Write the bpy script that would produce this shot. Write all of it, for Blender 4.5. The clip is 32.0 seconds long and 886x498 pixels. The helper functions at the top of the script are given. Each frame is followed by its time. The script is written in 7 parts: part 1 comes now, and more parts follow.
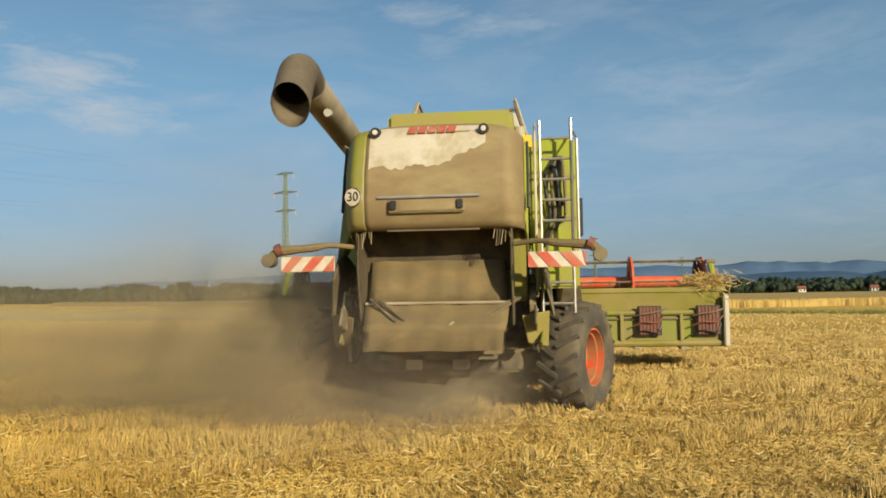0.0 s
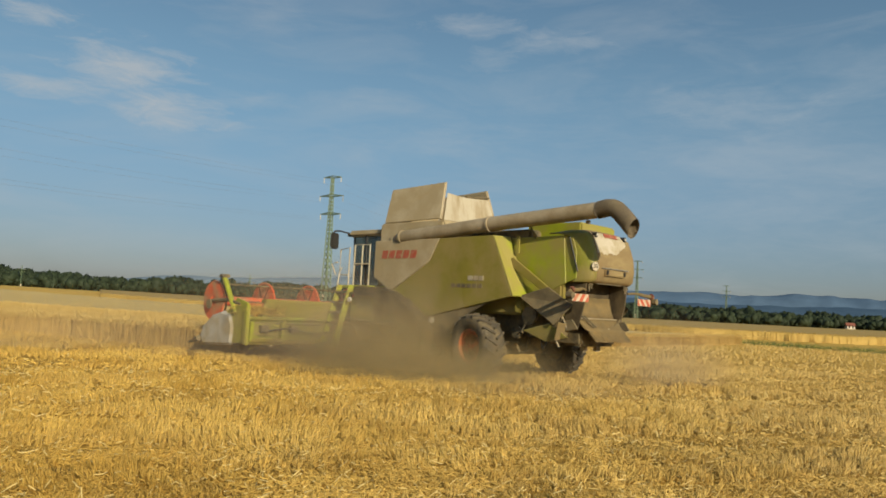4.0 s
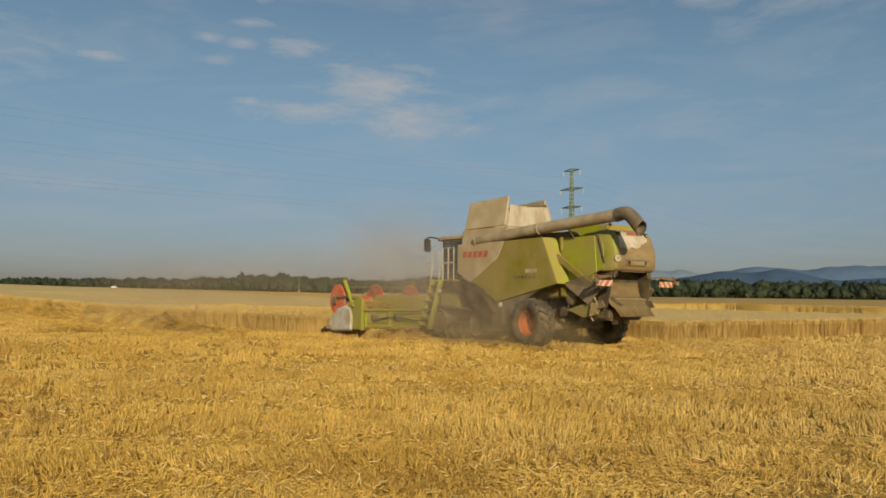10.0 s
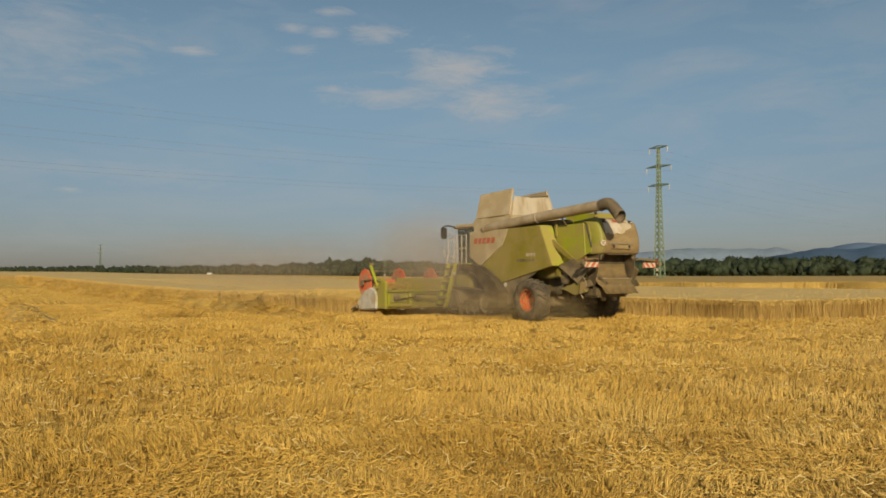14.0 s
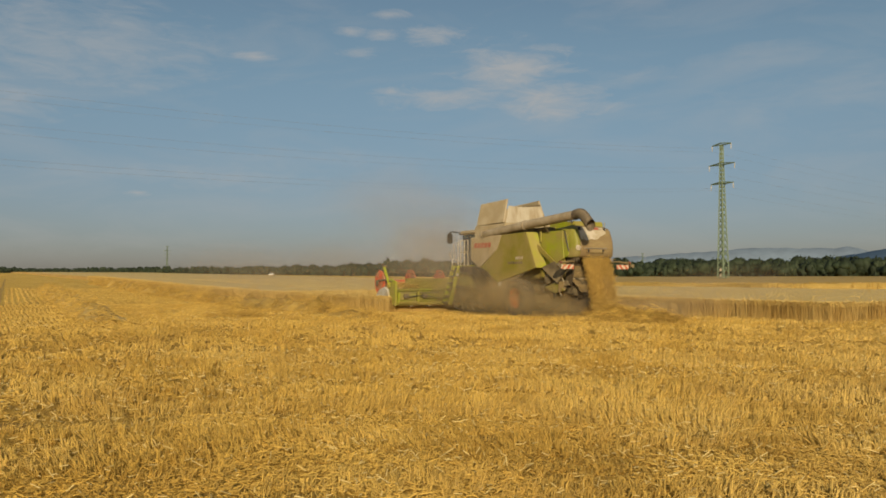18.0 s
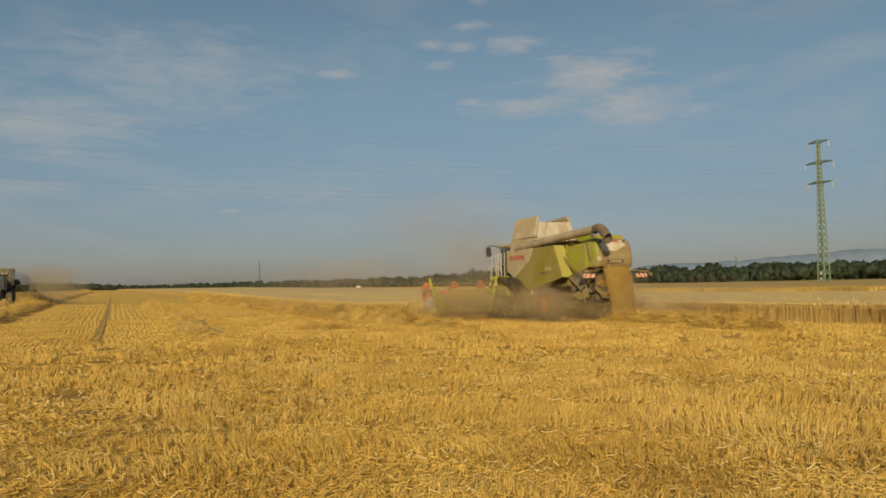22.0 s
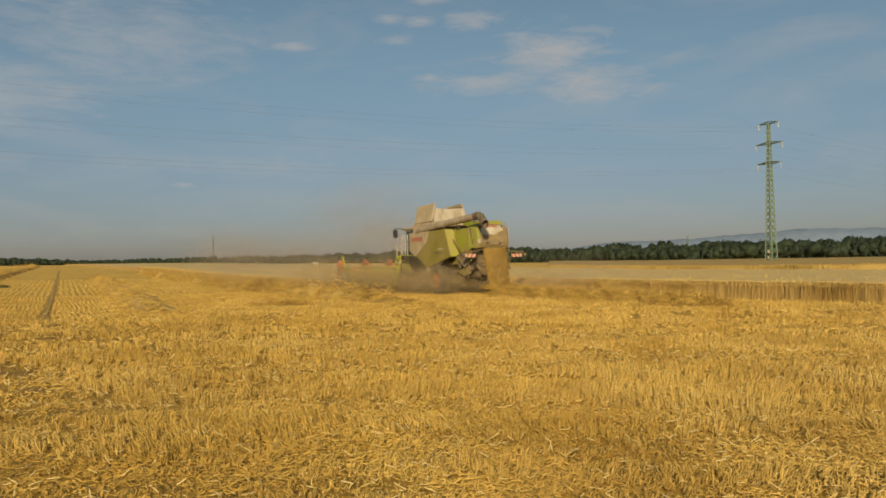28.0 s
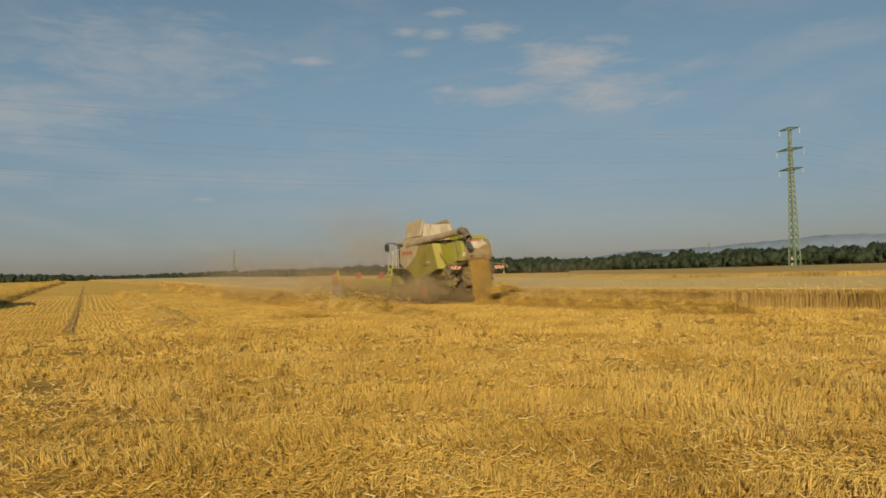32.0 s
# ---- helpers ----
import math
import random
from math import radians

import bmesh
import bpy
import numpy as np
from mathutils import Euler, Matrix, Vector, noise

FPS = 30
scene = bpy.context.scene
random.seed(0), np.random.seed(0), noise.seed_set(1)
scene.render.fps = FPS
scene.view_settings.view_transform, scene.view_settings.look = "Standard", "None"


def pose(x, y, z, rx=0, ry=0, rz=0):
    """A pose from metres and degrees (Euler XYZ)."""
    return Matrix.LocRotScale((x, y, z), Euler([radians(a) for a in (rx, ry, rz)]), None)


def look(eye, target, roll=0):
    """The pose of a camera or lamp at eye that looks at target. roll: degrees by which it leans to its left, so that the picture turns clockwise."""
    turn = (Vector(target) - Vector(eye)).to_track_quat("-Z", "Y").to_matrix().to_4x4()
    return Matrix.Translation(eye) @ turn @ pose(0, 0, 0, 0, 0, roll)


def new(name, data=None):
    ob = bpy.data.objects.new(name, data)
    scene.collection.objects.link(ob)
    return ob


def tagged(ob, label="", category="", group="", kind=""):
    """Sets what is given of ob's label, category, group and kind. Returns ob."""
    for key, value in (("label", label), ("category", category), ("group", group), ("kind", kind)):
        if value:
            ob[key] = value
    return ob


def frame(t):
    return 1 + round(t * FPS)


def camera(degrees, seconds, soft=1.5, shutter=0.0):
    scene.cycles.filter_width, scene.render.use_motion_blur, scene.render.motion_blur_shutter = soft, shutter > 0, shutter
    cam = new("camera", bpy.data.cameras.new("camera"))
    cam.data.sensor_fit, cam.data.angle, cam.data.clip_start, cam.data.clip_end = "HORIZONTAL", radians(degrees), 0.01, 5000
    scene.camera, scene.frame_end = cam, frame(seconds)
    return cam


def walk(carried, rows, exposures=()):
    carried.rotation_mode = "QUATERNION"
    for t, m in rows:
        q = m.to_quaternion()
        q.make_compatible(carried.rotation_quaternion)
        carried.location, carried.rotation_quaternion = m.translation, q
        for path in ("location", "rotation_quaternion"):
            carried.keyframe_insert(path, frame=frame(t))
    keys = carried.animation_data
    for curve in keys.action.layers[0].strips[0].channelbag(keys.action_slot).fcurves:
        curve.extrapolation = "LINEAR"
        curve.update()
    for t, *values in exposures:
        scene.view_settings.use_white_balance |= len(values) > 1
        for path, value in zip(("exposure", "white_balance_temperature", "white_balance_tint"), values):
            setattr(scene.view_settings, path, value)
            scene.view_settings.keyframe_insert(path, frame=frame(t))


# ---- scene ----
cam = camera(60.2, 32.0, soft=1.75)
EYE = (0.0, 0.0, 1.5)

# seconds, yaw, pitch, roll of the hand-held camera, which stands on one spot
CAM = """0,0.00,3.69,0.85;0.5,-0.54,3.22,0.71;1,-3.18,3.86,0.86;1.5,-3.21,4.66,-0.26;2,-2.04,3.86,-1.48;2.5,-0.86,4.54,-0.93;4.5,4.22,4.46,-3.21;5,6.78,4.61,-2.16;5.5,10.97,4.85,-1.00;6,11.12,3.59,-0.80;6.5,11.71,4.33,-0.08;7,13.86,4.34,-0.05;7.5,14.81,4.17,-0.34;8,16.43,4.33,-0.51;8.5,18.14,4.63,-0.37;9,18.40,4.14,-0.46;9.5,18.80,3.75,-0.67;10,21.13,3.43,-0.76;10.5,21.27,2.81,-0.59;11,21.50,2.85,-0.59;11.5,22.96,2.79,-0.07;12,23.63,2.47,-0.61;12.5,24.40,2.50,-0.22;13,24.90,2.50,0.21;13.5,26.52,2.11,-0.96;14,27.44,2.09,0.05;14.5,28.57,1.86,-0.37;16.5,29.28,2.56,0.59;17,29.06,2.51,-0.30;17.5,30.00,2.61,-0.13;18,31.75,2.13,0.06;18.5,32.68,2.77,0.42;19,32.96,3.29,-0.18;19.5,33.94,4.13,-0.46;20,36.04,4.56,-0.86;20.5,36.77,3.16,-1.27;21,37.84,2.25,-0.10;21.5,37.40,2.48,0.40;22,38.12,2.94,1.14;22.5,38.30,2.92,0.73;23,38.97,2.52,0.82;23.5,39.10,2.11,0.76;24,40.37,1.79,0.96;24.5,38.02,2.08,0.95;25,37.74,2.05,0.75;25.5,36.27,1.68,0.90;27.5,34.77,1.16,0.85;28,34.88,1.13,0.88;28.5,35.55,1.39,1.31;29,33.50,1.45,1.45;29.5,32.30,0.95,1.06;30,33.67,0.95,0.86;30.5,34.08,1.15,1.53;31,37.03,0.58,2.05;31.5,36.82,2.00,1.68;32,36.36,2.00,1.57"""
CAM_ROWS = [[float(v) for v in r.split(",")] for r in CAM.split(";")]
walk(cam, [(t, pose(*EYE, 90 + p, r, y)) for t, y, p, r in CAM_ROWS], exposures=[(0, 0.33, 6250, 6), (1, 0.26, 6250, 6), (2.5, 0.2, 6350, 6), (6, 0, 6650, 7), (9, -0.035, 6800, 10), (13, -0.055, 7050, 11), (20, -0.085, 7250, 11), (32, -0.085, 7250, 11)])

scene.cycles.transparent_max_bounces = 64  # dust billows overlap

# ---- light ----
SUN_AZ, SUN_EL = 150, 21
SUN_TO = Vector((math.sin(radians(SUN_AZ)) * math.cos(radians(SUN_EL)), math.cos(radians(SUN_AZ)) * math.cos(radians(SUN_EL)), math.sin(radians(SUN_EL))))
sun = new("sun", bpy.data.lights.new("sun", "SUN"))
sun.data.energy, sun.data.angle, sun.data.color = 5.0, radians(0.6), (1.0, 0.87, 0.66)
sun.matrix_world = look(SUN_TO * 100, (0, 0, 0))


def make_world():
    """Evening sky with thin cirrus and a few small clouds."""
    w = bpy.data.worlds.new("sky")
    scene.world = w
    w.use_nodes = True
    nt = w.node_tree
    nt.nodes.clear()
    N, L = nt.nodes.new, nt.links.new
    out, bg = N("ShaderNodeOutputWorld"), N("ShaderNodeBackground")
    sky = N("ShaderNodeTexSky")
    sky.sky_type, sky.sun_disc = "NISHITA", False
    sky.sun_elevation, sky.sun_rotation = radians(SUN_EL), radians(SUN_AZ)
    sky.air_density, sky.dust_density, sky.ozone_density, sky.altitude = 1.0, 1.0, 1.6, 300
    co = N("ShaderNodeTexCoord")
    sep = N("ShaderNodeSeparateXYZ")
    L(co.outputs["Generated"], sep.inputs[0])

    def m(op, a, b=None, clamp=False):
        n = N("ShaderNodeMath")
        n.operation, n.use_clamp = op, clamp
        for i, v in enumerate((a, b)):
            if v is None:
                continue
            if isinstance(v, (int, float)):
                n.inputs[i].default_value = v
            else:
                L(v, n.inputs[i])
        return n.outputs[0]

    # directions on a plane far above: clouds get flatter towards the horizon
    az = m("ARCTAN2", sep.outputs[0], sep.outputs[1])
    el = m("ARCSINE", sep.outputs[2])
    uv = N("ShaderNodeCombineXYZ")
    L(m("MULTIPLY", az, 57.3), uv.inputs[0])
    L(m("MULTIPLY", el, 57.3), uv.inputs[1])
    sc = N("ShaderNodeVectorMath")
    sc.operation = "MULTIPLY"
    L(uv.outputs[0], sc.inputs[0])
    sc.inputs[1].default_value = (0.07, 0.28, 1)
    n1 = N("ShaderNodeTexNoise")
    n1.inputs["Scale"].default_value, n1.inputs["Detail"].default_value, n1.inputs["Roughness"].default_value, n1.inputs["Distortion"].default_value = 1.0, 7, 0.58, 0.7
    L(sc.outputs[0], n1.inputs["Vector"])
    thin = N("ShaderNodeMapRange")
    thin.inputs[1].default_value, thin.inputs[2].default_value, thin.inputs[3].default_value, thin.inputs[4].default_value = 0.46, 0.85, 0.0, 0.30
    L(n1.outputs[0], thin.inputs[0])
    # fine breakup for the small clouds
    sc2 = N("ShaderNodeVectorMath")
    sc2.operation = "MULTIPLY"
    L(uv.outputs[0], sc2.inputs[0])
    sc2.inputs[1].default_value = (0.30, 1.05, 1)
    n2 = N("ShaderNodeTexNoise")
    n2.inputs["Scale"].default_value, n2.inputs["Detail"].default_value, n2.inputs["Roughness"].default_value, n2.inputs["Distortion"].default_value = 1.0, 9, 0.66, 0.5
    L(sc2.outputs[0], n2.inputs["Vector"])
    total = None
    # small clouds: azimuth, elevation, half width, half height (degrees), strength
    for a, e, hw, hh, st in CLOUDS:
        dx = m("DIVIDE", m("SUBTRACT", m("MULTIPLY", az, -57.3), a), hw)
        dy = m("DIVIDE", m("SUBTRACT", m("MULTIPLY", el, 57.3), e), hh)
        d = m("SQRT", m("ADD", m("MULTIPLY", dx, dx), m("MULTIPLY", dy, dy)))
        v = m("MULTIPLY", m("SUBTRACT", m("ADD", m("MULTIPLY", n2.outputs[0], 2.5), -0.33), d, True), st)
        total = v if total is None else m("MAXIMUM", total, v)
    alpha = m("ADD", thin.outputs[0], total, True)
    # the dusty air dims and greys the sky close to the horizon
    hz = N("ShaderNodeMapRange")
    hz.interpolation_type = "SMOOTHSTEP"
    hz.inputs[1].default_value, hz.inputs[2].default_value, hz.inputs[3].default_value, hz.inputs[4].default_value = -0.02, 0.32, 0.0, 1.0
    L(sep.outputs[2], hz.inputs[0])
    tc = N("ShaderNodeMix")
    tc.data_type = "RGBA"
    L(hz.outputs[0], tc.inputs[0])
    tc.inputs[6].default_value, tc.inputs[7].default_value = SKY_LOW, SKY_TINT
    mix = N("ShaderNodeMix")
    mix.data_type = "RGBA"
    L(m("MINIMUM", alpha, 0.8), mix.inputs[0])
    tint = N("ShaderNodeMix")
    tint.data_type, tint.blend_type = "RGBA", "MULTIPLY"
    tint.inputs[0].default_value = 1.0
    L(tc.outputs[2], tint.inputs[7])
    L(sky.outputs[0], tint.inputs[6])
    L(tint.outputs[2], mix.inputs[6])
    mix.inputs[7].default_value = CLOUD_COL
    L(mix.outputs[2], bg.inputs[0])
    # the sky grows brighter round towards the sun's side
    side_ = m("ADD", m("MULTIPLY", sep.outputs[0], math.sin(radians(SUN_AZ))), m("MULTIPLY", sep.outputs[1], math.cos(radians(SUN_AZ))))
    glow = N("ShaderNodeMapRange")
    glow.inputs[1].default_value, glow.inputs[2].default_value, glow.inputs[3].default_value, glow.inputs[4].default_value = -1.0, -0.4, 0.077, 0.092
    L(side_, glow.inputs[0])
    L(glow.outputs[0], bg.inputs[1])
    L(bg.outputs[0], out.inputs[0])


SKY_LOW, SKY_TINT = (0.515, 0.53, 0.70, 1), (0.94, 1.03, 0.98, 1)
CLOUD_COL = (5.6, 5.7, 5.9, 1)
CLOUDS = [(26.4, 15.3, 5.2, 2.1, 0.66), (23.8, 12.9, 5.2, 1.6, 0.60), (31.8, 13.3, 6.0, 1.1, 0.56), (35.8, 13.8, 1.3, 0.45, 0.55), (38.6, 17.9, 1.5, 0.45, 0.5), (32.4, 17.75, 3.4, 0.75, 0.72), (36.2, 17.75, 1.9, 0.5, 0.55), (38.1, 16.45, 1.8, 0.55, 0.55), (36.0, 19.15, 1.8, 0.42, 0.5), (35.0, 20.9, 1.0, 0.5, 0.4), (45.8, 15.85, 2.0, 0.45, 0.55), (53.6, 5.9, 1.1, 0.28, 0.6), (1.5, 20.8, 4.5, 0.9, 0.36), (-4.5, 19.8, 4.5, 1.1, 0.36), (0.3, 18.5, 3.0, 1.0, 0.26), (17.8, 14.3, 4.0, 0.9, 0.22), (57, 15.6, 11, 3.4, 0.36), (66, 11.4, 9, 2.8, 0.34), (66.5, 7.2, 6, 1.0, 0.28), (48, 7.3, 9, 1.1, 0.26), (42, 9.0, 9, 0.8, 0.16), (5, 12.4, 8, 1.6, 0.14), (-17.5, 15, 9, 2.4, 0.20), (-18, 11, 26, 9, 0.10), (9, 15, 5, 1.2, 0.14), (16.6, 19.9, 3, 2.0, 0.14)]
make_world()

# ---- materials ----
def mat(name, c1, c2, rough=0.7, scale=6.0, fine=60.0, bump=0.15, metal=0.0, dirt=None, dirt_amt=0.5, dirt_scale=2.0, island=0.0, objr=0.0, stretch=None, spec=0.4, trans=0.0, thin=0.0, paler=None, contrast=(0.35, 0.68)):
    """Two-scale procedural surface; dirt: colour of dust settled in patches."""
    mt = bpy.data.materials.new(name)
    mt.use_nodes = True
    nt = mt.node_tree
    N, L = nt.nodes.new, nt.links.new
    b = nt.nodes["Principled BSDF"]
    co = N("ShaderNodeTexCoord")
    vec = co.outputs["Object"]
    if stretch:
        mp = N("ShaderNodeMapping")
        mp.inputs["Scale"].default_value = stretch
        L(vec, mp.inputs[0])
        vec = mp.outputs[0]

    def noise_(s, d=4, r=0.55):
        n = N("ShaderNodeTexNoise")
        n.inputs["Scale"].default_value, n.inputs["Detail"].default_value, n.inputs["Roughness"].default_value = s, d, r
        L(vec, n.inputs["Vector"])
        return n.outputs[0]

    def rng(x, a, bb, c=0.0, d=1.0):
        n = N("ShaderNodeMapRange")
        for i, v in enumerate((a, bb, c, d)):
            n.inputs[i + 1].default_value = v
        L(x, n.inputs[0])
        return n.outputs[0]

    def mixc(f, a, bb, kind="MIX"):
        n = N("ShaderNodeMix")
        n.data_type, n.blend_type = "RGBA", kind
        for i, v in ((0, f), (6, a), (7, bb)):
            if isinstance(v, (int, float)):
                n.inputs[i].default_value = v
            elif isinstance(v, tuple):
                n.inputs[i].default_value = (*v[:3], 1)
            else:
                L(v, n.inputs[i])
        return n.outputs[2]

    big, small = noise_(scale), noise_(fine, 3)
    col = mixc(rng(big, *contrast), c1, c2)
    col = mixc(rng(small, 0.3, 0.7, 0.0, 0.35), col, tuple(v * 0.6 for v in c1))
    if paler:
        # the colour mixes towards a paler one along x
        sx = N("ShaderNodeSeparateXYZ")
        L(co.outputs["Object"], sx.inputs[0])
        col = mixc(rng(sx.outputs[0], -4.0, 6.0, 0.0, 0.38), col, paler)
    if dirt:
        d = noise_(dirt_scale, 6, 0.62)
        col = mixc(rng(d, 0.62 - dirt_amt * 0.5, 0.80 - dirt_amt * 0.45, 0.0, 0.92), col, dirt)
    if island:
        g = N("ShaderNodeNewGeometry")
        col = mixc(rng(g.outputs["Random Per Island"], 0, 1, 0, island), col, tuple(v * 0.35 for v in c1))
    if objr:
        o = N("ShaderNodeObjectInfo")
        col = mixc(rng(o.outputs["Random"], 0, 1, 0, objr), col, tuple(v * 0.5 for v in c1))
    L(col, b.inputs["Base Color"])
    L(rng(small, 0.2, 0.8, max(rough - 0.12, 0.05), min(rough + 0.12, 1)), b.inputs["Roughness"])
    b.inputs["Metallic"].default_value = metal
    b.inputs["Specular IOR Level"].default_value = spec
    if bump:
        bp = N("ShaderNodeBump")
        bp.inputs["Strength"].default_value, bp.inputs["Distance"].default_value = bump, 0.02
        L(small, bp.inputs["Height"])
        L(bp.outputs[0], b.inputs["Normal"])
    if trans:
        tr, mx, tl, ad = N("ShaderNodeBsdfTransparent"), N("ShaderNodeMixShader"), N("ShaderNodeBsdfTranslucent"), N("ShaderNodeMixShader")
        L(col, tl.inputs[0])
        ad.inputs[0].default_value = 0.5
        L(b.outputs[0], ad.inputs[1])
        L(tl.outputs[0], ad.inputs[2])
        mx.inputs[0].default_value = trans
        L(ad.outputs[0], mx.inputs[1])
        L(tr.outputs[0], mx.inputs[2])
        L(mx.outputs[0], nt.nodes["Material Output"].inputs[0])
    if thin:
        tl, mx = N("ShaderNodeBsdfTranslucent"), N("ShaderNodeMixShader")
        L(col, tl.inputs[0])
        mx.inputs[0].default_value = thin
        L(b.outputs[0], mx.inputs[1])
        L(tl.outputs[0], mx.inputs[2])
        L(mx.outputs[0], nt.nodes["Material Output"].inputs[0])
    return mt


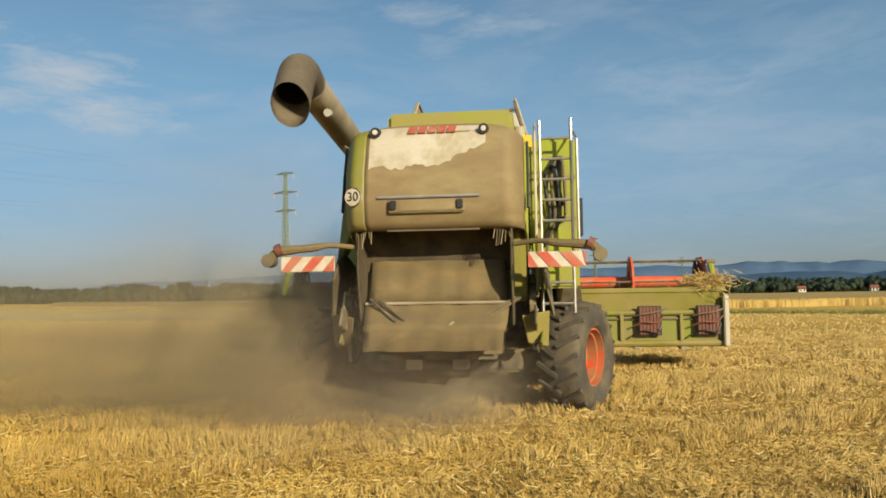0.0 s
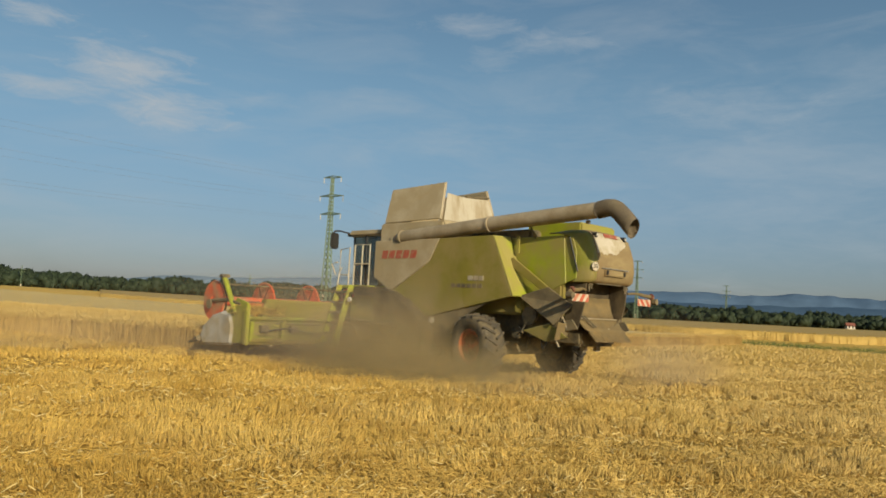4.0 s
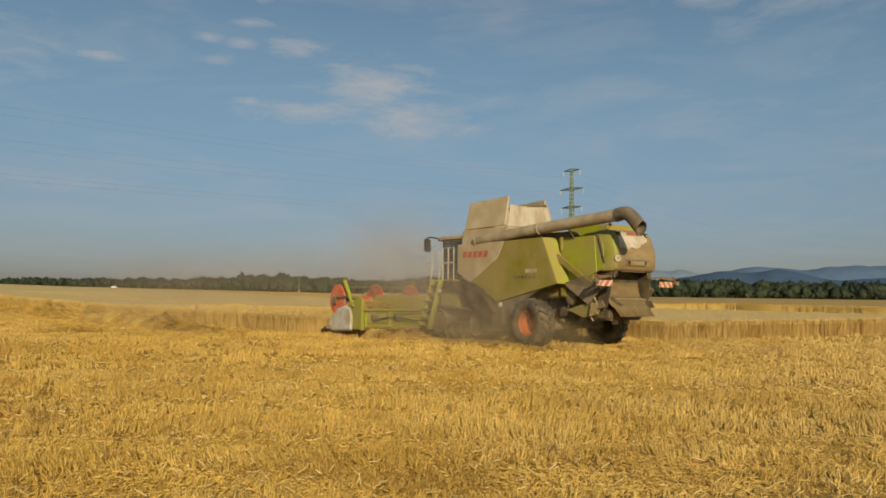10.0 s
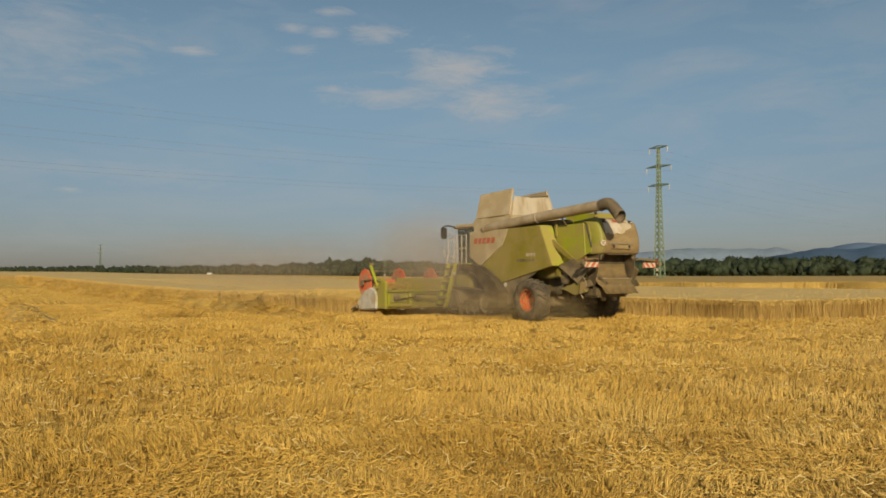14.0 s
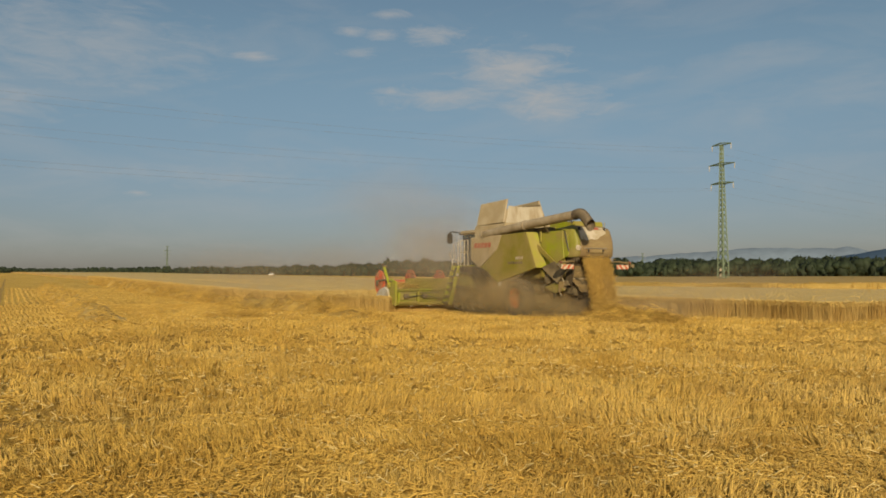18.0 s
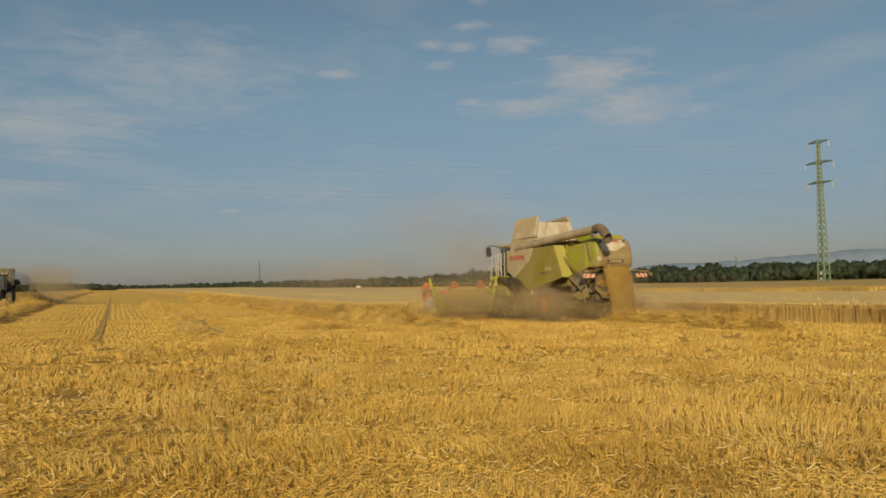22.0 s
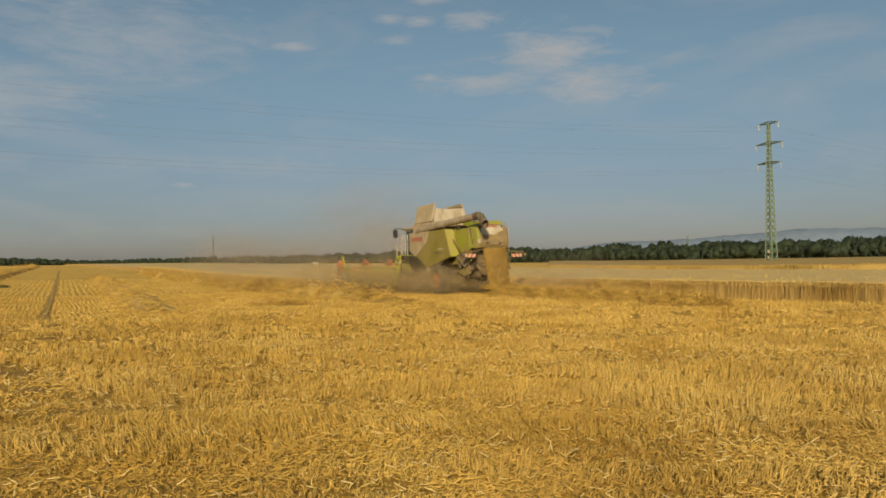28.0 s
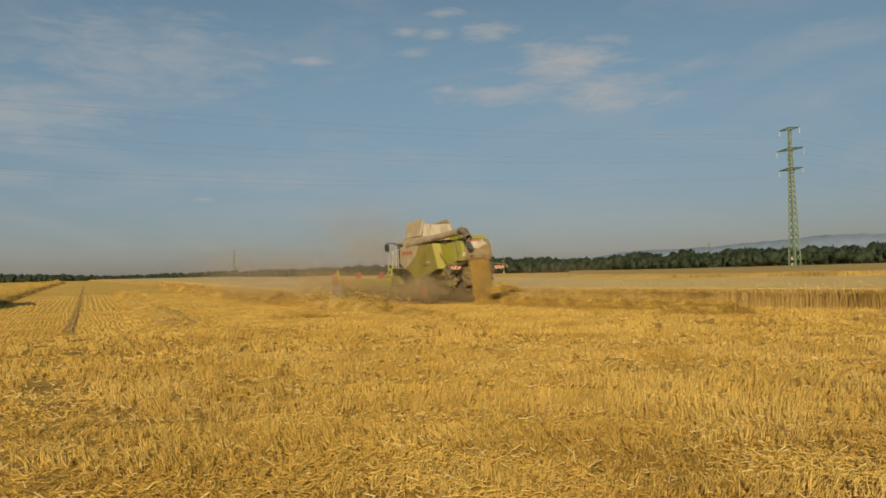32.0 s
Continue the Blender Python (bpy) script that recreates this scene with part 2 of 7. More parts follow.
M = {
    "lime": mat("lime_paint", (0.308, 0.336, 0.014), (0.251, 0.279, 0.013), 0.45, 2, 50, 0.03, dirt=(0.268, 0.220, 0.057), dirt_amt=0.42, dirt_scale=1.2),
    "olive": mat("dusty_lime_paint", (0.224, 0.192, 0.021), (0.192, 0.159, 0.017), 0.6, 1.5, 50, 0.04, dirt=(0.249, 0.192, 0.057), dirt_amt=0.5, dirt_scale=1.0),
    "cream": mat("dusty_white_paint", (0.454, 0.372, 0.235), (0.390, 0.308, 0.181), 0.6, 1.2, 40, 0.05, dirt=(0.326, 0.253, 0.136), dirt_amt=0.5, dirt_scale=1.6),
    "white": mat("white_paint", (0.521, 0.462, 0.353), (0.454, 0.386, 0.277), 0.55, 2, 60, 0.04, dirt=(0.336, 0.269, 0.151), dirt_amt=0.35, dirt_scale=2.2),
    "pale": mat("dusty_pale_cover", (0.458, 0.402, 0.295), (0.409, 0.345, 0.237), 0.6, 1.2, 40, 0.05, dirt=(0.279, 0.213, 0.116), dirt_amt=0.30, dirt_scale=1.4, stretch=(2.5, 1, 0.6)),
    "hooddust": mat("dust_caked_paint", (0.31, 0.235, 0.105), (0.265, 0.195, 0.082), 0.75, 1.6, 45, 0.08, dirt=(0.205, 0.140, 0.062), dirt_amt=0.55, dirt_scale=1.3, stretch=(1, 1, 2.2)),
    "tube": mat("dusty_tube_paint", (0.400, 0.326, 0.218), (0.336, 0.272, 0.173), 0.65, 2.5, 40, 0.06, dirt=(0.245, 0.190, 0.109), dirt_amt=0.45, dirt_scale=1.6),
    "spout": mat("dusty_grey_rubber", (0.24, 0.19, 0.125), (0.20, 0.155, 0.10), 0.7, 2.5, 40, 0.06, dirt=(0.30, 0.235, 0.14), dirt_amt=0.4, dirt_scale=1.6),
    "wiped": mat("clean_white_paint", (0.53, 0.465, 0.35), (0.47, 0.40, 0.28), 0.5, 2, 60, 0.04, dirt=(0.36, 0.29, 0.17), dirt_amt=0.34, dirt_scale=4.5),
    "fadedred": mat("dusty_red_film", (0.40, 0.085, 0.045), (0.36, 0.12, 0.07), 0.5, 8, 80, 0.02, dirt=(0.40, 0.24, 0.14), dirt_amt=0.22, dirt_scale=9),
    "flap": mat("straw_dusted_rubber", (0.215, 0.146, 0.056), (0.175, 0.117, 0.044), 0.85, 2.5, 40, 0.25, dirt=(0.145, 0.104, 0.046), dirt_amt=0.45, dirt_scale=2.2, stretch=(1.2, 2, 3.2)),
    "dark": mat("dark_plastic", (0.095, 0.075, 0.045), (0.07, 0.055, 0.033), 0.75, 4, 50, 0.08, dirt=(0.19, 0.145, 0.075), dirt_amt=0.52, dirt_scale=2.0),
    "frame": mat("dusty_steel", (0.10, 0.085, 0.055), (0.07, 0.058, 0.036), 0.65, 5, 60, 0.15, metal=0.2, dirt=(0.20, 0.15, 0.075), dirt_amt=0.5, dirt_scale=4),
    "rubber": mat("tyre_rubber", (0.058, 0.049, 0.036), (0.080, 0.065, 0.045), 0.85, 5, 40, 0.2, dirt=(0.14, 0.105, 0.055), dirt_amt=0.38, dirt_scale=3),
    "rim": mat("orange_rim_paint", (0.62, 0.075, 0.012), (0.52, 0.06, 0.012), 0.45, 5, 60, 0.04, dirt=(0.33, 0.15, 0.065), dirt_amt=0.55, dirt_scale=5),
    "reel": mat("orange_reel_paint", (0.68, 0.105, 0.03), (0.55, 0.08, 0.025), 0.5, 5, 60, 0.04, dirt=(0.35, 0.20, 0.10), dirt_amt=0.35),
    "red": mat("red_film", (0.50, 0.085, 0.04), (0.42, 0.07, 0.035), 0.5, 8, 80, 0.02, dirt=(0.42, 0.17, 0.09), dirt_amt=0.5, dirt_scale=4),
    "board": mat("white_film", (0.60, 0.52, 0.39), (0.50, 0.42, 0.30), 0.45, 6, 80, 0.02, dirt=(0.46, 0.37, 0.24), dirt_amt=0.35, dirt_scale=5),
    "black": mat("black_paint", (0.022, 0.020, 0.018), (0.03, 0.027, 0.023), 0.5, 6, 80, 0.03),
    "alu": mat("bare_aluminium", (0.50, 0.46, 0.38), (0.40, 0.36, 0.29), 0.35, 8, 80, 0.05, metal=0.7),
    "lamp": mat("lamp_lens", (0.62, 0.56, 0.45), (0.5, 0.45, 0.36), 0.2, 8, 80, 0.0, spec=0.6),
    "rust": mat("red_brown_grille", (0.20, 0.075, 0.04), (0.13, 0.05, 0.03), 0.7, 9, 60, 0.15),
    "yellow": mat("yellow_film", (0.66, 0.48, 0.03), (0.6, 0.42, 0.03), 0.45, 6, 60, 0.02),
    # shade of the outlet recess, put into a dark brown with dust patches
    "cavity": mat("shade_dark_dusty_sheet", (0.070, 0.050, 0.026), (0.050, 0.036, 0.019), 0.9, 4, 50, 0.1, dirt=(0.11, 0.08, 0.04), dirt_amt=0.4, dirt_scale=3),
    "grey": mat("light_grey_plastic", (0.50, 0.48, 0.42), (0.42, 0.40, 0.34), 0.5, 3, 60, 0.04, dirt=(0.33, 0.27, 0.16), dirt_amt=0.35),
    "soil": mat("bare_soil", (0.33, 0.205, 0.062), (0.23, 0.14, 0.042), 0.95, 5, 40, 0.5, spec=0.05),
    "steel": mat("green_lattice_paint", (0.10, 0.15, 0.085), (0.13, 0.17, 0.10), 0.6, 2, 30, 0.03),
    "wire": mat("aluminium_wire", (0.20, 0.20, 0.20), (0.16, 0.16, 0.16), 0.5, 2, 30, 0.0),
    # darker brown that stands for the windrow's shaded side
    "strawdark": mat("shade_brown_straw", (0.33, 0.21, 0.070), (0.22, 0.135, 0.045), 0.8, 0.5, 9, 0.0, island=0.6, spec=0.2),
    "headerlime": mat("dusty_header_paint", (0.215, 0.235, 0.014), (0.18, 0.19, 0.014), 0.5, 1.5, 50, 0.04, dirt=(0.21, 0.165, 0.05), dirt_amt=0.50, dirt_scale=1.6),
    "limedust": mat("dust_greyed_lime_paint", (0.211, 0.211, 0.020), (0.179, 0.175, 0.018), 0.55, 2, 50, 0.04, dirt=(0.242, 0.193, 0.067), dirt_amt=0.5, dirt_scale=1.4),
    "straw": mat("straw", (0.84, 0.56, 0.135), (0.60, 0.365, 0.07), 0.55, 0.55, 9, 0.0, island=0.72, spec=0.4, paler=(0.72, 0.56, 0.26), contrast=(0.42, 0.60)),
    "strawbright": mat("bright_straw", (0.86, 0.68, 0.30), (0.70, 0.48, 0.14), 0.5, 0.7, 9, 0.0, island=0.4, spec=0.45),
    "strawdusty": mat("dusty_fresh_straw", (0.70, 0.46, 0.125), (0.52, 0.33, 0.08), 0.7, 0.9, 9, 0.0, island=0.5, spec=0.25),
    "strawgold": mat("golden_windrow_straw", (0.80, 0.52, 0.125), (0.42, 0.25, 0.050), 0.65, 0.8, 9, 0.0, island=0.6, spec=0.25, contrast=(0.40, 0.60)),
    "rutsoil": mat("trodden_soil_and_chaff", (0.50, 0.32, 0.09), (0.34, 0.21, 0.06), 0.85, 1.6, 14, 0.2, spec=0.15),
    "strawmat": mat("matted_straw", (0.84, 0.56, 0.135), (0.60, 0.365, 0.07), 0.65, 0.5, 9, 0.0, island=0.75, spec=0.3, paler=(0.72, 0.56, 0.26), contrast=(0.40, 0.62)),
    "wheat": mat("ripe_wheat", (0.69, 0.49, 0.165), (0.61, 0.42, 0.13), 0.65, 0.35, 7, 0.0, island=0.2, spec=0.3),
    "wheatstem": mat("wheat_stems", (0.62, 0.42, 0.14), (0.43, 0.265, 0.072), 0.7, 0.55, 9, 0.0, island=0.5, spec=0.2, stretch=(1, 1, 0.3), contrast=(0.40, 0.60)),
    "wheatgold": mat("golden_wheat", (0.50, 0.335, 0.09), (0.42, 0.275, 0.07), 0.7, 0.12, 3, 0.0, island=0.35, spec=0.2),
    "leaf": mat("foliage", (0.026, 0.040, 0.020), (0.040, 0.052, 0.024), 0.7, 0.03, 0.4, 0.0, island=0.6, spec=0.2),
    "weed": mat("green_weeds", (0.13, 0.15, 0.035), (0.20, 0.18, 0.045), 0.7, 0.2, 4, 0.0, island=0.5, spec=0.2),
    # distance haze is put into the hill colours: bluer, then paler further off
    "hillA": mat("haze_dark_hill", (0.062, 0.105, 0.165), (0.076, 0.122, 0.18), 0.95, 0.004, 0.03, 0.0, spec=0.0),
    "hillM": mat("haze_blue_hill", (0.088, 0.140, 0.215), (0.10, 0.155, 0.23), 0.95, 0.003, 0.02, 0.0, spec=0.0),
    "hillB": mat("haze_pale_hill", (0.165, 0.215, 0.270), (0.18, 0.235, 0.29), 0.95, 0.003, 0.02, 0.0, spec=0.0),
    "dust": mat("airborne_dust", (0.36, 0.275, 0.17), (0.32, 0.24, 0.15), 1.0, 0.5, 5, 0.0, spec=0.0, trans=0.55),
    "tractorpaint": mat("dark_green_paint", (0.010, 0.012, 0.009), (0.014, 0.014, 0.011), 0.5, 3, 40, 0.03, dirt=(0.03, 0.026, 0.016), dirt_amt=0.3),
    "bin": mat("dusty_olive_cart_paint", (0.085, 0.078, 0.045), (0.065, 0.060, 0.034), 0.6, 1.2, 40, 0.04, dirt=(0.13, 0.105, 0.06), dirt_amt=0.45, dirt_scale=1.5),
    "car": mat("white_car_paint", (0.80, 0.80, 0.78), (0.76, 0.76, 0.74), 0.3, 2, 40, 0.0),
    "wall": mat("light_render", (0.66, 0.60, 0.50), (0.6, 0.54, 0.44), 0.8, 0.5, 5, 0.0),
    "roof": mat("red_roof_tiles", (0.28, 0.10, 0.06), (0.22, 0.08, 0.05), 0.8, 0.5, 5, 0.0),
}


def dust_material(name, peak, col, low=0.15):
    """Airborne dust: thin sheets that fade out from their middle, broken up by noise."""
    mt = bpy.data.materials.new(name)
    mt.use_nodes = True
    nt = mt.node_tree
    N, L = nt.nodes.new, nt.links.new
    nt.nodes.clear()
    out = N("ShaderNodeOutputMaterial")
    co, oi = N("ShaderNodeTexCoord"), N("ShaderNodeObjectInfo")
    ln = N("ShaderNodeVectorMath")
    ln.operation = "LENGTH"
    fl = N("ShaderNodeVectorMath")
    fl.operation = "MULTIPLY"
    fl.inputs[1].default_value = (1, 0, 1)
    L(co.outputs["Object"], fl.inputs[0])
    L(fl.outputs[0], ln.inputs[0])
    fall = N("ShaderNodeMapRange")
    fall.interpolation_type = "SMOOTHERSTEP"
    for i, v in enumerate((0.0, 0.98, 1.0, 0.0)):
        fall.inputs[i + 1].default_value = v
    L(ln.outputs[1], fall.inputs[0])
    n = N("ShaderNodeTexNoise")
    n.inputs["Scale"].default_value, n.inputs["Detail"].default_value, n.inputs["Roughness"].default_value = 1.3, 4, 0.55
    n.noise_dimensions = "4D"
    L(co.outputs["Object"], n.inputs["Vector"])
    mu = N("ShaderNodeMath")
    mu.operation = "MULTIPLY"
    L(oi.outputs["Random"], mu.inputs[0])
    mu.inputs[1].default_value = 50
    L(mu.outputs[0], n.inputs["W"])
    wisp = N("ShaderNodeMapRange")
    for i, v in enumerate((0.26, 0.74, low, 1.0)):
        wisp.inputs[i + 1].default_value = v
    L(n.outputs[0], wisp.inputs[0])
    m1, m2 = N("ShaderNodeMath"), N("ShaderNodeMath")
    m1.operation = m2.operation = "MULTIPLY"
    L(fall.outputs[0], m1.inputs[0])
    L(wisp.outputs[0], m1.inputs[1])
    L(m1.outputs[0], m2.inputs[0])
    m2.inputs[1].default_value = 1 - (1 - peak) ** 0.5
    df, tl, mx, tr, fin = N("ShaderNodeBsdfDiffuse"), N("ShaderNodeBsdfTranslucent"), N("ShaderNodeMixShader"), N("ShaderNodeBsdfTransparent"), N("ShaderNodeMixShader")
    df.inputs[0].default_value = tl.inputs[0].default_value = (*col, 1)
    mx.inputs[0].default_value = 0.5
    L(df.outputs[0], mx.inputs[1])
    L(tl.outputs[0], mx.inputs[2])
    L(m2.outputs[0], fin.inputs[0])
    L(tr.outputs[0], fin.inputs[1])
    L(mx.outputs[0], fin.inputs[2])
    L(fin.outputs[0], out.inputs[0])
    return mt


M["dust_thick"] = dust_material("thick_dust", 0.78, (0.43, 0.32, 0.165), 0.35)
M["dust_haze"] = dust_material("drifting_dust", 0.84, (0.37, 0.30, 0.19), 0.55)
M["dust_dark"] = dust_material("earthy_dust", 0.90, (0.46, 0.335, 0.175), 0.6)
M["dust_low"] = dust_material("low_dust", 0.60, (0.33, 0.257, 0.132))
M["dust_thin"] = dust_material("thin_dust", 0.38, (0.40, 0.325, 0.235))


def glass():
    mt = bpy.data.materials.new("tinted_glass")
    mt.use_nodes = True
    b = mt.node_tree.nodes["Principled BSDF"]
    b.inputs["Base Color"].default_value = (0.25, 0.30, 0.28, 1)
    b.inputs["Roughness"].default_value, b.inputs["Transmission Weight"].default_value = 0.06, 0.85
    return mt


M["glass"] = glass()


def field_material():
    """Stubble field: straw-coloured soil cover, drilled rows, wheel tracks, paler far fields."""
    mt = bpy.data.materials.new("stubble_field")
    mt.use_nodes = True
    nt = mt.node_tree
    N, L = nt.nodes.new, nt.links.new
    b = nt.nodes["Principled BSDF"]
    co = N("ShaderNodeTexCoord")
    mp = N("ShaderNodeMapping")
    mp.inputs["Rotation"].default_value = (0, 0, radians(26.7))
    L(co.outputs["Object"], mp.inputs[0])
    # after the turn x runs along the rows, y across them

    def noise_(vec, s, d=5, r=0.6, st=None):
        if st:
            q = N("ShaderNodeMapping")
            q.inputs["Scale"].default_value = st
            L(vec, q.inputs[0])
            vec = q.outputs[0]
        n = N("ShaderNodeTexNoise")
        n.inputs["Scale"].default_value, n.inputs["Detail"].default_value, n.inputs["Roughness"].default_value = s, d, r
        L(vec, n.inputs["Vector"])
        return n.outputs[0]

    def rng(x, a, bb, c=0.0, d=1.0):
        n = N("ShaderNodeMapRange")
        for i, v in enumerate((a, bb, c, d)):
            n.inputs[i + 1].default_value = v
        L(x, n.inputs[0])
        return n.outputs[0]

    def mixc(f, a, bb):
        n = N("ShaderNodeMix")
        n.data_type = "RGBA"
        for i, v in ((0, f), (6, a), (7, bb)):
            if isinstance(v, tuple):
                n.inputs[i].default_value = (*v, 1)
            else:
                L(v, n.inputs[i])
        return n.outputs[2]

    vec = mp.outputs[0]
    patches = noise_(vec, 0.09, 5, 0.6, (1, 2.5, 1))
    rows = noise_(vec, 1.0, 4, 0.6, (0.35, 2.4, 1))
    fine = noise_(vec, 26, 4, 0.7)
    mid = noise_(vec, 3.0, 5, 0.65, (0.5, 1.4, 1))
    col = mixc(rng(patches, 0.35, 0.65), (0.62, 0.385, 0.070), (0.70, 0.455, 0.10))
    col = mixc(rng(rows, 0.50, 0.72, 0, 0.55), col, (0.33, 0.19, 0.045))
    col = mixc(rng(mid, 0.50, 0.75, 0, 0.5), col, (0.70, 0.48, 0.16))
    col = mixc(rng(fine, 0.45, 0.70, 0, 0.55), col, (0.22, 0.135, 0.04))
    # close by, bare soil shows between the standing stubble
    ln = N("ShaderNodeVectorMath")
    ln.operation = "LENGTH"
    L(co.outputs["Object"], ln.inputs[0])
    soil = mixc(rng(mid, 0.4, 0.65), (0.37, 0.220, 0.042), (0.48, 0.29, 0.056))
    col = mixc(rng(ln.outputs[1], 20, 55), soil, col)
    L(col, b.inputs["Base Color"])
    b.inputs["Roughness"].default_value = 0.85
    b.inputs["Specular IOR Level"].default_value = 0.15
    bp = N("ShaderNodeBump")
    bp.inputs["Strength"].default_value, bp.inputs["Distance"].default_value = 0.6, 0.08
    L(fine, bp.inputs["Height"])
    L(bp.outputs[0], b.inputs["Normal"])
    return mt


M["field"] = field_material()


# ---- mesh helpers ----
def part(name, bm, material, parent=None, label="", smooth=False):
    """One mesh object from a bmesh or from a ready mesh, under a thing or a part."""
    if isinstance(bm, bpy.types.Mesh):
        me = bm
    else:
        me = bpy.data.meshes.new(name)
        bm.to_mesh(me)
        bm.free()
    if not me.materials:
        for mm in (material if isinstance(material, (list, tuple)) else [material]):
            me.materials.append(M[mm])
    if smooth:
        me.polygons.foreach_set("use_smooth", [True] * len(me.polygons))
    ob = new(name, me)
    if parent is not None:
        ob.parent = parent
    if label:
        ob["label"] = label
    return ob


def mesh_np(name, verts, faces):
    """Mesh from arrays: verts (n,3), faces (m,k)."""
    me = bpy.data.meshes.new(name)
    v, f = np.asarray(verts, np.float32), np.asarray(faces, np.int32)
    me.vertices.add(len(v))
    me.vertices.foreach_set("co", v.ravel())
    me.loops.add(f.size)
    me.loops.foreach_set("vertex_index", f.ravel())
    me.polygons.add(len(f))
    me.polygons.foreach_set("loop_start", np.arange(0, f.size, f.shape[1], dtype=np.int32))
    me.polygons.foreach_set("loop_total", np.full(len(f), f.shape[1], np.int32))
    me.update(calc_edges=True)
    return me


def bevel(bm, w=0.02, seg=2):
    bmesh.ops.bevel(bm, geom=[e for e in bm.edges if e.is_manifold and e.calc_face_angle(0) > 0.5], offset=w, segments=seg, affect="EDGES", clamp_overlap=True)
    return bm


def box(x0, x1, y0, y1, z0, z1, w=0.02):
    bm = bmesh.new()
    bmesh.ops.create_cube(bm, size=1)
    bmesh.ops.transform(bm, verts=bm.verts, matrix=Matrix.Translation(((x0 + x1) / 2, (y0 + y1) / 2, (z0 + z1) / 2)) @ Matrix.Diagonal((x1 - x0, y1 - y0, z1 - z0, 1)))
    return bevel(bm, min(w, 0.4 * min(abs(x1 - x0), abs(y1 - y0), abs(z1 - z0)))) if w else bm


def plate(pts, thick, w=0.012):
    """A flat polygon of any 3D points given thickness along its normal."""
    bm = bmesh.new()
    f = bm.faces.new([bm.verts.new(p) for p in pts])
    f.normal_update()
    n = f.normal.copy()
    ext = bmesh.ops.extrude_face_region(bm, geom=[f])
    bmesh.ops.translate(bm, vec=n * thick, verts=[v for v in ext["geom"] if isinstance(v, bmesh.types.BMVert)])
    bmesh.ops.recalc_face_normals(bm, faces=bm.faces)
    return bevel(bm, w, 1) if w else bm


def side(yz, x, thick, w=0.012):
    """A panel in the y-z plane at x, its thickness towards the middle of the machine."""
    area = sum(a[0] * b[1] - b[0] * a[1] for a, b in zip(yz, yz[1:] + yz[:1]))
    if (area > 0) == (x > 0):
        yz = yz[::-1]
    return plate([(x, y, z) for y, z in yz], thick, w)


def add_tube(bm, pts, r, seg=10, cap=True):
    """A tube along points; r one radius or one per point."""
    pts = [Vector(p) for p in pts]
    rs = r if isinstance(r, (list, tuple)) else [r] * len(pts)
    rings = []
    for i, p in enumerate(pts):
        d = (pts[min(i + 1, len(pts) - 1)] - pts[max(i - 1, 0)]).normalized()
        a = d.cross(Vector((0, 0, 1)) if abs(d.z) < 0.95 else Vector((1, 0, 0))).normalized()
        c = d.cross(a)
        rings.append([bm.verts.new(p + (a * math.cos(k * math.tau / seg) + c * math.sin(k * math.tau / seg)) * rs[i]) for k in range(seg)])
    for q, s in zip(rings, rings[1:]):
        for k in range(seg):
            bm.faces.new((q[k], q[(k + 1) % seg], s[(k + 1) % seg], s[k]))
    if cap:
        bm.faces.new(rings[0][::-1])
        bm.faces.new(rings[-1])
    return bm


def tube(pts, r, seg=10, cap=True):
    bm = add_tube(bmesh.new(), pts, r, seg, cap)
    bmesh.ops.recalc_face_normals(bm, faces=bm.faces)
    return bm


def lathe_x(profile, seg=40):
    """A body of revolution about the x axis; profile: (x, radius)."""
    bm = bmesh.new()
    rings = [[bm.verts.new((x, r * math.cos(k * math.tau / seg), r * math.sin(k * math.tau / seg))) for k in range(seg)] for x, r in profile]
    for q, s in zip(rings, rings[1:]):
        for k in range(seg):
            bm.faces.new((q[k], q[(k + 1) % seg], s[(k + 1) % seg], s[k]))
    bmesh.ops.recalc_face_normals(bm, faces=bm.faces)
    return bm


def curve_pts(pts, n=6):
    """Catmull-Rom points through pts."""
    p = [Vector(q) for q in pts]
    p = [p[0] * 2 - p[1]] + p + [p[-1] * 2 - p[-2]]
    out = []
    for i in range(1, len(p) - 2):
        for k in range(n):
            t = k / n
            out.append(0.5 * ((2 * p[i]) + (p[i + 1] - p[i - 1]) * t + (2 * p[i - 1] - 5 * p[i] + 4 * p[i + 1] - p[i + 2]) * t * t + (3 * p[i] - p[i - 1] - 3 * p[i + 1] + p[i + 2]) * t ** 3))
    return out + [p[-2]]


def root(name, label, category, group="", kind=""):
    ob = new(name)
    ob.empty_display_size = 0.3
    return tagged(ob, label, category, group, kind)

# ---- field plan ----
S_DIR, N_DIR = np.array([-0.893, 0.449]), np.array([0.449, 0.893])  # along the drilled rows, across them
N_NEAR, N_CUT, N_FAR, S_CUT = 15.2, 23.3, 60.0, 47.0  # uncut strip, edge behind the machine, far edge; last section that falls


def plan(s, n):
    """Field place from the distance along and across the rows."""
    p = S_DIR * s + N_DIR * n
    return float(p[0]), float(p[1])


def crop_start(n):
    """Where the standing crop begins along the rows."""
    return 14.6 - 0.156 * (n - 21.9)


RISE_U = [-1e5, 40, 60, 82, 106, 300, 800, 5000]
RISE_Z = [0, 0, 0.22, 0.58, 0.93, 3.0, 6.0, 9.0]


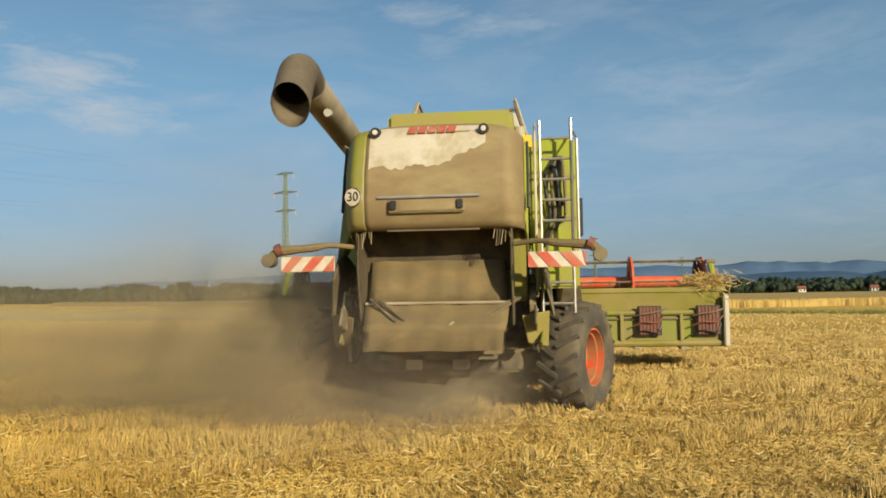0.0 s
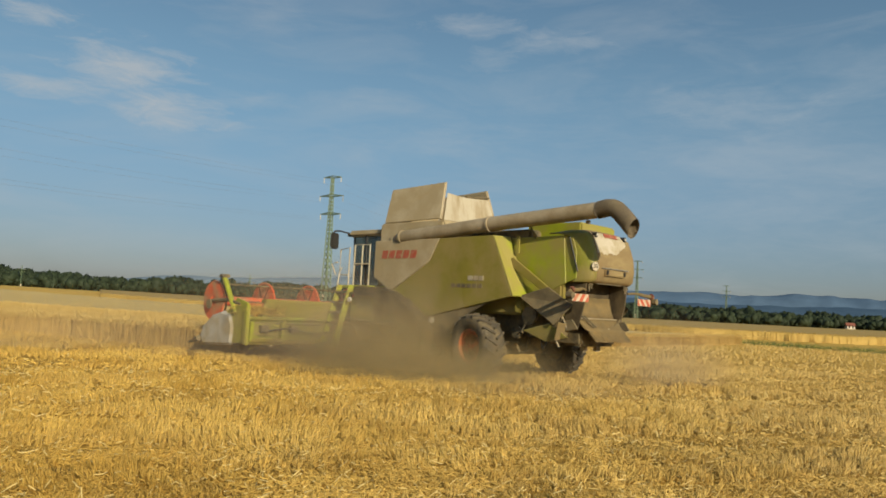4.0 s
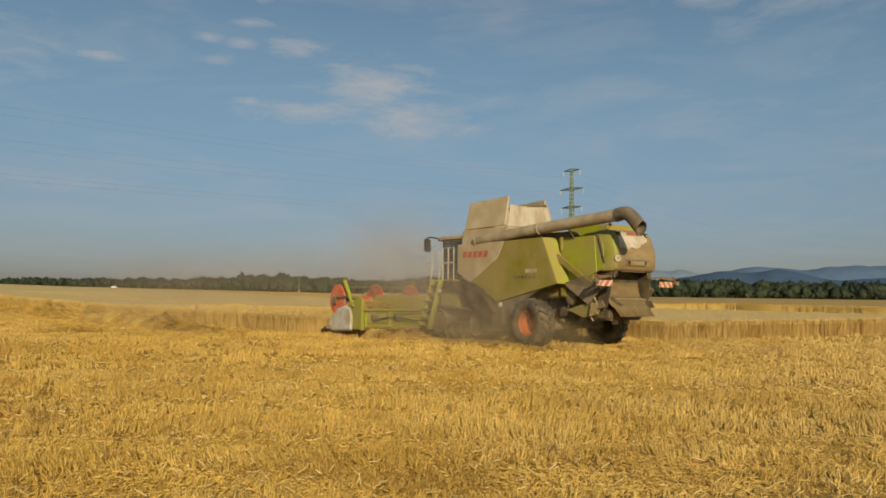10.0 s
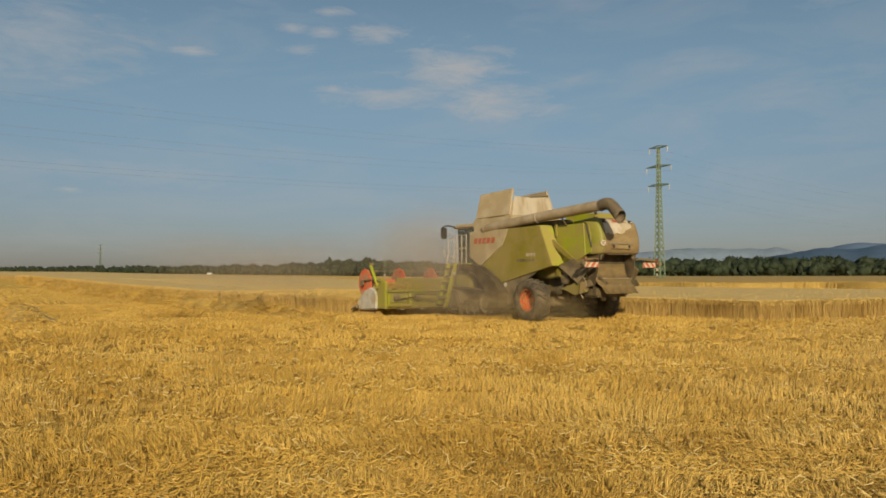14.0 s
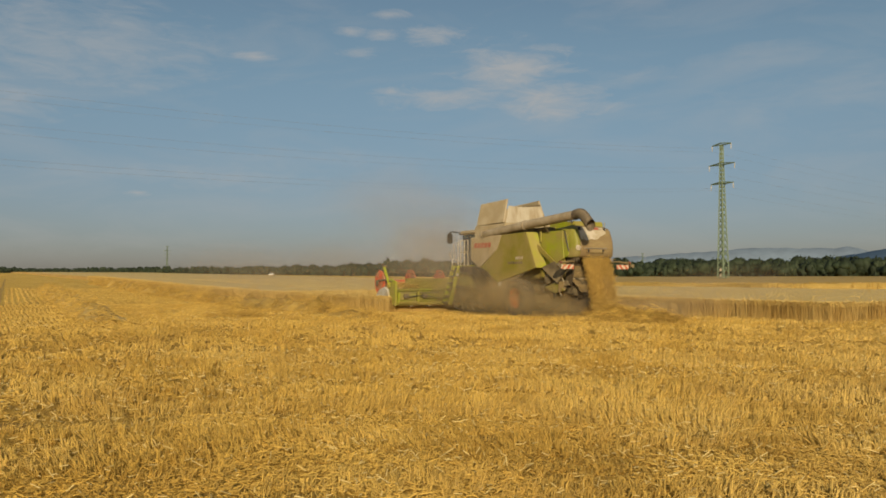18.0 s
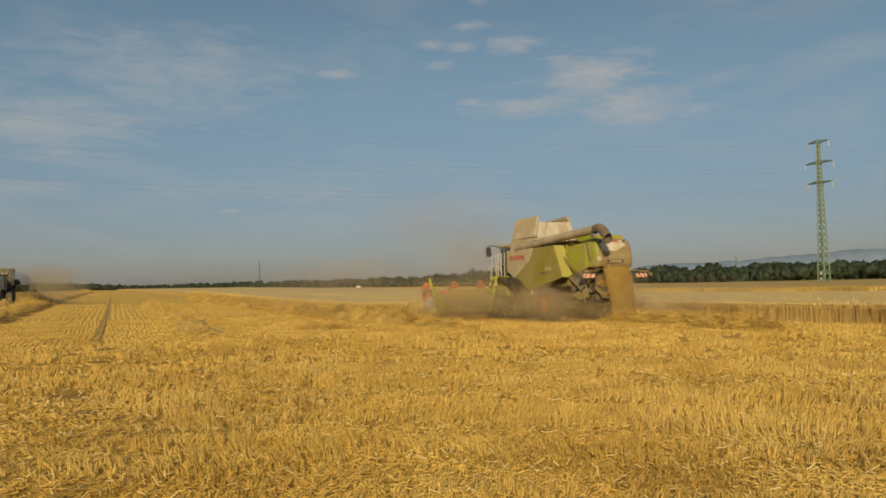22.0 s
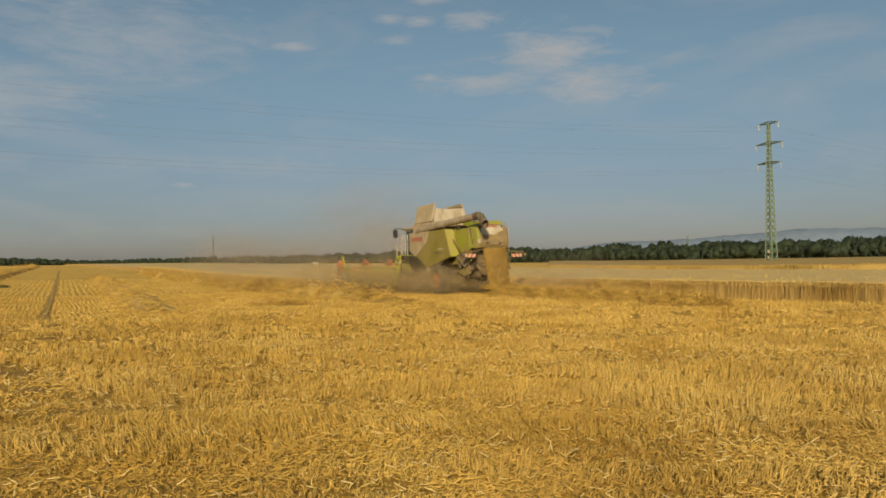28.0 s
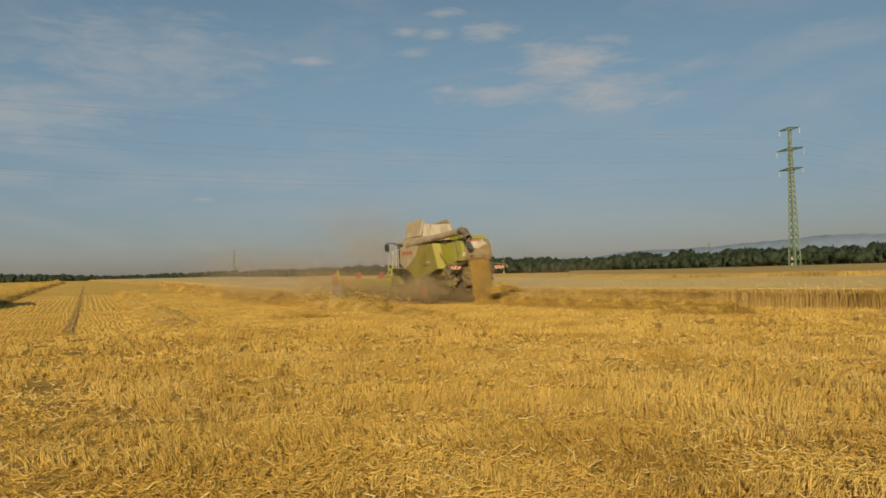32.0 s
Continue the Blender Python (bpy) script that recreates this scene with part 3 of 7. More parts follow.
def ground_z(x, y):
    """The field lifts gently far off, most along the rows."""
    x, y = np.asarray(x, float), np.asarray(y, float)
    u, v = x * S_DIR[0] + y * S_DIR[1], x * N_DIR[0] + y * N_DIR[1]
    a = np.interp(u - 0.35 * v, RISE_U, RISE_Z)
    r = np.hypot(x, y)
    b = np.interp(r, [0, 90, 250, 600, 5000], [0, 0, 0.6, 1.5, 3.0])
    return np.maximum(a * np.clip(1.2 - v / 400, 0, 1), b)


def build_ground():
    rad = np.concatenate([[0.6], np.geomspace(1.2, 4700, 88)])
    seg = 144
    ang = np.arange(seg) * math.tau / seg
    xs, ys = np.outer(rad, np.cos(ang)), np.outer(rad, np.sin(ang))
    zs = ground_z(xs, ys)
    v = np.concatenate([np.stack([xs, ys, zs], -1).reshape(-1, 3), [[0, 0, 0]]])
    f = []
    for i in range(len(rad) - 1):
        for k in range(seg):
            a, b = i * seg + k, i * seg + (k + 1) % seg
            f.append((a, a + seg, b + seg, b))
    c = len(v) - 1
    f += [(c, k, (k + 1) % seg, c) for k in range(seg)]
    me = bpy.data.meshes.new("ground")
    me.from_pydata(v.tolist(), [], [q if q[0] != q[3] else q[:3] for q in f])
    tagged(part("ground", me, "field", smooth=True), "harvested wheat field with straw-coloured stubble and wheel tracks", "field", kind="structure")


build_ground()
rg = np.random.default_rng(7)


def stalks(xy, z0, h, r, lean, rnd, taper=0.7, az=None):
    """Three-sided standing stalks: arrays of places, heights, radii, leans."""
    n = len(xy)
    a0 = rnd.uniform(0, math.tau, n)
    la, ll = rnd.uniform(0, math.tau, n) if az is None else az, np.abs(rnd.normal(0, lean, n)) * h
    base = np.stack([xy[:, 0], xy[:, 1], z0], 1)
    top = base + np.stack([np.cos(la) * ll, np.sin(la) * ll, h], 1)
    v = np.zeros((n, 6, 3))
    for k in range(3):
        d = np.stack([np.cos(a0 + k * math.tau / 3), np.sin(a0 + k * math.tau / 3), np.zeros(n)], 1)
        v[:, k], v[:, k + 3] = base + d * r[:, None], top + d * (r * taper)[:, None]
    i = (np.arange(n) * 6)[:, None, None]
    f = np.array([[0, 1, 4, 3], [1, 2, 5, 4], [2, 0, 3, 5]])[None] + i
    return v.reshape(-1, 3), f.reshape(-1, 4)


def straws(c, length, r, rnd, tilt=0.15, az=None):
    """Loose three-sided straws lying about the places c."""
    n = len(c)
    az = rnd.uniform(0, math.tau, n) if az is None else az
    ti = rnd.normal(0, tilt, n)
    d = np.stack([np.cos(az) * np.cos(ti), np.sin(az) * np.cos(ti), np.sin(ti)], 1)
    s1 = np.stack([-np.sin(az), np.cos(az), np.zeros(n)], 1)
    s2 = np.cross(d, s1)
    v = np.zeros((n, 6, 3))
    bend = s1 * rnd.normal(0, 0.06, n)[:, None] * length[:, None]
    for k in range(3):
        o = (s1 * math.cos(k * 2.094) + s2 * math.sin(k * 2.094)) * r[:, None]
        v[:, k], v[:, k + 3] = c - d * length[:, None] / 2 + o, c + d * length[:, None] / 2 + bend + o
    i = (np.arange(n) * 6)[:, None, None]
    f = np.array([[0, 1, 4, 3], [1, 2, 5, 4], [2, 0, 3, 5]])[None] + i
    return v.reshape(-1, 3), f.reshape(-1, 4)


def joined(lists):
    v, f, k = [], [], 0
    for a, b in lists:
        v.append(a)
        f.append(b + k)
        k += len(a)
    return np.concatenate(v), np.concatenate(f)


HEAD, HEAD_N = np.array([0.902, 0.432]), np.array([-0.432, 0.902])  # drilled rows of the headland, and across them
ROW2, ROW2_N = np.array([-0.877, 0.480]), np.array([0.480, 0.877])  # rows of the part that was cut before
# trodden bare patches: bearing, distance, radius
BARE = [(64.2, 12.8, 0.50), (63.0, 10.8, 0.42), (61.0, 8.9, 0.30), (47.0, 9.4, 0.18), (62.8, 15.5, 0.45), (62.3, 19.0, 0.40), (55.0, 14.8, 0.30), (43.5, 8.6, 0.17), (50.5, 14.5, 0.28), (40.0, 8.0, 0.16), (28.5, 7.2, 0.14), (62.2, 23.0, 0.42)]

# ground that tyres have gone over, with thinner cover: bearing, distance, radius
WORN = [(66.0, 13.0, 2.6), (62.0, 9.3, 1.5), (67.0, 8.0, 1.8), (60.0, 18.0, 1.6), (68.0, 20.0, 3.0)]


def smooth(v, a, b):
    v = np.clip((v - a) / (b - a), 0, 1)
    return v * v * (3 - 2 * v)


def bands(x, y):
    """How upright the stubble stands: 0 pressed flat, 1 upright; bands lie along the headland rows."""
    p, q = x * HEAD[0] + y * HEAD[1], x * HEAD_N[0] + y * HEAD_N[1]
    out = np.array([noise.noise((a * 0.09, b * 0.75, 3.1)) * 1.6 + noise.noise((a * 0.45, b * 1.6, 9.0)) * 0.7 for a, b in zip(p, q)])
    up = 0.72 * smooth(out, -0.26, 0.26)
    # a tall uncombed strip, broken by one trodden path, and the flattened straw before it
    wave = 0.22 * np.sin(p * 1.1) + 0.12 * np.sin(p * 2.7 + 1)
    tuft = np.array([0.72 + 0.5 * noise.noise((a * 6.0, b * 4.0, 71.0)) for a, b in zip(p, q)])
    strip = tuft * smooth(q + wave, 7.9, 8.25) * (1 - smooth(q + wave, 8.9, 9.5)) * (smooth(np.abs(p - 0.1), 0.35, 0.65)) * (1 - smooth(np.abs(p), 5, 7))
    near = (1 - smooth(q + wave * 2, 6.6, 8.0)) * (1 - smooth(p, -0.5, 2.5))
    up = np.maximum(up * (1 - 0.40 * near), strip)
    for az, d, r in BARE:
        bx, by = -math.sin(radians(az)) * d, math.cos(radians(az)) * d
        up = up * smooth(np.hypot(x - bx, y - by) / r, 0.6, 1.3)
    return up


def bare(x, y):
    """Share of cover that is missing in the trodden patches."""
    out = np.zeros(len(x))
    for az, d, r in BARE:
        bx, by = -math.sin(radians(az)) * d, math.cos(radians(az)) * d
        out = np.maximum(out, 1 - smooth(np.hypot((x - bx) * 0.8, y - by) / r, 0.45, 1.15))
    return out


def worn(x, y):
    """Share of cover lost where tyres have gone, broken up into scraps."""
    out = np.zeros(len(x))
    for az, d, r in WORN:
        bx, by = -math.sin(radians(az)) * d, math.cos(radians(az)) * d
        out = np.maximum(out, 1 - smooth(np.hypot(x - bx, y - by) / r, 0.35, 1.1))
    scraps = smooth(np.array([noise.noise((a * 1.6, b * 1.6, 61.0)) + 0.6 * noise.noise((a * 4.5, b * 4.5, 62.0)) for a, b in zip(x, y)]), -0.35, 0.25)
    return out * scraps


def clumps(x, y):
    """Plants stand in clumps a hand or two wide, with gaps between."""
    p, q = x * HEAD[0] + y * HEAD[1], x * HEAD_N[0] + y * HEAD_N[1]
    k = np.interp(np.hypot(x, y), [8, 14, 25], [1.0, 0.7, 0.45])
    clump = np.array([min(1.0, max(0.25, 0.80 + 1.9 * noise.noise((a * 3.6 * c, b * 5.2 * c, 17.0)))) for a, b, c in zip(p, q, k)])
    furrow = smooth(np.array([noise.noise((a * 0.16, b * 2.1, 51.0)) for a, b in zip(p, q)]), -0.24, -0.10)
    # gaps between the passes of the drill run on as thin lines
    warp = q + np.array([0.35 * noise.noise((a * 0.10, b * 0.3, 80.0)) for a, b in zip(p, q)])
    seen = smooth(np.array([noise.noise((a * 0.22, b * 0.6, 90.0)) for a, b in zip(p, q)]), -0.15, 0.10)
    line = 1 - smooth(np.abs((warp / 0.95) % 1.0 - 0.5), 0.08, 0.15)
    gap = line * seen * smooth(np.hypot(x, y), 8.5, 11)
    return clump * (0.60 + 0.40 * furrow) * (1 - 0.92 * gap)


def drift(x, y):
    """Direction in which stalks lean, alike over a step or two."""
    return np.array([noise.noise((a * 0.45, b * 0.45, 30.0)) * 6.0 for a, b in zip(x, y)])


def in_crop(x, y):
    s, n = x * S_DIR[0] + y * S_DIR[1], x * N_DIR[0] + y * N_DIR[1]
    return (s > 14.6 - 0.156 * (n - 21.9)) & (((n > N_CUT) & (n < N_FAR)) | ((n > N_NEAR) & (s > S_CUT)))


def in_rut(x, y):
    return (-0.877 * x + 0.480 * y > 25) & (np.abs(0.480 * x + 0.877 * y + 0.55) < 0.20)


def lattice(u, v, r0, r1, gap, step, a0=-37.0, a1=74.0):
    """Plants in drilled rows along u, rows gap apart, plants about step apart, in a ring about the camera's spot."""
    a, b = np.arange(-r1, r1, step), np.arange(-r1, r1, gap)
    a, b = (q.ravel() for q in np.meshgrid(a, b))
    az = np.degrees(np.arctan2(-(a * u[0] + b * v[0]), a * u[1] + b * v[1]))
    rr = np.hypot(a, b)
    k = (rr > r0) & (rr < r1) & (az > a0) & (az < a1)
    a, b = a[k], b[k]
    a = a + rg.uniform(-0.45, 0.45, len(a)) * step
    b = b + rg.normal(0, 0.10, len(b)) * gap + 0.05 * np.sin(a * 0.8)
    return a * u[0] + b * v[0], a * u[1] + b * v[1]


def ring(r0, r1, dens, a0=-37, a1=74):
    n = int(dens * radians(a1 - a0) / 2 * (r1 ** 2 - r0 ** 2))
    r, a = np.sqrt(rg.uniform(r0 ** 2, r1 ** 2, n)), np.radians(rg.uniform(a0, a1, n))
    return -np.sin(a) * r, np.cos(a) * r


def build_stubble():
    near, far = [], []
    headland = lambda x, y: (x * ROW2[0] + y * ROW2[1] < 24.5 + 0.6 * np.sin(y * 0.9))
    # headland rows, then the rows of the part that was cut before
    for u, v, head, r0, r1, gap, step, k, rad, lists in (
            (HEAD, HEAD_N, True, 4.2, 9.5, 0.135, 0.050, 9, 0.0046, near), (HEAD, HEAD_N, True, 9.5, 15, 0.135, 0.060, 8, 0.0058, near),
            (HEAD, HEAD_N, True, 15, 30, 0.135, 0.095, 5, 0.0095, far), (HEAD, HEAD_N, True, 30, 62, 0.27, 0.34, 3, 0.020, far),
            (ROW2, ROW2_N, False, 22, 46, 0.165, 0.09, 3, 0.0085, far), (ROW2, ROW2_N, False, 46, 80, 0.33, 0.11, 2, 0.012, far)):
        x, y = lattice(u, v, r0, r1, gap, step)
        keep = ~in_crop(x, y) & ~in_rut(x, y) & (headland(x, y) == head)
        x, y = x[keep], y[keep]
        up = bands(x, y) if head else np.full(len(x), 0.62)
        cl = clumps(x, y) if head else np.full(len(x), 0.9)
        keep = rg.uniform(0, 1, len(x)) < (0.72 + 0.28 * up) * (1 - 0.9 * bare(x, y)) * (1 - 0.78 * worn(x, y)) * (0.12 + 0.88 * cl)
        x, y, up, cl = x[keep], y[keep], up[keep], cl[keep]
        th, dr = rg.uniform(0.8, 1.2, len(x)) * (0.55 + 0.6 * cl), drift(x, y) + rg.normal(0, 0.5, len(x))
        x, y, up, th, dr = (np.repeat(q, k) for q in (x, y, up, th, dr))
        w = 0.014 if r1 < 20 else 0.02
        x, y = x + rg.normal(0, w, len(x)), y + rg.normal(0, w, len(x))
        h = (0.055 + 0.095 * up) * th * rg.uniform(0.70, 1.15, len(x)) * (1.0 if head else 0.45)
        lists.append(stalks(np.stack([x, y], 1), ground_z(x, y) - 0.01, h, rad * rg.uniform(0.6, 1.3, len(x)), 0.26 + 0.75 * (1 - up), rg, az=dr + rg.normal(0, 0.6, len(x))))
    # thinner stubble on the rest of the field round the camera
    x, y = ring(2.2, 17, 12, 74, 323)
    x, y = np.repeat(x, 5), np.repeat(y, 5)
    x, y = x + rg.normal(0, 0.02, len(x)), y + rg.normal(0, 0.02, len(x))
    far.append(stalks(np.stack([x, y], 1), ground_z(x, y) - 0.01, rg.uniform(0.06, 0.14, len(x)), rg.uniform(0.004, 0.008, len(x)), 0.4, rg))
    x, y = ring(0.3, 4.2, 60, -37, 74)
    x, y = np.repeat(x, 4), np.repeat(y, 4)
    x, y = x + rg.normal(0, 0.02, len(x)), y + rg.normal(0, 0.02, len(x))
    far.append(stalks(np.stack([x, y], 1), ground_z(x, y) - 0.01, rg.uniform(0.05, 0.12, len(x)), rg.uniform(0.003, 0.006, len(x)), 0.4, rg))
    me = mesh_np("stubble", *joined(near))
    tagged(part("stubble", me, "straw"), "short cut golden wheat stubble standing in drilled rows", "stubble", kind="stuff")
    me = mesh_np("far_stubble", *joined(far))
    tagged(part("far_stubble", me, "straw"), "golden wheat stubble further out on the field", "stubble", kind="stuff")
    # chopped straw and chaff that mats the ground, thinner where the stubble stands
    lists = []
    for r0, r1, dens, rad, ln in ((4.2, 9.5, 1150, 0.0038, 0.038), (9.5, 16, 340, 0.0055, 0.050), (16, 34, 28, 0.010, 0.11)):
        x, y = ring(r0, r1, dens)
        up = bands(x, y)
        keep = (rg.uniform(0, 1, len(x)) < (1.0 - 0.45 * up) * (0.25 + 0.75 * smooth(clumps(x, y), 0.05, 0.3)) * (1 - 0.55 * bare(x, y)) * (1 - 0.85 * worn(x, y))) & ~in_crop(x, y) & ~in_rut(x, y)
        x, y, up = x[keep], y[keep], up[keep]
        c = np.stack([x, y, ground_z(x, y) + 0.004 + 0.05 * rg.uniform(0, 1, len(x)) ** 2], 1)
        az = drift(x * 1.7 + 40, y * 1.7) * 0.6 + rg.normal(0, 0.45, len(x))
        lists.append(straws(c, ln * rg.uniform(0.3, 1.7, len(x)), rad * rg.uniform(0.6, 1.3, len(x)), rg, 0.38, az))
    tagged(part("straw_litter", mesh_np("straw_litter", *joined(lists)), "strawmat"), "matted golden-brown chopped straw covering the soil", "straw", kind="stuff")
    lists = []
    for r0, r1, dens, rad, ln in ((4.2, 9.5, 32, 0.0044, 0.055), (9.5, 16, 22, 0.0070, 0.06), (16, 34, 1.6, 0.009, 0.09)):
        x, y = ring(r0, r1, dens)
        keep = ~in_crop(x, y)
        x, y = x[keep], y[keep]
        c = np.stack([x, y, ground_z(x, y) + rg.uniform(0.03, 0.10, len(x))], 1)
        lists.append(straws(c, ln * rg.uniform(0.25, 1.8, len(x)), np.full(len(x), rad), rg, 0.4))
    tagged(part("loose_straw", mesh_np("loose_straw", *joined(lists)), "strawbright"), "pale chopped straw lying loose on the stubble", "straw", kind="stuff")
    # trodden soil that shows through
    for i, (az, d, r) in enumerate(BARE):
        bm = bmesh.new()
        bx, by = -math.sin(radians(az)) * d, math.cos(radians(az)) * d
        ringv = []
        for k in range(22):
            a = k * math.tau / 22
            q = r * (0.8 + 0.5 * noise.noise((math.cos(a) * 1.3 + i * 5, math.sin(a) * 1.3, 2)))
            x, y = bx + 1.25 * q * math.cos(a), by + q * math.sin(a)
            ringv.append(bm.verts.new((x, y, float(ground_z(x, y)) - 0.006)))
        top = bm.verts.new((bx, by, float(ground_z(bx, by)) + 0.016))
        for a, b in zip(ringv, ringv[1:] + ringv[:1]):
            bm.faces.new((a, b, top))
        tagged(part("bare_soil", bm, "soil", smooth=True), "trodden brown soil between the stubble", "soil", kind="structure")


build_stubble()


# ---- standing wheat ----
def ears(xy, z, rnd, size=1.0):
    """Nodding wheat ears on their stalk tips."""
    n = len(xy)
    c = np.stack([xy[:, 0], xy[:, 1], z], 1)
    return straws(c, 0.10 * size * rnd.uniform(0.8, 1.3, n), np.full(n, 0.011 * size), rnd, 0.7)


def wheat_edge(p0, p1, per_m, depth, rnd, h=0.63, size=1.0):
    """Stalks with ears along an edge from p0 to p1, reaching depth behind it (to its right)."""
    p0, p1 = np.array(p0), np.array(p1)
    ln = np.hypot(*(p1 - p0))
    d = (p1 - p0) / ln
    nrm = np.array([d[1], -d[0]])
    n = int(ln * per_m)
    a, b = rnd.uniform(0, ln, n), depth * rnd.uniform(0, 1, n) ** 1.5
    xy = p0 + d * a[:, None] + nrm * b[:, None]
    hh = h * rnd.uniform(0.84, 1.1, n)
    z = ground_z(xy[:, 0], xy[:, 1])
    return [stalks(xy, z, hh, np.full(n, 0.0085 * size), 0.05, rnd, 0.8), ears(xy, z + hh, rnd, size)]


def build_wheat():
    rnd = np.random.default_rng(11)
    lists, stems = [], []
    # canopy: rows across the strip of the plan, lifted and rough on top
    for n0, n1, s0f, s1 in ((N_CUT + 0.18, N_FAR, None, 420.0), (N_NEAR + 0.18, N_CUT + 0.18, S_CUT + 0.3, 420.0)):
        ns = np.linspace(n0, n1, max(4, int((n1 - n0) / 1.1)))
        k = 150
        v = []
        for n in ns:
            a = (crop_start(n) + 0.35) if s0f is None else s0f
            for s in a + (s1 - a) * np.linspace(0, 1, k) ** 2.2:
                x, y = plan(s, n)
                v.append((x, y, float(ground_z(x, y)) + 0.55 + 0.05 * noise.noise((x * 0.5, y * 0.5, 0)) + 0.05 * noise.noise((x * 2.1, y * 2.1, 5))))
        m = len(ns)
        f = [(i * k + j, i * k + j + 1, (i + 1) * k + j + 1, (i + 1) * k + j) for i in range(m - 1) for j in range(k - 1)]
        # skirts down to the ground on the open sides
        base = len(v)
        rim = [(0, j) for j in range(k)] + [(i, 0) for i in range(m)]
        low = {}
        for i, j in rim:
            x, y, z = v[i * k + j]
            low[(i, j)] = len(v)
            v.append((x, y, float(ground_z(x, y))))
        g = [(j, j + 1, low[(0, j + 1)], low[(0, j)]) for j in range(k - 1)]
        g += [(i * k, (i + 1) * k, low[(i + 1, 0)], low[(i, 0)]) for i in range(m - 1)]
        lists.append((np.array(v), np.array(f)))
        stems.append((np.array(v), np.array(g)))
    cf = N_CUT
    edges = wheat_edge(plan(crop_start(cf), cf), plan(S_CUT, cf), 420, 0.35, rnd)
    edges += wheat_edge(plan(crop_start(N_FAR), N_FAR), plan(crop_start(cf), cf), 240, 0.4, rnd)
    edges += wheat_edge(plan(S_CUT, N_NEAR), plan(130, N_NEAR), 130, 0.5, rnd, size=1.3)
    stems += edges[0::2]
    lists += edges[1::2]
    # ears over the nearer canopy
    q = rnd.uniform(0, 1, (16000, 2))
    s, n = 8 + 95 * q[:, 0] ** 1.3, N_CUT + 46 * q[:, 1] ** 1.5
    ok = s > 14.9 - 0.156 * (n - 21.9)
    s, n = s[ok], n[ok]
    xy = np.stack([s * S_DIR[0] + n * N_DIR[0], s * S_DIR[1] + n * N_DIR[1]], 1)
    lists.append(ears(xy, ground_z(xy[:, 0], xy[:, 1]) + rnd.uniform(0.53, 0.60, len(xy)), rnd, 0.9))
    tagged(part("standing_wheat", mesh_np("standing_wheat", *joined(lists)), "wheat"), "dense ripe standing wheat, uncut, with pale ears", "wheat", kind="stuff")
    tagged(part("wheat_stems", mesh_np("wheat_stems", *joined(stems)), "wheatstem"), "golden-brown wheat stems along the cut edge", "wheat", kind="stuff")


build_wheat()
SECTION = 1.0


def wheat_section(seed):
    """One metre of the uncut strip, in its own space: x along the rows, y across."""
    rnd = np.random.default_rng(seed)
    w = N_CUT - N_NEAR
    lists = []
    nx, ny = 4, 20
    gx, gy = np.meshgrid(np.linspace(0, SECTION, nx), np.linspace(0.3, w, ny), indexing="ij")
    gz = 0.55 + rnd.normal(0, 0.035, gx.shape)
    v = np.stack([gx, gy, gz], -1).reshape(-1, 3)
    f = [(i * ny + j, (i + 1) * ny + j, (i + 1) * ny + j + 1, i * ny + j + 1) for i in range(nx - 1) for j in range(ny - 1)]
    v = list(map(tuple, v))
    for i in range(nx):
        v.append((v[i * ny][0], v[i * ny][1], 0))
    b = nx * ny
    g = [(i * ny, (i + 1) * ny, b + i + 1, b + i) for i in range(nx - 1)]
    b2 = len(v)
    for j in range(ny):
        v.append((0.0, v[j][1], 0))
    g += [(j, j + 1, b2 + j + 1, b2 + j) for j in range(ny - 1)]
    lists.append((np.array(v), np.array(f)))
    stems = [(np.array(v), np.array(g))]

    def rows(n, x0, x1, y0, y1):
        xy = np.stack([rnd.uniform(x0, x1, n), rnd.uniform(y0, y1, n)], 1)
        hh = 0.63 * rnd.uniform(0.84, 1.1, n)
        return [stalks(xy, np.zeros(n), hh, np.full(n, 0.0085), 0.05, rnd, 0.8), ears(xy, hh, rnd)]

    for e in (rows(300, 0, SECTION, 0, 0.35), rows(420, -0.05, 0.2, 0, w)):
        stems.append(e[0])
        lists.append(e[1])
    xy = np.stack([rnd.uniform(0, SECTION, 160), rnd.uniform(0.3, w, 160)], 1)
    lists.append(ears(xy, rnd.uniform(0.53, 0.60, 160), rnd, 1.0))
    tops = sum(len(q[1]) for q in lists)
    v, f = joined(lists + stems)
    me = mesh_np("wheat_section", v * (1, -1, 1), f)
    me.polygons.foreach_set("material_index", [0] * tops + [1] * (len(me.polygons) - tops))
    return me


SECTION_MESH = [wheat_section(s) for s in (1, 2, 3)]
SECTIONS = []
SEC_TURN = math.degrees(math.atan2(S_DIR[1], S_DIR[0]))
for i in range(32):
    s = 15.2 + i * SECTION
    me = SECTION_MESH[i % 3]
    ob = part("wheat_section", me, ["wheat", "wheatstem"])
    tagged(ob, "strip of ripe standing wheat about to be cut", "wheat", "uncut wheat strips")
    ob.matrix_world = pose(*plan(s, N_NEAR), 0, 0, 0, SEC_TURN)
    SECTIONS.append((ob, s))

# ---- the combine harvester; x to its right, y ahead, z up, rear axle at y = 0 ----
combine = root("combine_harvester", "dusty lime green combine harvester on tracks, grain tank lids open", "harvester")


def bars(parent, name, material, x, y0, y1, z0, z1, n, slant=0.0, out=-1):
    """Slanted plain blocks in place of a mark on a side panel."""
    for i in range(n):
        a, w = y0 + (y1 - y0) * i / n, (y1 - y0) / n * 0.78
        sl = slant * (z1 - z0)
        part(name, plate([(x, a, z0), (x, a + w, z0), (x, a + w + sl, z1), (x, a + sl, z1)], 0.003, 0), material, parent)


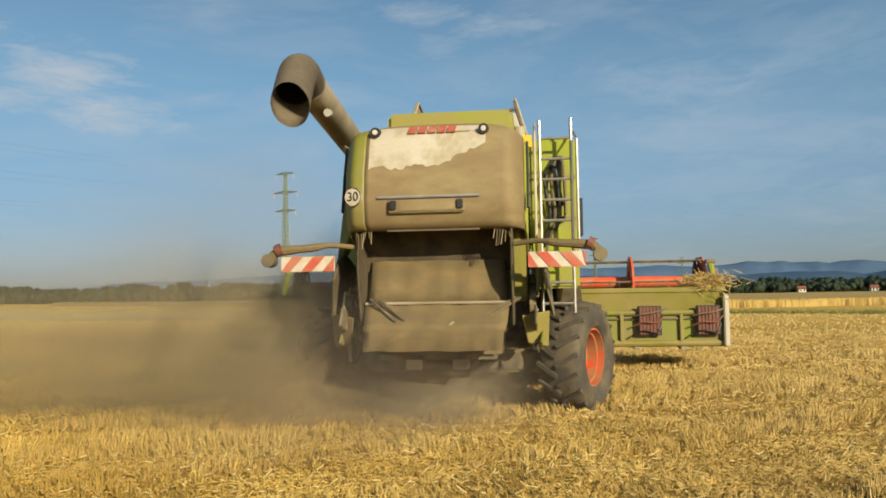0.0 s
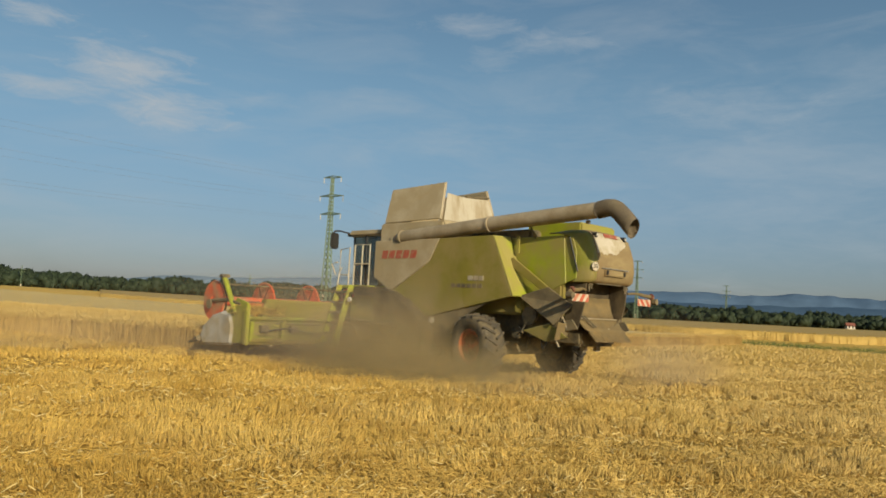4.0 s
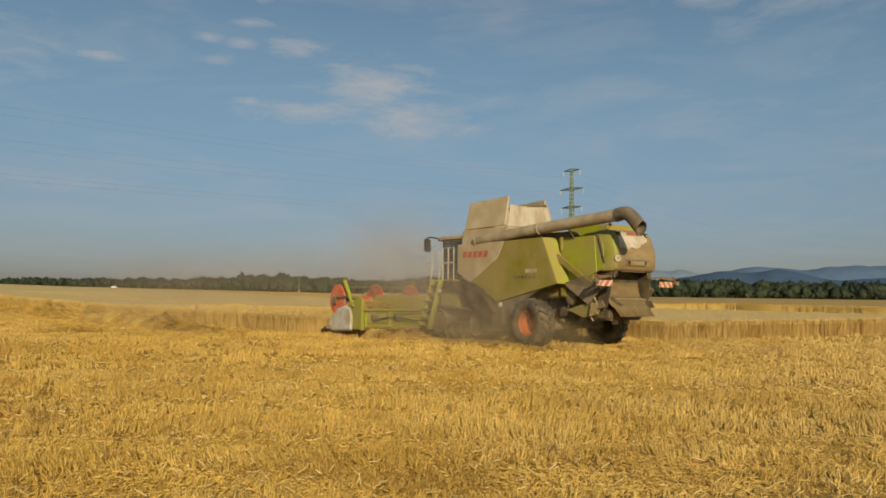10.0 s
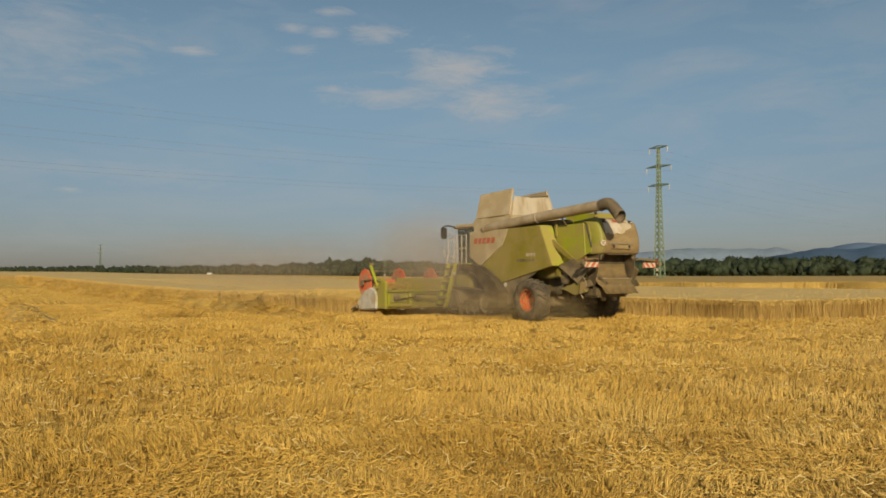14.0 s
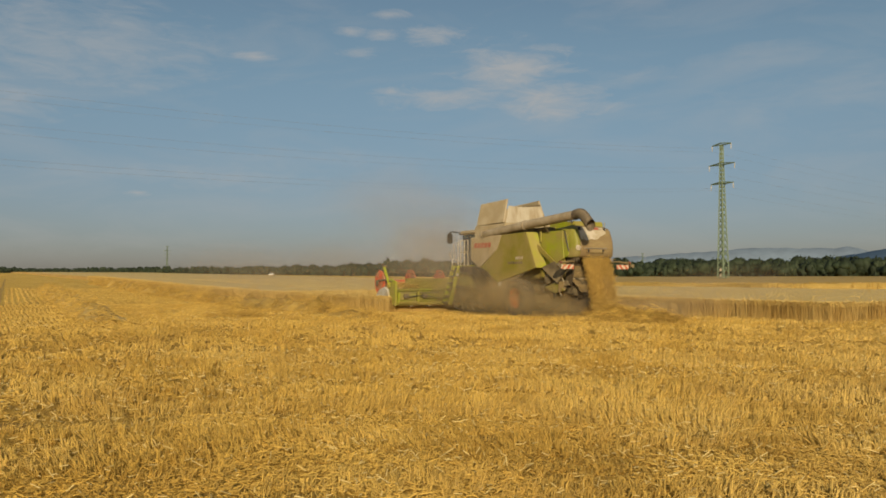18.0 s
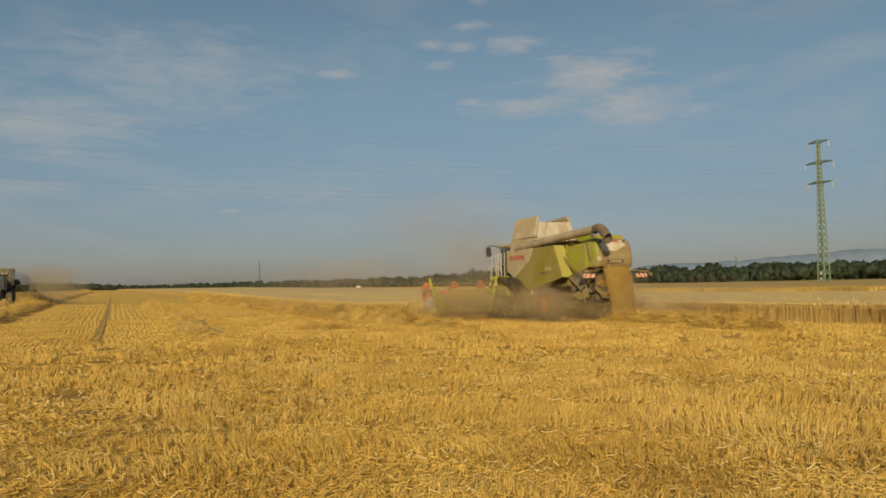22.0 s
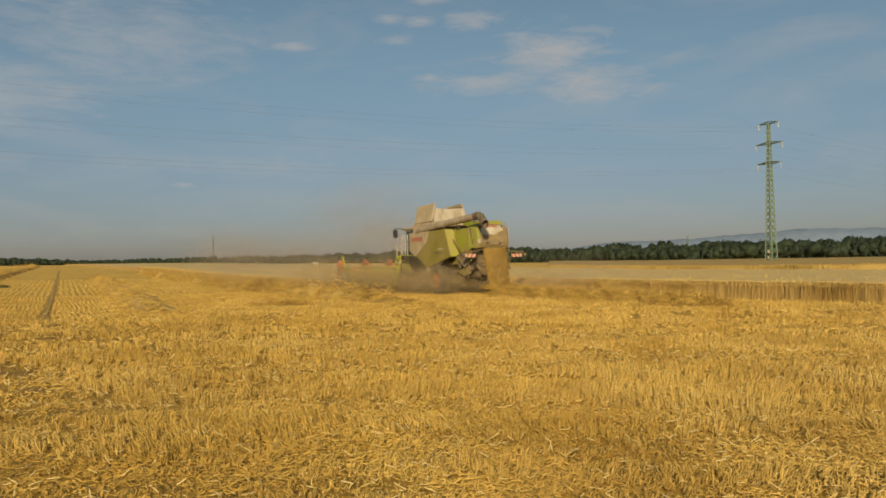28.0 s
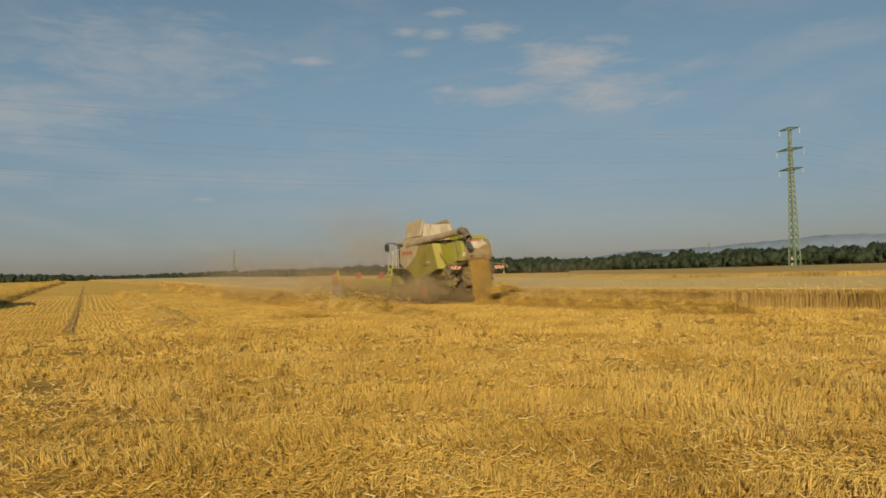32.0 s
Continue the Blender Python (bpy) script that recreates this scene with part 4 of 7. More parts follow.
def ring_text(txt, size):
    """The sign's digits as a mesh in the x-z plane, facing -y."""
    cu = bpy.data.curves.new("digits", "FONT")
    cu.body, cu.size, cu.align_x, cu.align_y, cu.extrude = txt, size, "CENTER", "CENTER", 0.002
    ob = bpy.data.objects.new("digits", cu)
    scene.collection.objects.link(ob)
    bpy.context.view_layer.update()
    me = bpy.data.meshes.new_from_object(ob)
    bpy.data.objects.remove(ob)
    me.transform(Matrix.Rotation(radians(90), 4, "X"))
    return me


def build_body(p):
    # side panels, left and right
    for sg, nm in ((-1, "left"), (1, "right")):
        x = sg * 1.45
        part("side_panel", side([(1.60, 3.22), (-0.10, 3.25), (-0.74, 1.86), (2.0, 1.28), (3.30, 1.88), (1.92, 2.66)], x, 0.05), "olive", p, "dust-filmed lime green side panel")
        pn = part("front_side_panel", side([(4.0, 3.21), (1.61, 3.22), (1.93, 2.66), (3.32, 1.89), (4.0, 2.26)], x + sg * 0.003, 0.05), "cream", p, "cream side panel with red marking")
        if sg < 0:
            bars(pn, "red_mark", "fadedred", x - 0.010, 2.42, 3.78, 2.74, 2.95, 5, -0.25)
            for k in range(6):
                part("grey_mark", box(x - 0.010, x + 0.01, 0.15 + k * 0.17, 0.28 + k * 0.17, 2.03, 2.12, 0), "dark", p)
            for k in range(3):
                part("white_mark", box(x - 0.010, x + 0.01, 0.12 + k * 0.17, 0.26 + k * 0.17, 2.20, 2.31, 0), "pale", p)
        # the panel's rear return, facing backwards, lit
        q = [(sg * 1.45, -0.11, 3.24), (sg * 1.45, -0.75, 1.86), (sg * 1.02, -0.84, 1.86), (sg * 1.02, -0.26, 3.24)]
        part("panel_return", plate(q, 0.03), "lime", p)
        # rear housing side and its diagonal strip
        part("housing_side", side([(-0.3, 3.22), (-1.78, 3.24), (-1.86, 2.2), (-1.3, 1.95), (-0.5, 1.8)], sg * 1.0, 0.03), "lime", p, "bright lime green rear housing side")
        part("diagonal_strip", plate([(sg * 1.14, -0.52, 2.76), (sg * 1.14, -0.28, 2.66), (sg * 1.14, -1.33, 2.03), (sg * 1.14, -1.70, 1.98)], 0.05), "olive", p)
        part("hood_seam", tube([(sg * 1.008, -1.93, 3.20), (sg * 1.012, -2.04, 2.85), (sg * 1.008, -2.16, 2.45)], 0.018, 6), "black", p)
        part("side_deflector", plate([(sg * 1.20, -0.72, 1.88), (sg * 1.20, -1.55, 2.10), (sg * 1.14, -2.15, 1.72), (sg * 1.25, -1.75, 1.28)], 0.03), "dark", p, "grey dusty side deflector")
        part("lower_skirt", side([(2.75, 1.62), (2.02, 1.27), (-0.55, 1.80), (0.10, 1.66), (0.70, 1.36), (0.98, 0.98), (1.02, 0.62), (1.9, 0.52), (2.3, 0.9)], sg * 1.40, 0.05), "dark", p, "dark grey lower skirt panel")
        part("lower_guard", plate([(sg * 1.16, -0.85, 1.12), (sg * 1.16, -1.55, 1.30), (sg * 1.10, -2.05, 1.02), (sg * 1.10, -1.45, 0.90)], 0.03), "limedust", p)
        part("round_reflector", tube([(sg * 1.46, 1.72, 1.22), (sg * 1.49, 1.72, 1.22)], 0.08, 14), "lamp", p)
        part("panel_strip", box(sg * 1.10 - 0.02, sg * 1.10 + 0.02, -0.62, -0.54, 2.85, 3.25, 0.005), "lime", p)
    part("walker_housing", box(-0.97, 0.97, -1.75, 4.4, 1.45, 3.18, 0.05), "olive", p)
    part("engine_cover", box(-0.55, 0.86, -1.9, -0.4, 3.2, 3.59, 0.04), "lime", p, "green raised engine cover")
    part("engine_deck", box(-0.95, 0.95, -0.8, 1.8, 3.15, 3.42, 0.04), "frame", p)
    part("air_grille", box(0.98, 1.36, -0.2, 1.6, 2.2, 3.3, 0.04), "dark", p)
    part("rear_chassis", box(-0.62, 0.62, -1.9, 2.2, 0.95, 1.5, 0.05), "frame", p)
    part("front_axle_beam", box(-1.3, 1.3, 3.1, 3.9, 0.75, 1.5, 0.06), "frame", p)
    part("rear_axle_beam", box(-1.25, 1.25, -0.14, 0.14, 0.52, 0.82, 0.04), "frame", p)
    part("axle_pivot", box(-0.3, 0.3, -0.35, 0.35, 0.6, 1.1, 0.04), "frame", p)


def build_hood(p):
    """Rounded dust-covered rear hood: a swept shell with real wall thickness."""
    prof = [(2.24, -2.36), (2.30, -2.44), (2.55, -2.47), (2.85, -2.44), (3.10, -2.36), (3.27, -2.30), (3.37, -2.19), (3.42, -2.0), (3.43, -1.72)]

    def shell(x0, x1, nx, name, material, label, off=0.0):
        bm = bmesh.new()
        cols = []
        for i in range(nx + 1):
            x = x0 + (x1 - x0) * i / nx
            e = min(1.0, abs(x) / 0.97)
            back = 0.34 * max(0.0, (e - 0.80) / 0.20) ** 2.6
            drop = 0.10 * e ** 4
            cols.append([bm.verts.new((x, y + back + off, z - drop * max(0.0, (z - 2.7) / 0.6))) for z, y in prof])
        for a, b in zip(cols, cols[1:]):
            for k in range(len(prof) - 1):
                bm.faces.new((a[k], b[k], b[k + 1], a[k + 1]))
        ext = bmesh.ops.extrude_face_region(bm, geom=list(bm.faces))
        bmesh.ops.translate(bm, vec=(0, 0.05, -0.02), verts=[v for v in ext["geom"] if isinstance(v, bmesh.types.BMVert)])
        bmesh.ops.recalc_face_normals(bm, faces=bm.faces)
        return part(name, bm, material, p, label, smooth=True)

    shell(-0.70, 0.97, 30, "rear_hood", "hooddust", "cream rear hood caked with brown dust")
    shell(-0.97, -0.70, 10, "hood_corner", "limedust", "lime green hood corner")
    # pale wiped part of the hood, following its bulge
    bm = bmesh.new()
    cols = []
    rnd = random.Random(3)
    for i in range(31):
        x = -0.66 + 1.24 * i / 30
        lowz = 2.88 + 0.02 * math.sin(i * 0.6) + rnd.uniform(-0.02, 0.025) + 0.26 * max(0, (i - 16) / 14) ** 1.3
        e = abs(x) / 0.97
        back = 0.34 * max(0.0, (e - 0.80) / 0.20) ** 2.6
        col = []
        for k in range(7):
            z = lowz + (3.35 - lowz) * k / 6
            y = np.interp(z, [q[0] for q in prof], [q[1] for q in prof])
            col.append(bm.verts.new((x, float(y) + back - 0.006, z - 0.10 * e ** 4 * max(0.0, (z - 2.7) / 0.6))))
        cols.append(col)
    for a, b in zip(cols, cols[1:]):
        for k in range(6):
            bm.faces.new((a[k], b[k], b[k + 1], a[k + 1]))
    part("wiped_paint", bm, "wiped", p, "pale clean area on the hood", smooth=True)
    for sg in (-1, 1):
        part("hood_side", side([(-1.70, 3.22), (-2.0, 3.18), (-2.10, 2.9), (-2.12, 2.30), (-1.84, 2.2)], sg * 0.985, 0.02), "lime", p)
    for i in range(5):
        a = -0.25 + i * 0.105
        part("red_mark", plate([(a, -2.325, 3.255), (a + 0.085, -2.325, 3.255), (a + 0.10, -2.265, 3.335), (a + 0.015, -2.265, 3.335)], 0.012, 0), "fadedred", p)
    for x in (-0.60, 0.56):
        lp = part("work_lamp", tube([(x, -2.18, 3.29), (x, -2.35, 3.28)], 0.055, 16), "black", p)
        part("lamp_lens", tube([(x, -2.351, 3.28), (x, -2.363, 3.28)], 0.028, 16), "lamp", lp)
    part("grab_strip", box(-0.56, 0.52, -2.50, -2.46, 2.545, 2.57, 0.008), "alu", p, "bare metal strip")
    fr = part("plate_frame", box(-0.44, 0.36, -2.505, -2.455, 2.39, 2.53, 0.012), "hooddust", p)
    part("plate_recess", box(-0.33, 0.26, -2.515, -2.503, 2.41, 2.51, 0.004), "hooddust", fr)
    for x in (-0.385, 0.31):
        part("plate_lamp", box(x - 0.035, x + 0.035, -2.53, -2.503, 2.42, 2.52, 0.01), "black", fr)
    # speed sign
    sg_ = part("speed_sign", tube([(0, 0, 0), (0, -0.012, 0)], 0.10, 28), "board", p, "round white sign with the number 30")
    sg_.matrix_basis = pose(-0.815, -2.47, 2.575, 0, 0, -14)
    tx = part("number", ring_text("30", 0.135), "black", sg_)
    tx.location = (0, -0.016, 0)
    rgm = part("sign_ring", lathe_x([(0, 0.092), (0.004, 0.092), (0.004, 0.1), (0, 0.1)], 28), "black", sg_)
    rgm.matrix_basis = pose(0, -0.016, 0, 0, 0, 90)


def build_rear(p):
    # cavity under the hood: side cheeks coloured dark as shade, roof and the flaps
    for sg in (-1, 1):
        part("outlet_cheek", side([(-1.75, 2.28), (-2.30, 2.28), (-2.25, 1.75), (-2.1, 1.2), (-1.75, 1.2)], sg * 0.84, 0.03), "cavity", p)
    part("outlet_back", box(-0.83, 0.83, -1.82, -1.76, 1.80, 2.32, 0.01), "cavity", p, "straw outlet back, coloured dark brown as shade")
    part("outlet_bar", tube([(-0.48, -2.32, 2.23), (0.5, -2.32, 2.23)], 0.018, 8), "alu", p)
    rows = [(1.92, -1.87), (1.62, -1.95), (1.46, -2.03), (1.40, -2.10), (1.24, -2.25), (1.175, -2.36), (1.15, -2.33), (0.96, -2.50)]
    for nm, zy, w0, w1 in (("upper_flap", rows[:3], 0.74, 0.76), ("lower_flap", rows[2:], 0.80, 0.72)):
        bm = bmesh.new()
        cols = []
        for i in range(19):
            u = i / 18 * 2 - 1
            cols.append([bm.verts.new(((w0 + (w1 - w0) * k / (len(zy) - 1)) * u, y + 0.02 * math.sin(i * 1.7 + k), z + 0.004 * math.sin(i * 0.9))) for k, (z, y) in enumerate(zy)])
        for a, b in zip(cols, cols[1:]):
            for k in range(len(zy) - 1):
                bm.faces.new((a[k], b[k], b[k + 1], a[k + 1]))
        ext = bmesh.ops.extrude_face_region(bm, geom=list(bm.faces))
        bmesh.ops.translate(bm, vec=(0, 0.03, 0), verts=[v for v in ext["geom"] if isinstance(v, bmesh.types.BMVert)])
        bmesh.ops.recalc_face_normals(bm, faces=bm.faces)
        part(nm, bm, "flap", p, "dusty brown rubber straw flap", smooth=True)
    rnd = random.Random(12)
    for sg in (-1, 1):
        for k in range(6):
            x, z = sg * (0.66 + 0.028 * k), 2.24 - 0.01 * k
            part("hanging_chain", tube([(x, -2.31, z), (x + rnd.uniform(-0.03, 0.03), -2.31, z - rnd.uniform(0.06, 0.20))], 0.006, 5), ("tube", "flap", "frame")[k % 3], p)
    part("flap_seam", tube([(-0.78, -2.07, 1.45), (0.78, -2.07, 1.45)], 0.018, 8), "tube", p)
    part("flap_hook", tube(curve_pts([(0.20, -2.22, 1.24), (0.16, -2.26, 1.20), (0.21, -2.28, 1.16), (0.25, -2.25, 1.21)], 4), 0.022, 6), "tube", p)
    for dx in (0.0, 0.10):
        part("tension_rod", tube([(0.30 + dx, -2.22, 1.18), (0.86 + dx * 0.5, -2.12, 1.50)], 0.016, 6), "frame", p)
        part("tension_rod", tube([(-0.72 + dx, -2.12, 1.50), (-0.42 + dx, -2.24, 1.26)], 0.016, 6), "frame", p)
    for x in (-0.28, 0.24):
        part("tow_bracket", box(x - 0.09, x + 0.09, -1.95, -1.85, 0.72, 0.98, 0.015), "tube", p)
    part("spreader_box", box(-0.7, 0.7, -2.1, -1.2, 0.84, 1.18, 0.06), "frame", p)
    for sg in (-1, 1):
        arm = part("light_arm", tube(curve_pts([(sg * 0.86, -2.28, 2.06), (sg * 1.10, -2.36, 2.08), (sg * 1.30, -2.42, 2.05), (sg * 1.62, -2.44, 2.02), (sg * 1.72, -2.46, 1.95)], 3), [0.028] * 5 + [0.042] * 3 + [0.05] * 5, 8), "flap", p, "folding arm with a tail light")
        part("tail_lamp", tube([(sg * 1.72, -2.42, 1.92), (sg * 1.72, -2.56, 1.92)], 0.07, 16), "dark", arm)
        part("lamp_cap", tube([(sg * 1.655, -2.46, 2.02), (sg * 1.60, -2.46, 2.05)], 0.066, 12), "rust", arm)
        a, b = (-1.60, -1.02) if sg < 0 else (1.0, 1.58)
        bd = part("marker_board", box(a, b, -2.47, -2.45, 1.80, 1.96, 0.004), "board", p, "red and white striped marker board")
        for k in range(-1, 4):
            q = [a + k * 0.235 - 0.02, a + k * 0.235 + 0.10]
            lo = [min(max(v, a), b) for v in q]
            hi = [min(max(v + 0.14 * (-1 if sg > 0 else 1), a), b) for v in q]
            if hi[1] - hi[0] + lo[1] - lo[0] > 0.03:
                part("red_stripe", plate([(lo[0], -2.474, 1.802), (lo[1] + 0.001, -2.474, 1.802), (hi[1] + 0.001, -2.474, 1.958), (hi[0], -2.474, 1.958)], 0.003, 0), "red", bd)
    # ladder at the right rear
    ld = part("rear_ladder", tube([(1.15, -1.2, 1.31), (1.15, -1.2, 3.60)], 0.020, 8), "alu", p, "bare aluminium ladder")
    part("ladder_rail", tube([(1.52, -1.2, 1.31), (1.52, -1.2, 3.62)], 0.020, 8), "alu", ld)
    part("hand_rail", tube([(1.09, -1.3, 1.55), (1.09, -1.3, 3.45), (1.09, -0.95, 3.62)], 0.017, 8), "white", ld)
    part("hand_rail", tube([(1.58, -1.3, 2.0), (1.58, -1.3, 3.35), (1.55, -0.95, 3.52)], 0.017, 8), "alu", ld)
    for k in range(9):
        z = 1.42 + k * 0.245
        part("rung", tube([(1.15, -1.2, z), (1.52, -1.2, z)], 0.017, 8), "alu", ld)
    part("service_panel", box(1.02, 1.60, -0.95, -0.6, 1.6, 3.42, 0.03), "lime", p)
    part("warning_label", box(0.95, 1.06, -1.64, -1.62, 3.20, 3.34, 0.004), "yellow", p, "small yellow warning label")
    part("filler_cap", tube([(0.92, -1.5, 3.34), (0.92, -1.5, 3.46)], 0.07, 12), "pale", p)
    for k in range(4):
        part("coolant_hose", tube(curve_pts([(1.18 + k * 0.07, -0.97, 2.1 + 0.1 * k), (1.26 + k * 0.06, -1.04, 2.5), (1.20 + k * 0.08, -1.03, 2.9), (1.33 + k * 0.03, -0.98, 3.2)], 5), 0.022, 6), ("black", "dark")[k % 2], p)
    for z in (1.95, 2.45, 2.95):
        part("panel_rib", box(1.05, 1.58, -0.985, -0.95, z - 0.02, z + 0.02, 0.006), "limedust", p)
    part("coolant_hose", tube(curve_pts([(1.25, -0.96, 2.4), (1.37, -1.0, 2.8), (1.30, -1.02, 3.1), (1.41, -0.97, 2.6)], 5), 0.03, 8), "black", p)
    part("side_tank", box(1.50, 1.66, -0.9, -0.5, 2.2, 2.75, 0.05), "black", p)
    part("exhaust_stack", tube([(0.62, -0.3, 3.4), (0.62, -0.3, 3.66)], 0.06, 12), "frame", p)
    part("rear_guard", plate([(0.92, -2.0, 1.30), (1.22, -1.85, 1.35), (1.20, -1.75, 0.95), (0.98, -1.9, 1.0)], 0.02), "olive", p)
    part("rear_guard", plate([(-0.92, -2.0, 1.30), (-1.22, -1.85, 1.35), (-1.20, -1.75, 0.95), (-0.98, -1.9, 1.0)], 0.02), "flap", p)
    # drive parts that show between the wheel and the flap
    rnd = random.Random(5)
    for sg in (-1, 1):
        for y, z, r in ((-0.95, 1.45, 0.20), (-1.35, 1.10, 0.17), (-1.65, 1.42, 0.15), (-0.62, 1.05, 0.14)):
            part("belt_pulley", tube([(sg * 1.00, y, z), (sg * 1.07, y, z)], r, 18), "frame", p)
        for k in range(7):
            y0, z0 = -0.5 - rnd.random() * 1.2, 0.9 + rnd.random() * 0.8
            part("hydraulic_hose", tube(curve_pts([(sg * 0.98, y0, z0), (sg * 1.08, y0 - 0.15, z0 + rnd.uniform(-0.25, 0.2)), (sg * 1.03, y0 - 0.35, z0 + rnd.uniform(-0.3, 0.3))], 4), 0.02, 6), ("black", "frame", "tube")[k % 3], p)
        part("drive_guard", plate([(sg * 1.05, -1.35, 1.28), (sg * 1.05, -2.1, 1.42), (sg * 1.05, -2.25, 1.22), (sg * 1.05, -1.5, 1.05)], 0.03), "dark", p)
        part("service_box", box(sg * 1.02 - 0.08, sg * 1.02 + 0.08, -0.75, -0.55, 1.5, 1.78, 0.02), "olive" if sg < 0 else "frame", p)


def build_tank(p):
    part("grain_tank", box(-1.18, 1.18, 1.75, 4.15, 3.16, 3.72, 0.05), "cream", p, "cream grain tank wall")
    # lids folded up, the side ones higher towards their rear corner
    for sg in (-1, 1):
        lid = part("tank_lid", plate([(sg * 1.08, 4.05, 3.72), (sg * 1.08, 1.95, 3.76), (sg * 0.80, 2.10, 4.74), (sg * 0.86, 4.05, 4.66)], 0.045), "cream", p, "raised grain tank lid, dust-stained")
        part("lid_rim", tube([(sg * 0.80, 2.10, 4.74), (sg * 0.86, 4.05, 4.66)], 0.022, 6), "tube", lid)
        part("lid_rim", tube([(sg * 1.08, 1.95, 3.76), (sg * 0.80, 2.10, 4.74)], 0.022, 6), "tube", lid)
    part("rear_lid", plate([(-1.02, 1.93, 3.74), (1.02, 1.93, 3.74), (0.80, 2.08, 4.50), (0.25, 2.06, 4.46), (-0.30, 2.06, 4.44), (-0.78, 2.08, 4.48)], 0.03), "pale", p, "pale rear tank cover")
    part("cover_rim", tube([(-0.1, 2.04, 4.46), (0.80, 2.04, 4.55)], 0.03, 6), "dark", p)
    part("front_lid", plate([(-1.02, 4.10, 3.74), (1.02, 4.10, 3.74), (0.84, 4.02, 4.55), (-0.84, 4.02, 4.55)], 0.03), "cream", p)


def build_tube(p):
    path = curve_pts([(-0.85, 3.55, 3.10), (-1.20, 3.42, 3.18), (-1.34, 3.05, 3.29)], 5) + [Vector((-1.339, 3.0, 3.2935)), Vector((-1.32, 0.1, 3.52)), Vector((-1.211, -2.75, 3.7185)), Vector((-1.21, -2.78, 3.72))]
    straight = tube(path, 0.172, 24)
    tb = part("unloading_tube", straight, "tube", p, "long dusty brown unloading tube", smooth=True)
    path = [Vector((-1.21, -2.77, 3.72)), Vector((-1.21, -2.79, 3.72))] + curve_pts([(-1.20, -2.98, 3.755), (-1.19, -3.12, 3.735), (-1.175, -3.26, 3.64), (-1.14, -3.56, 3.30)], 4)
    # black inner tube added for the shade inside the spout
    part("spout_lining", add_tube(bmesh.new(), path[:-2], 0.168, 20, cap=False), "black", tb, "inside of the spout, coloured black as shade", smooth=True)
    bm = add_tube(bmesh.new(), path, 0.184, 24, cap=False)
    # the mouth is cut steeply, so that it opens to the rear
    axis = (path[-1] - path[-2]).normalized()
    cutn = Vector((0, -0.93, -0.36)).normalized()
    for v in list(bm.verts)[-24:]:
        v.co += axis * ((path[-1] - v.co).dot(cutn) / axis.dot(cutn))
    ext = bmesh.ops.solidify(bm, geom=list(bm.faces), thickness=0.012)
    bmesh.ops.recalc_face_normals(bm, faces=bm.faces)
    part("spout", bm, "spout", tb, "grey-brown bent spout with a cut mouth", smooth=True)
    for y, z, x in ((3.05, 3.29, -1.34), (0.1, 3.52, -1.32)):
        part("tube_flange", tube([(x, y + 0.03, z), (x, y - 0.03, z + 0.004)], 0.195, 24), "tube", tb)
    part("tube_lamp", tube([(-1.09, -2.4, 3.50), (-1.09, -2.47, 3.49)], 0.042, 12), "grey", tb)
    part("tube_elbow_base", tube([(-1.2, 3.40, 3.0), (-1.2, 3.40, 3.30)], 0.23, 20), "cream", p)
    part("tube_cradle", tube(curve_pts([(-1.02, -1.0, 3.2), (-1.2, -1.05, 3.35), (-1.3, -1.05, 3.45)], 3), 0.025, 6), "frame", p)


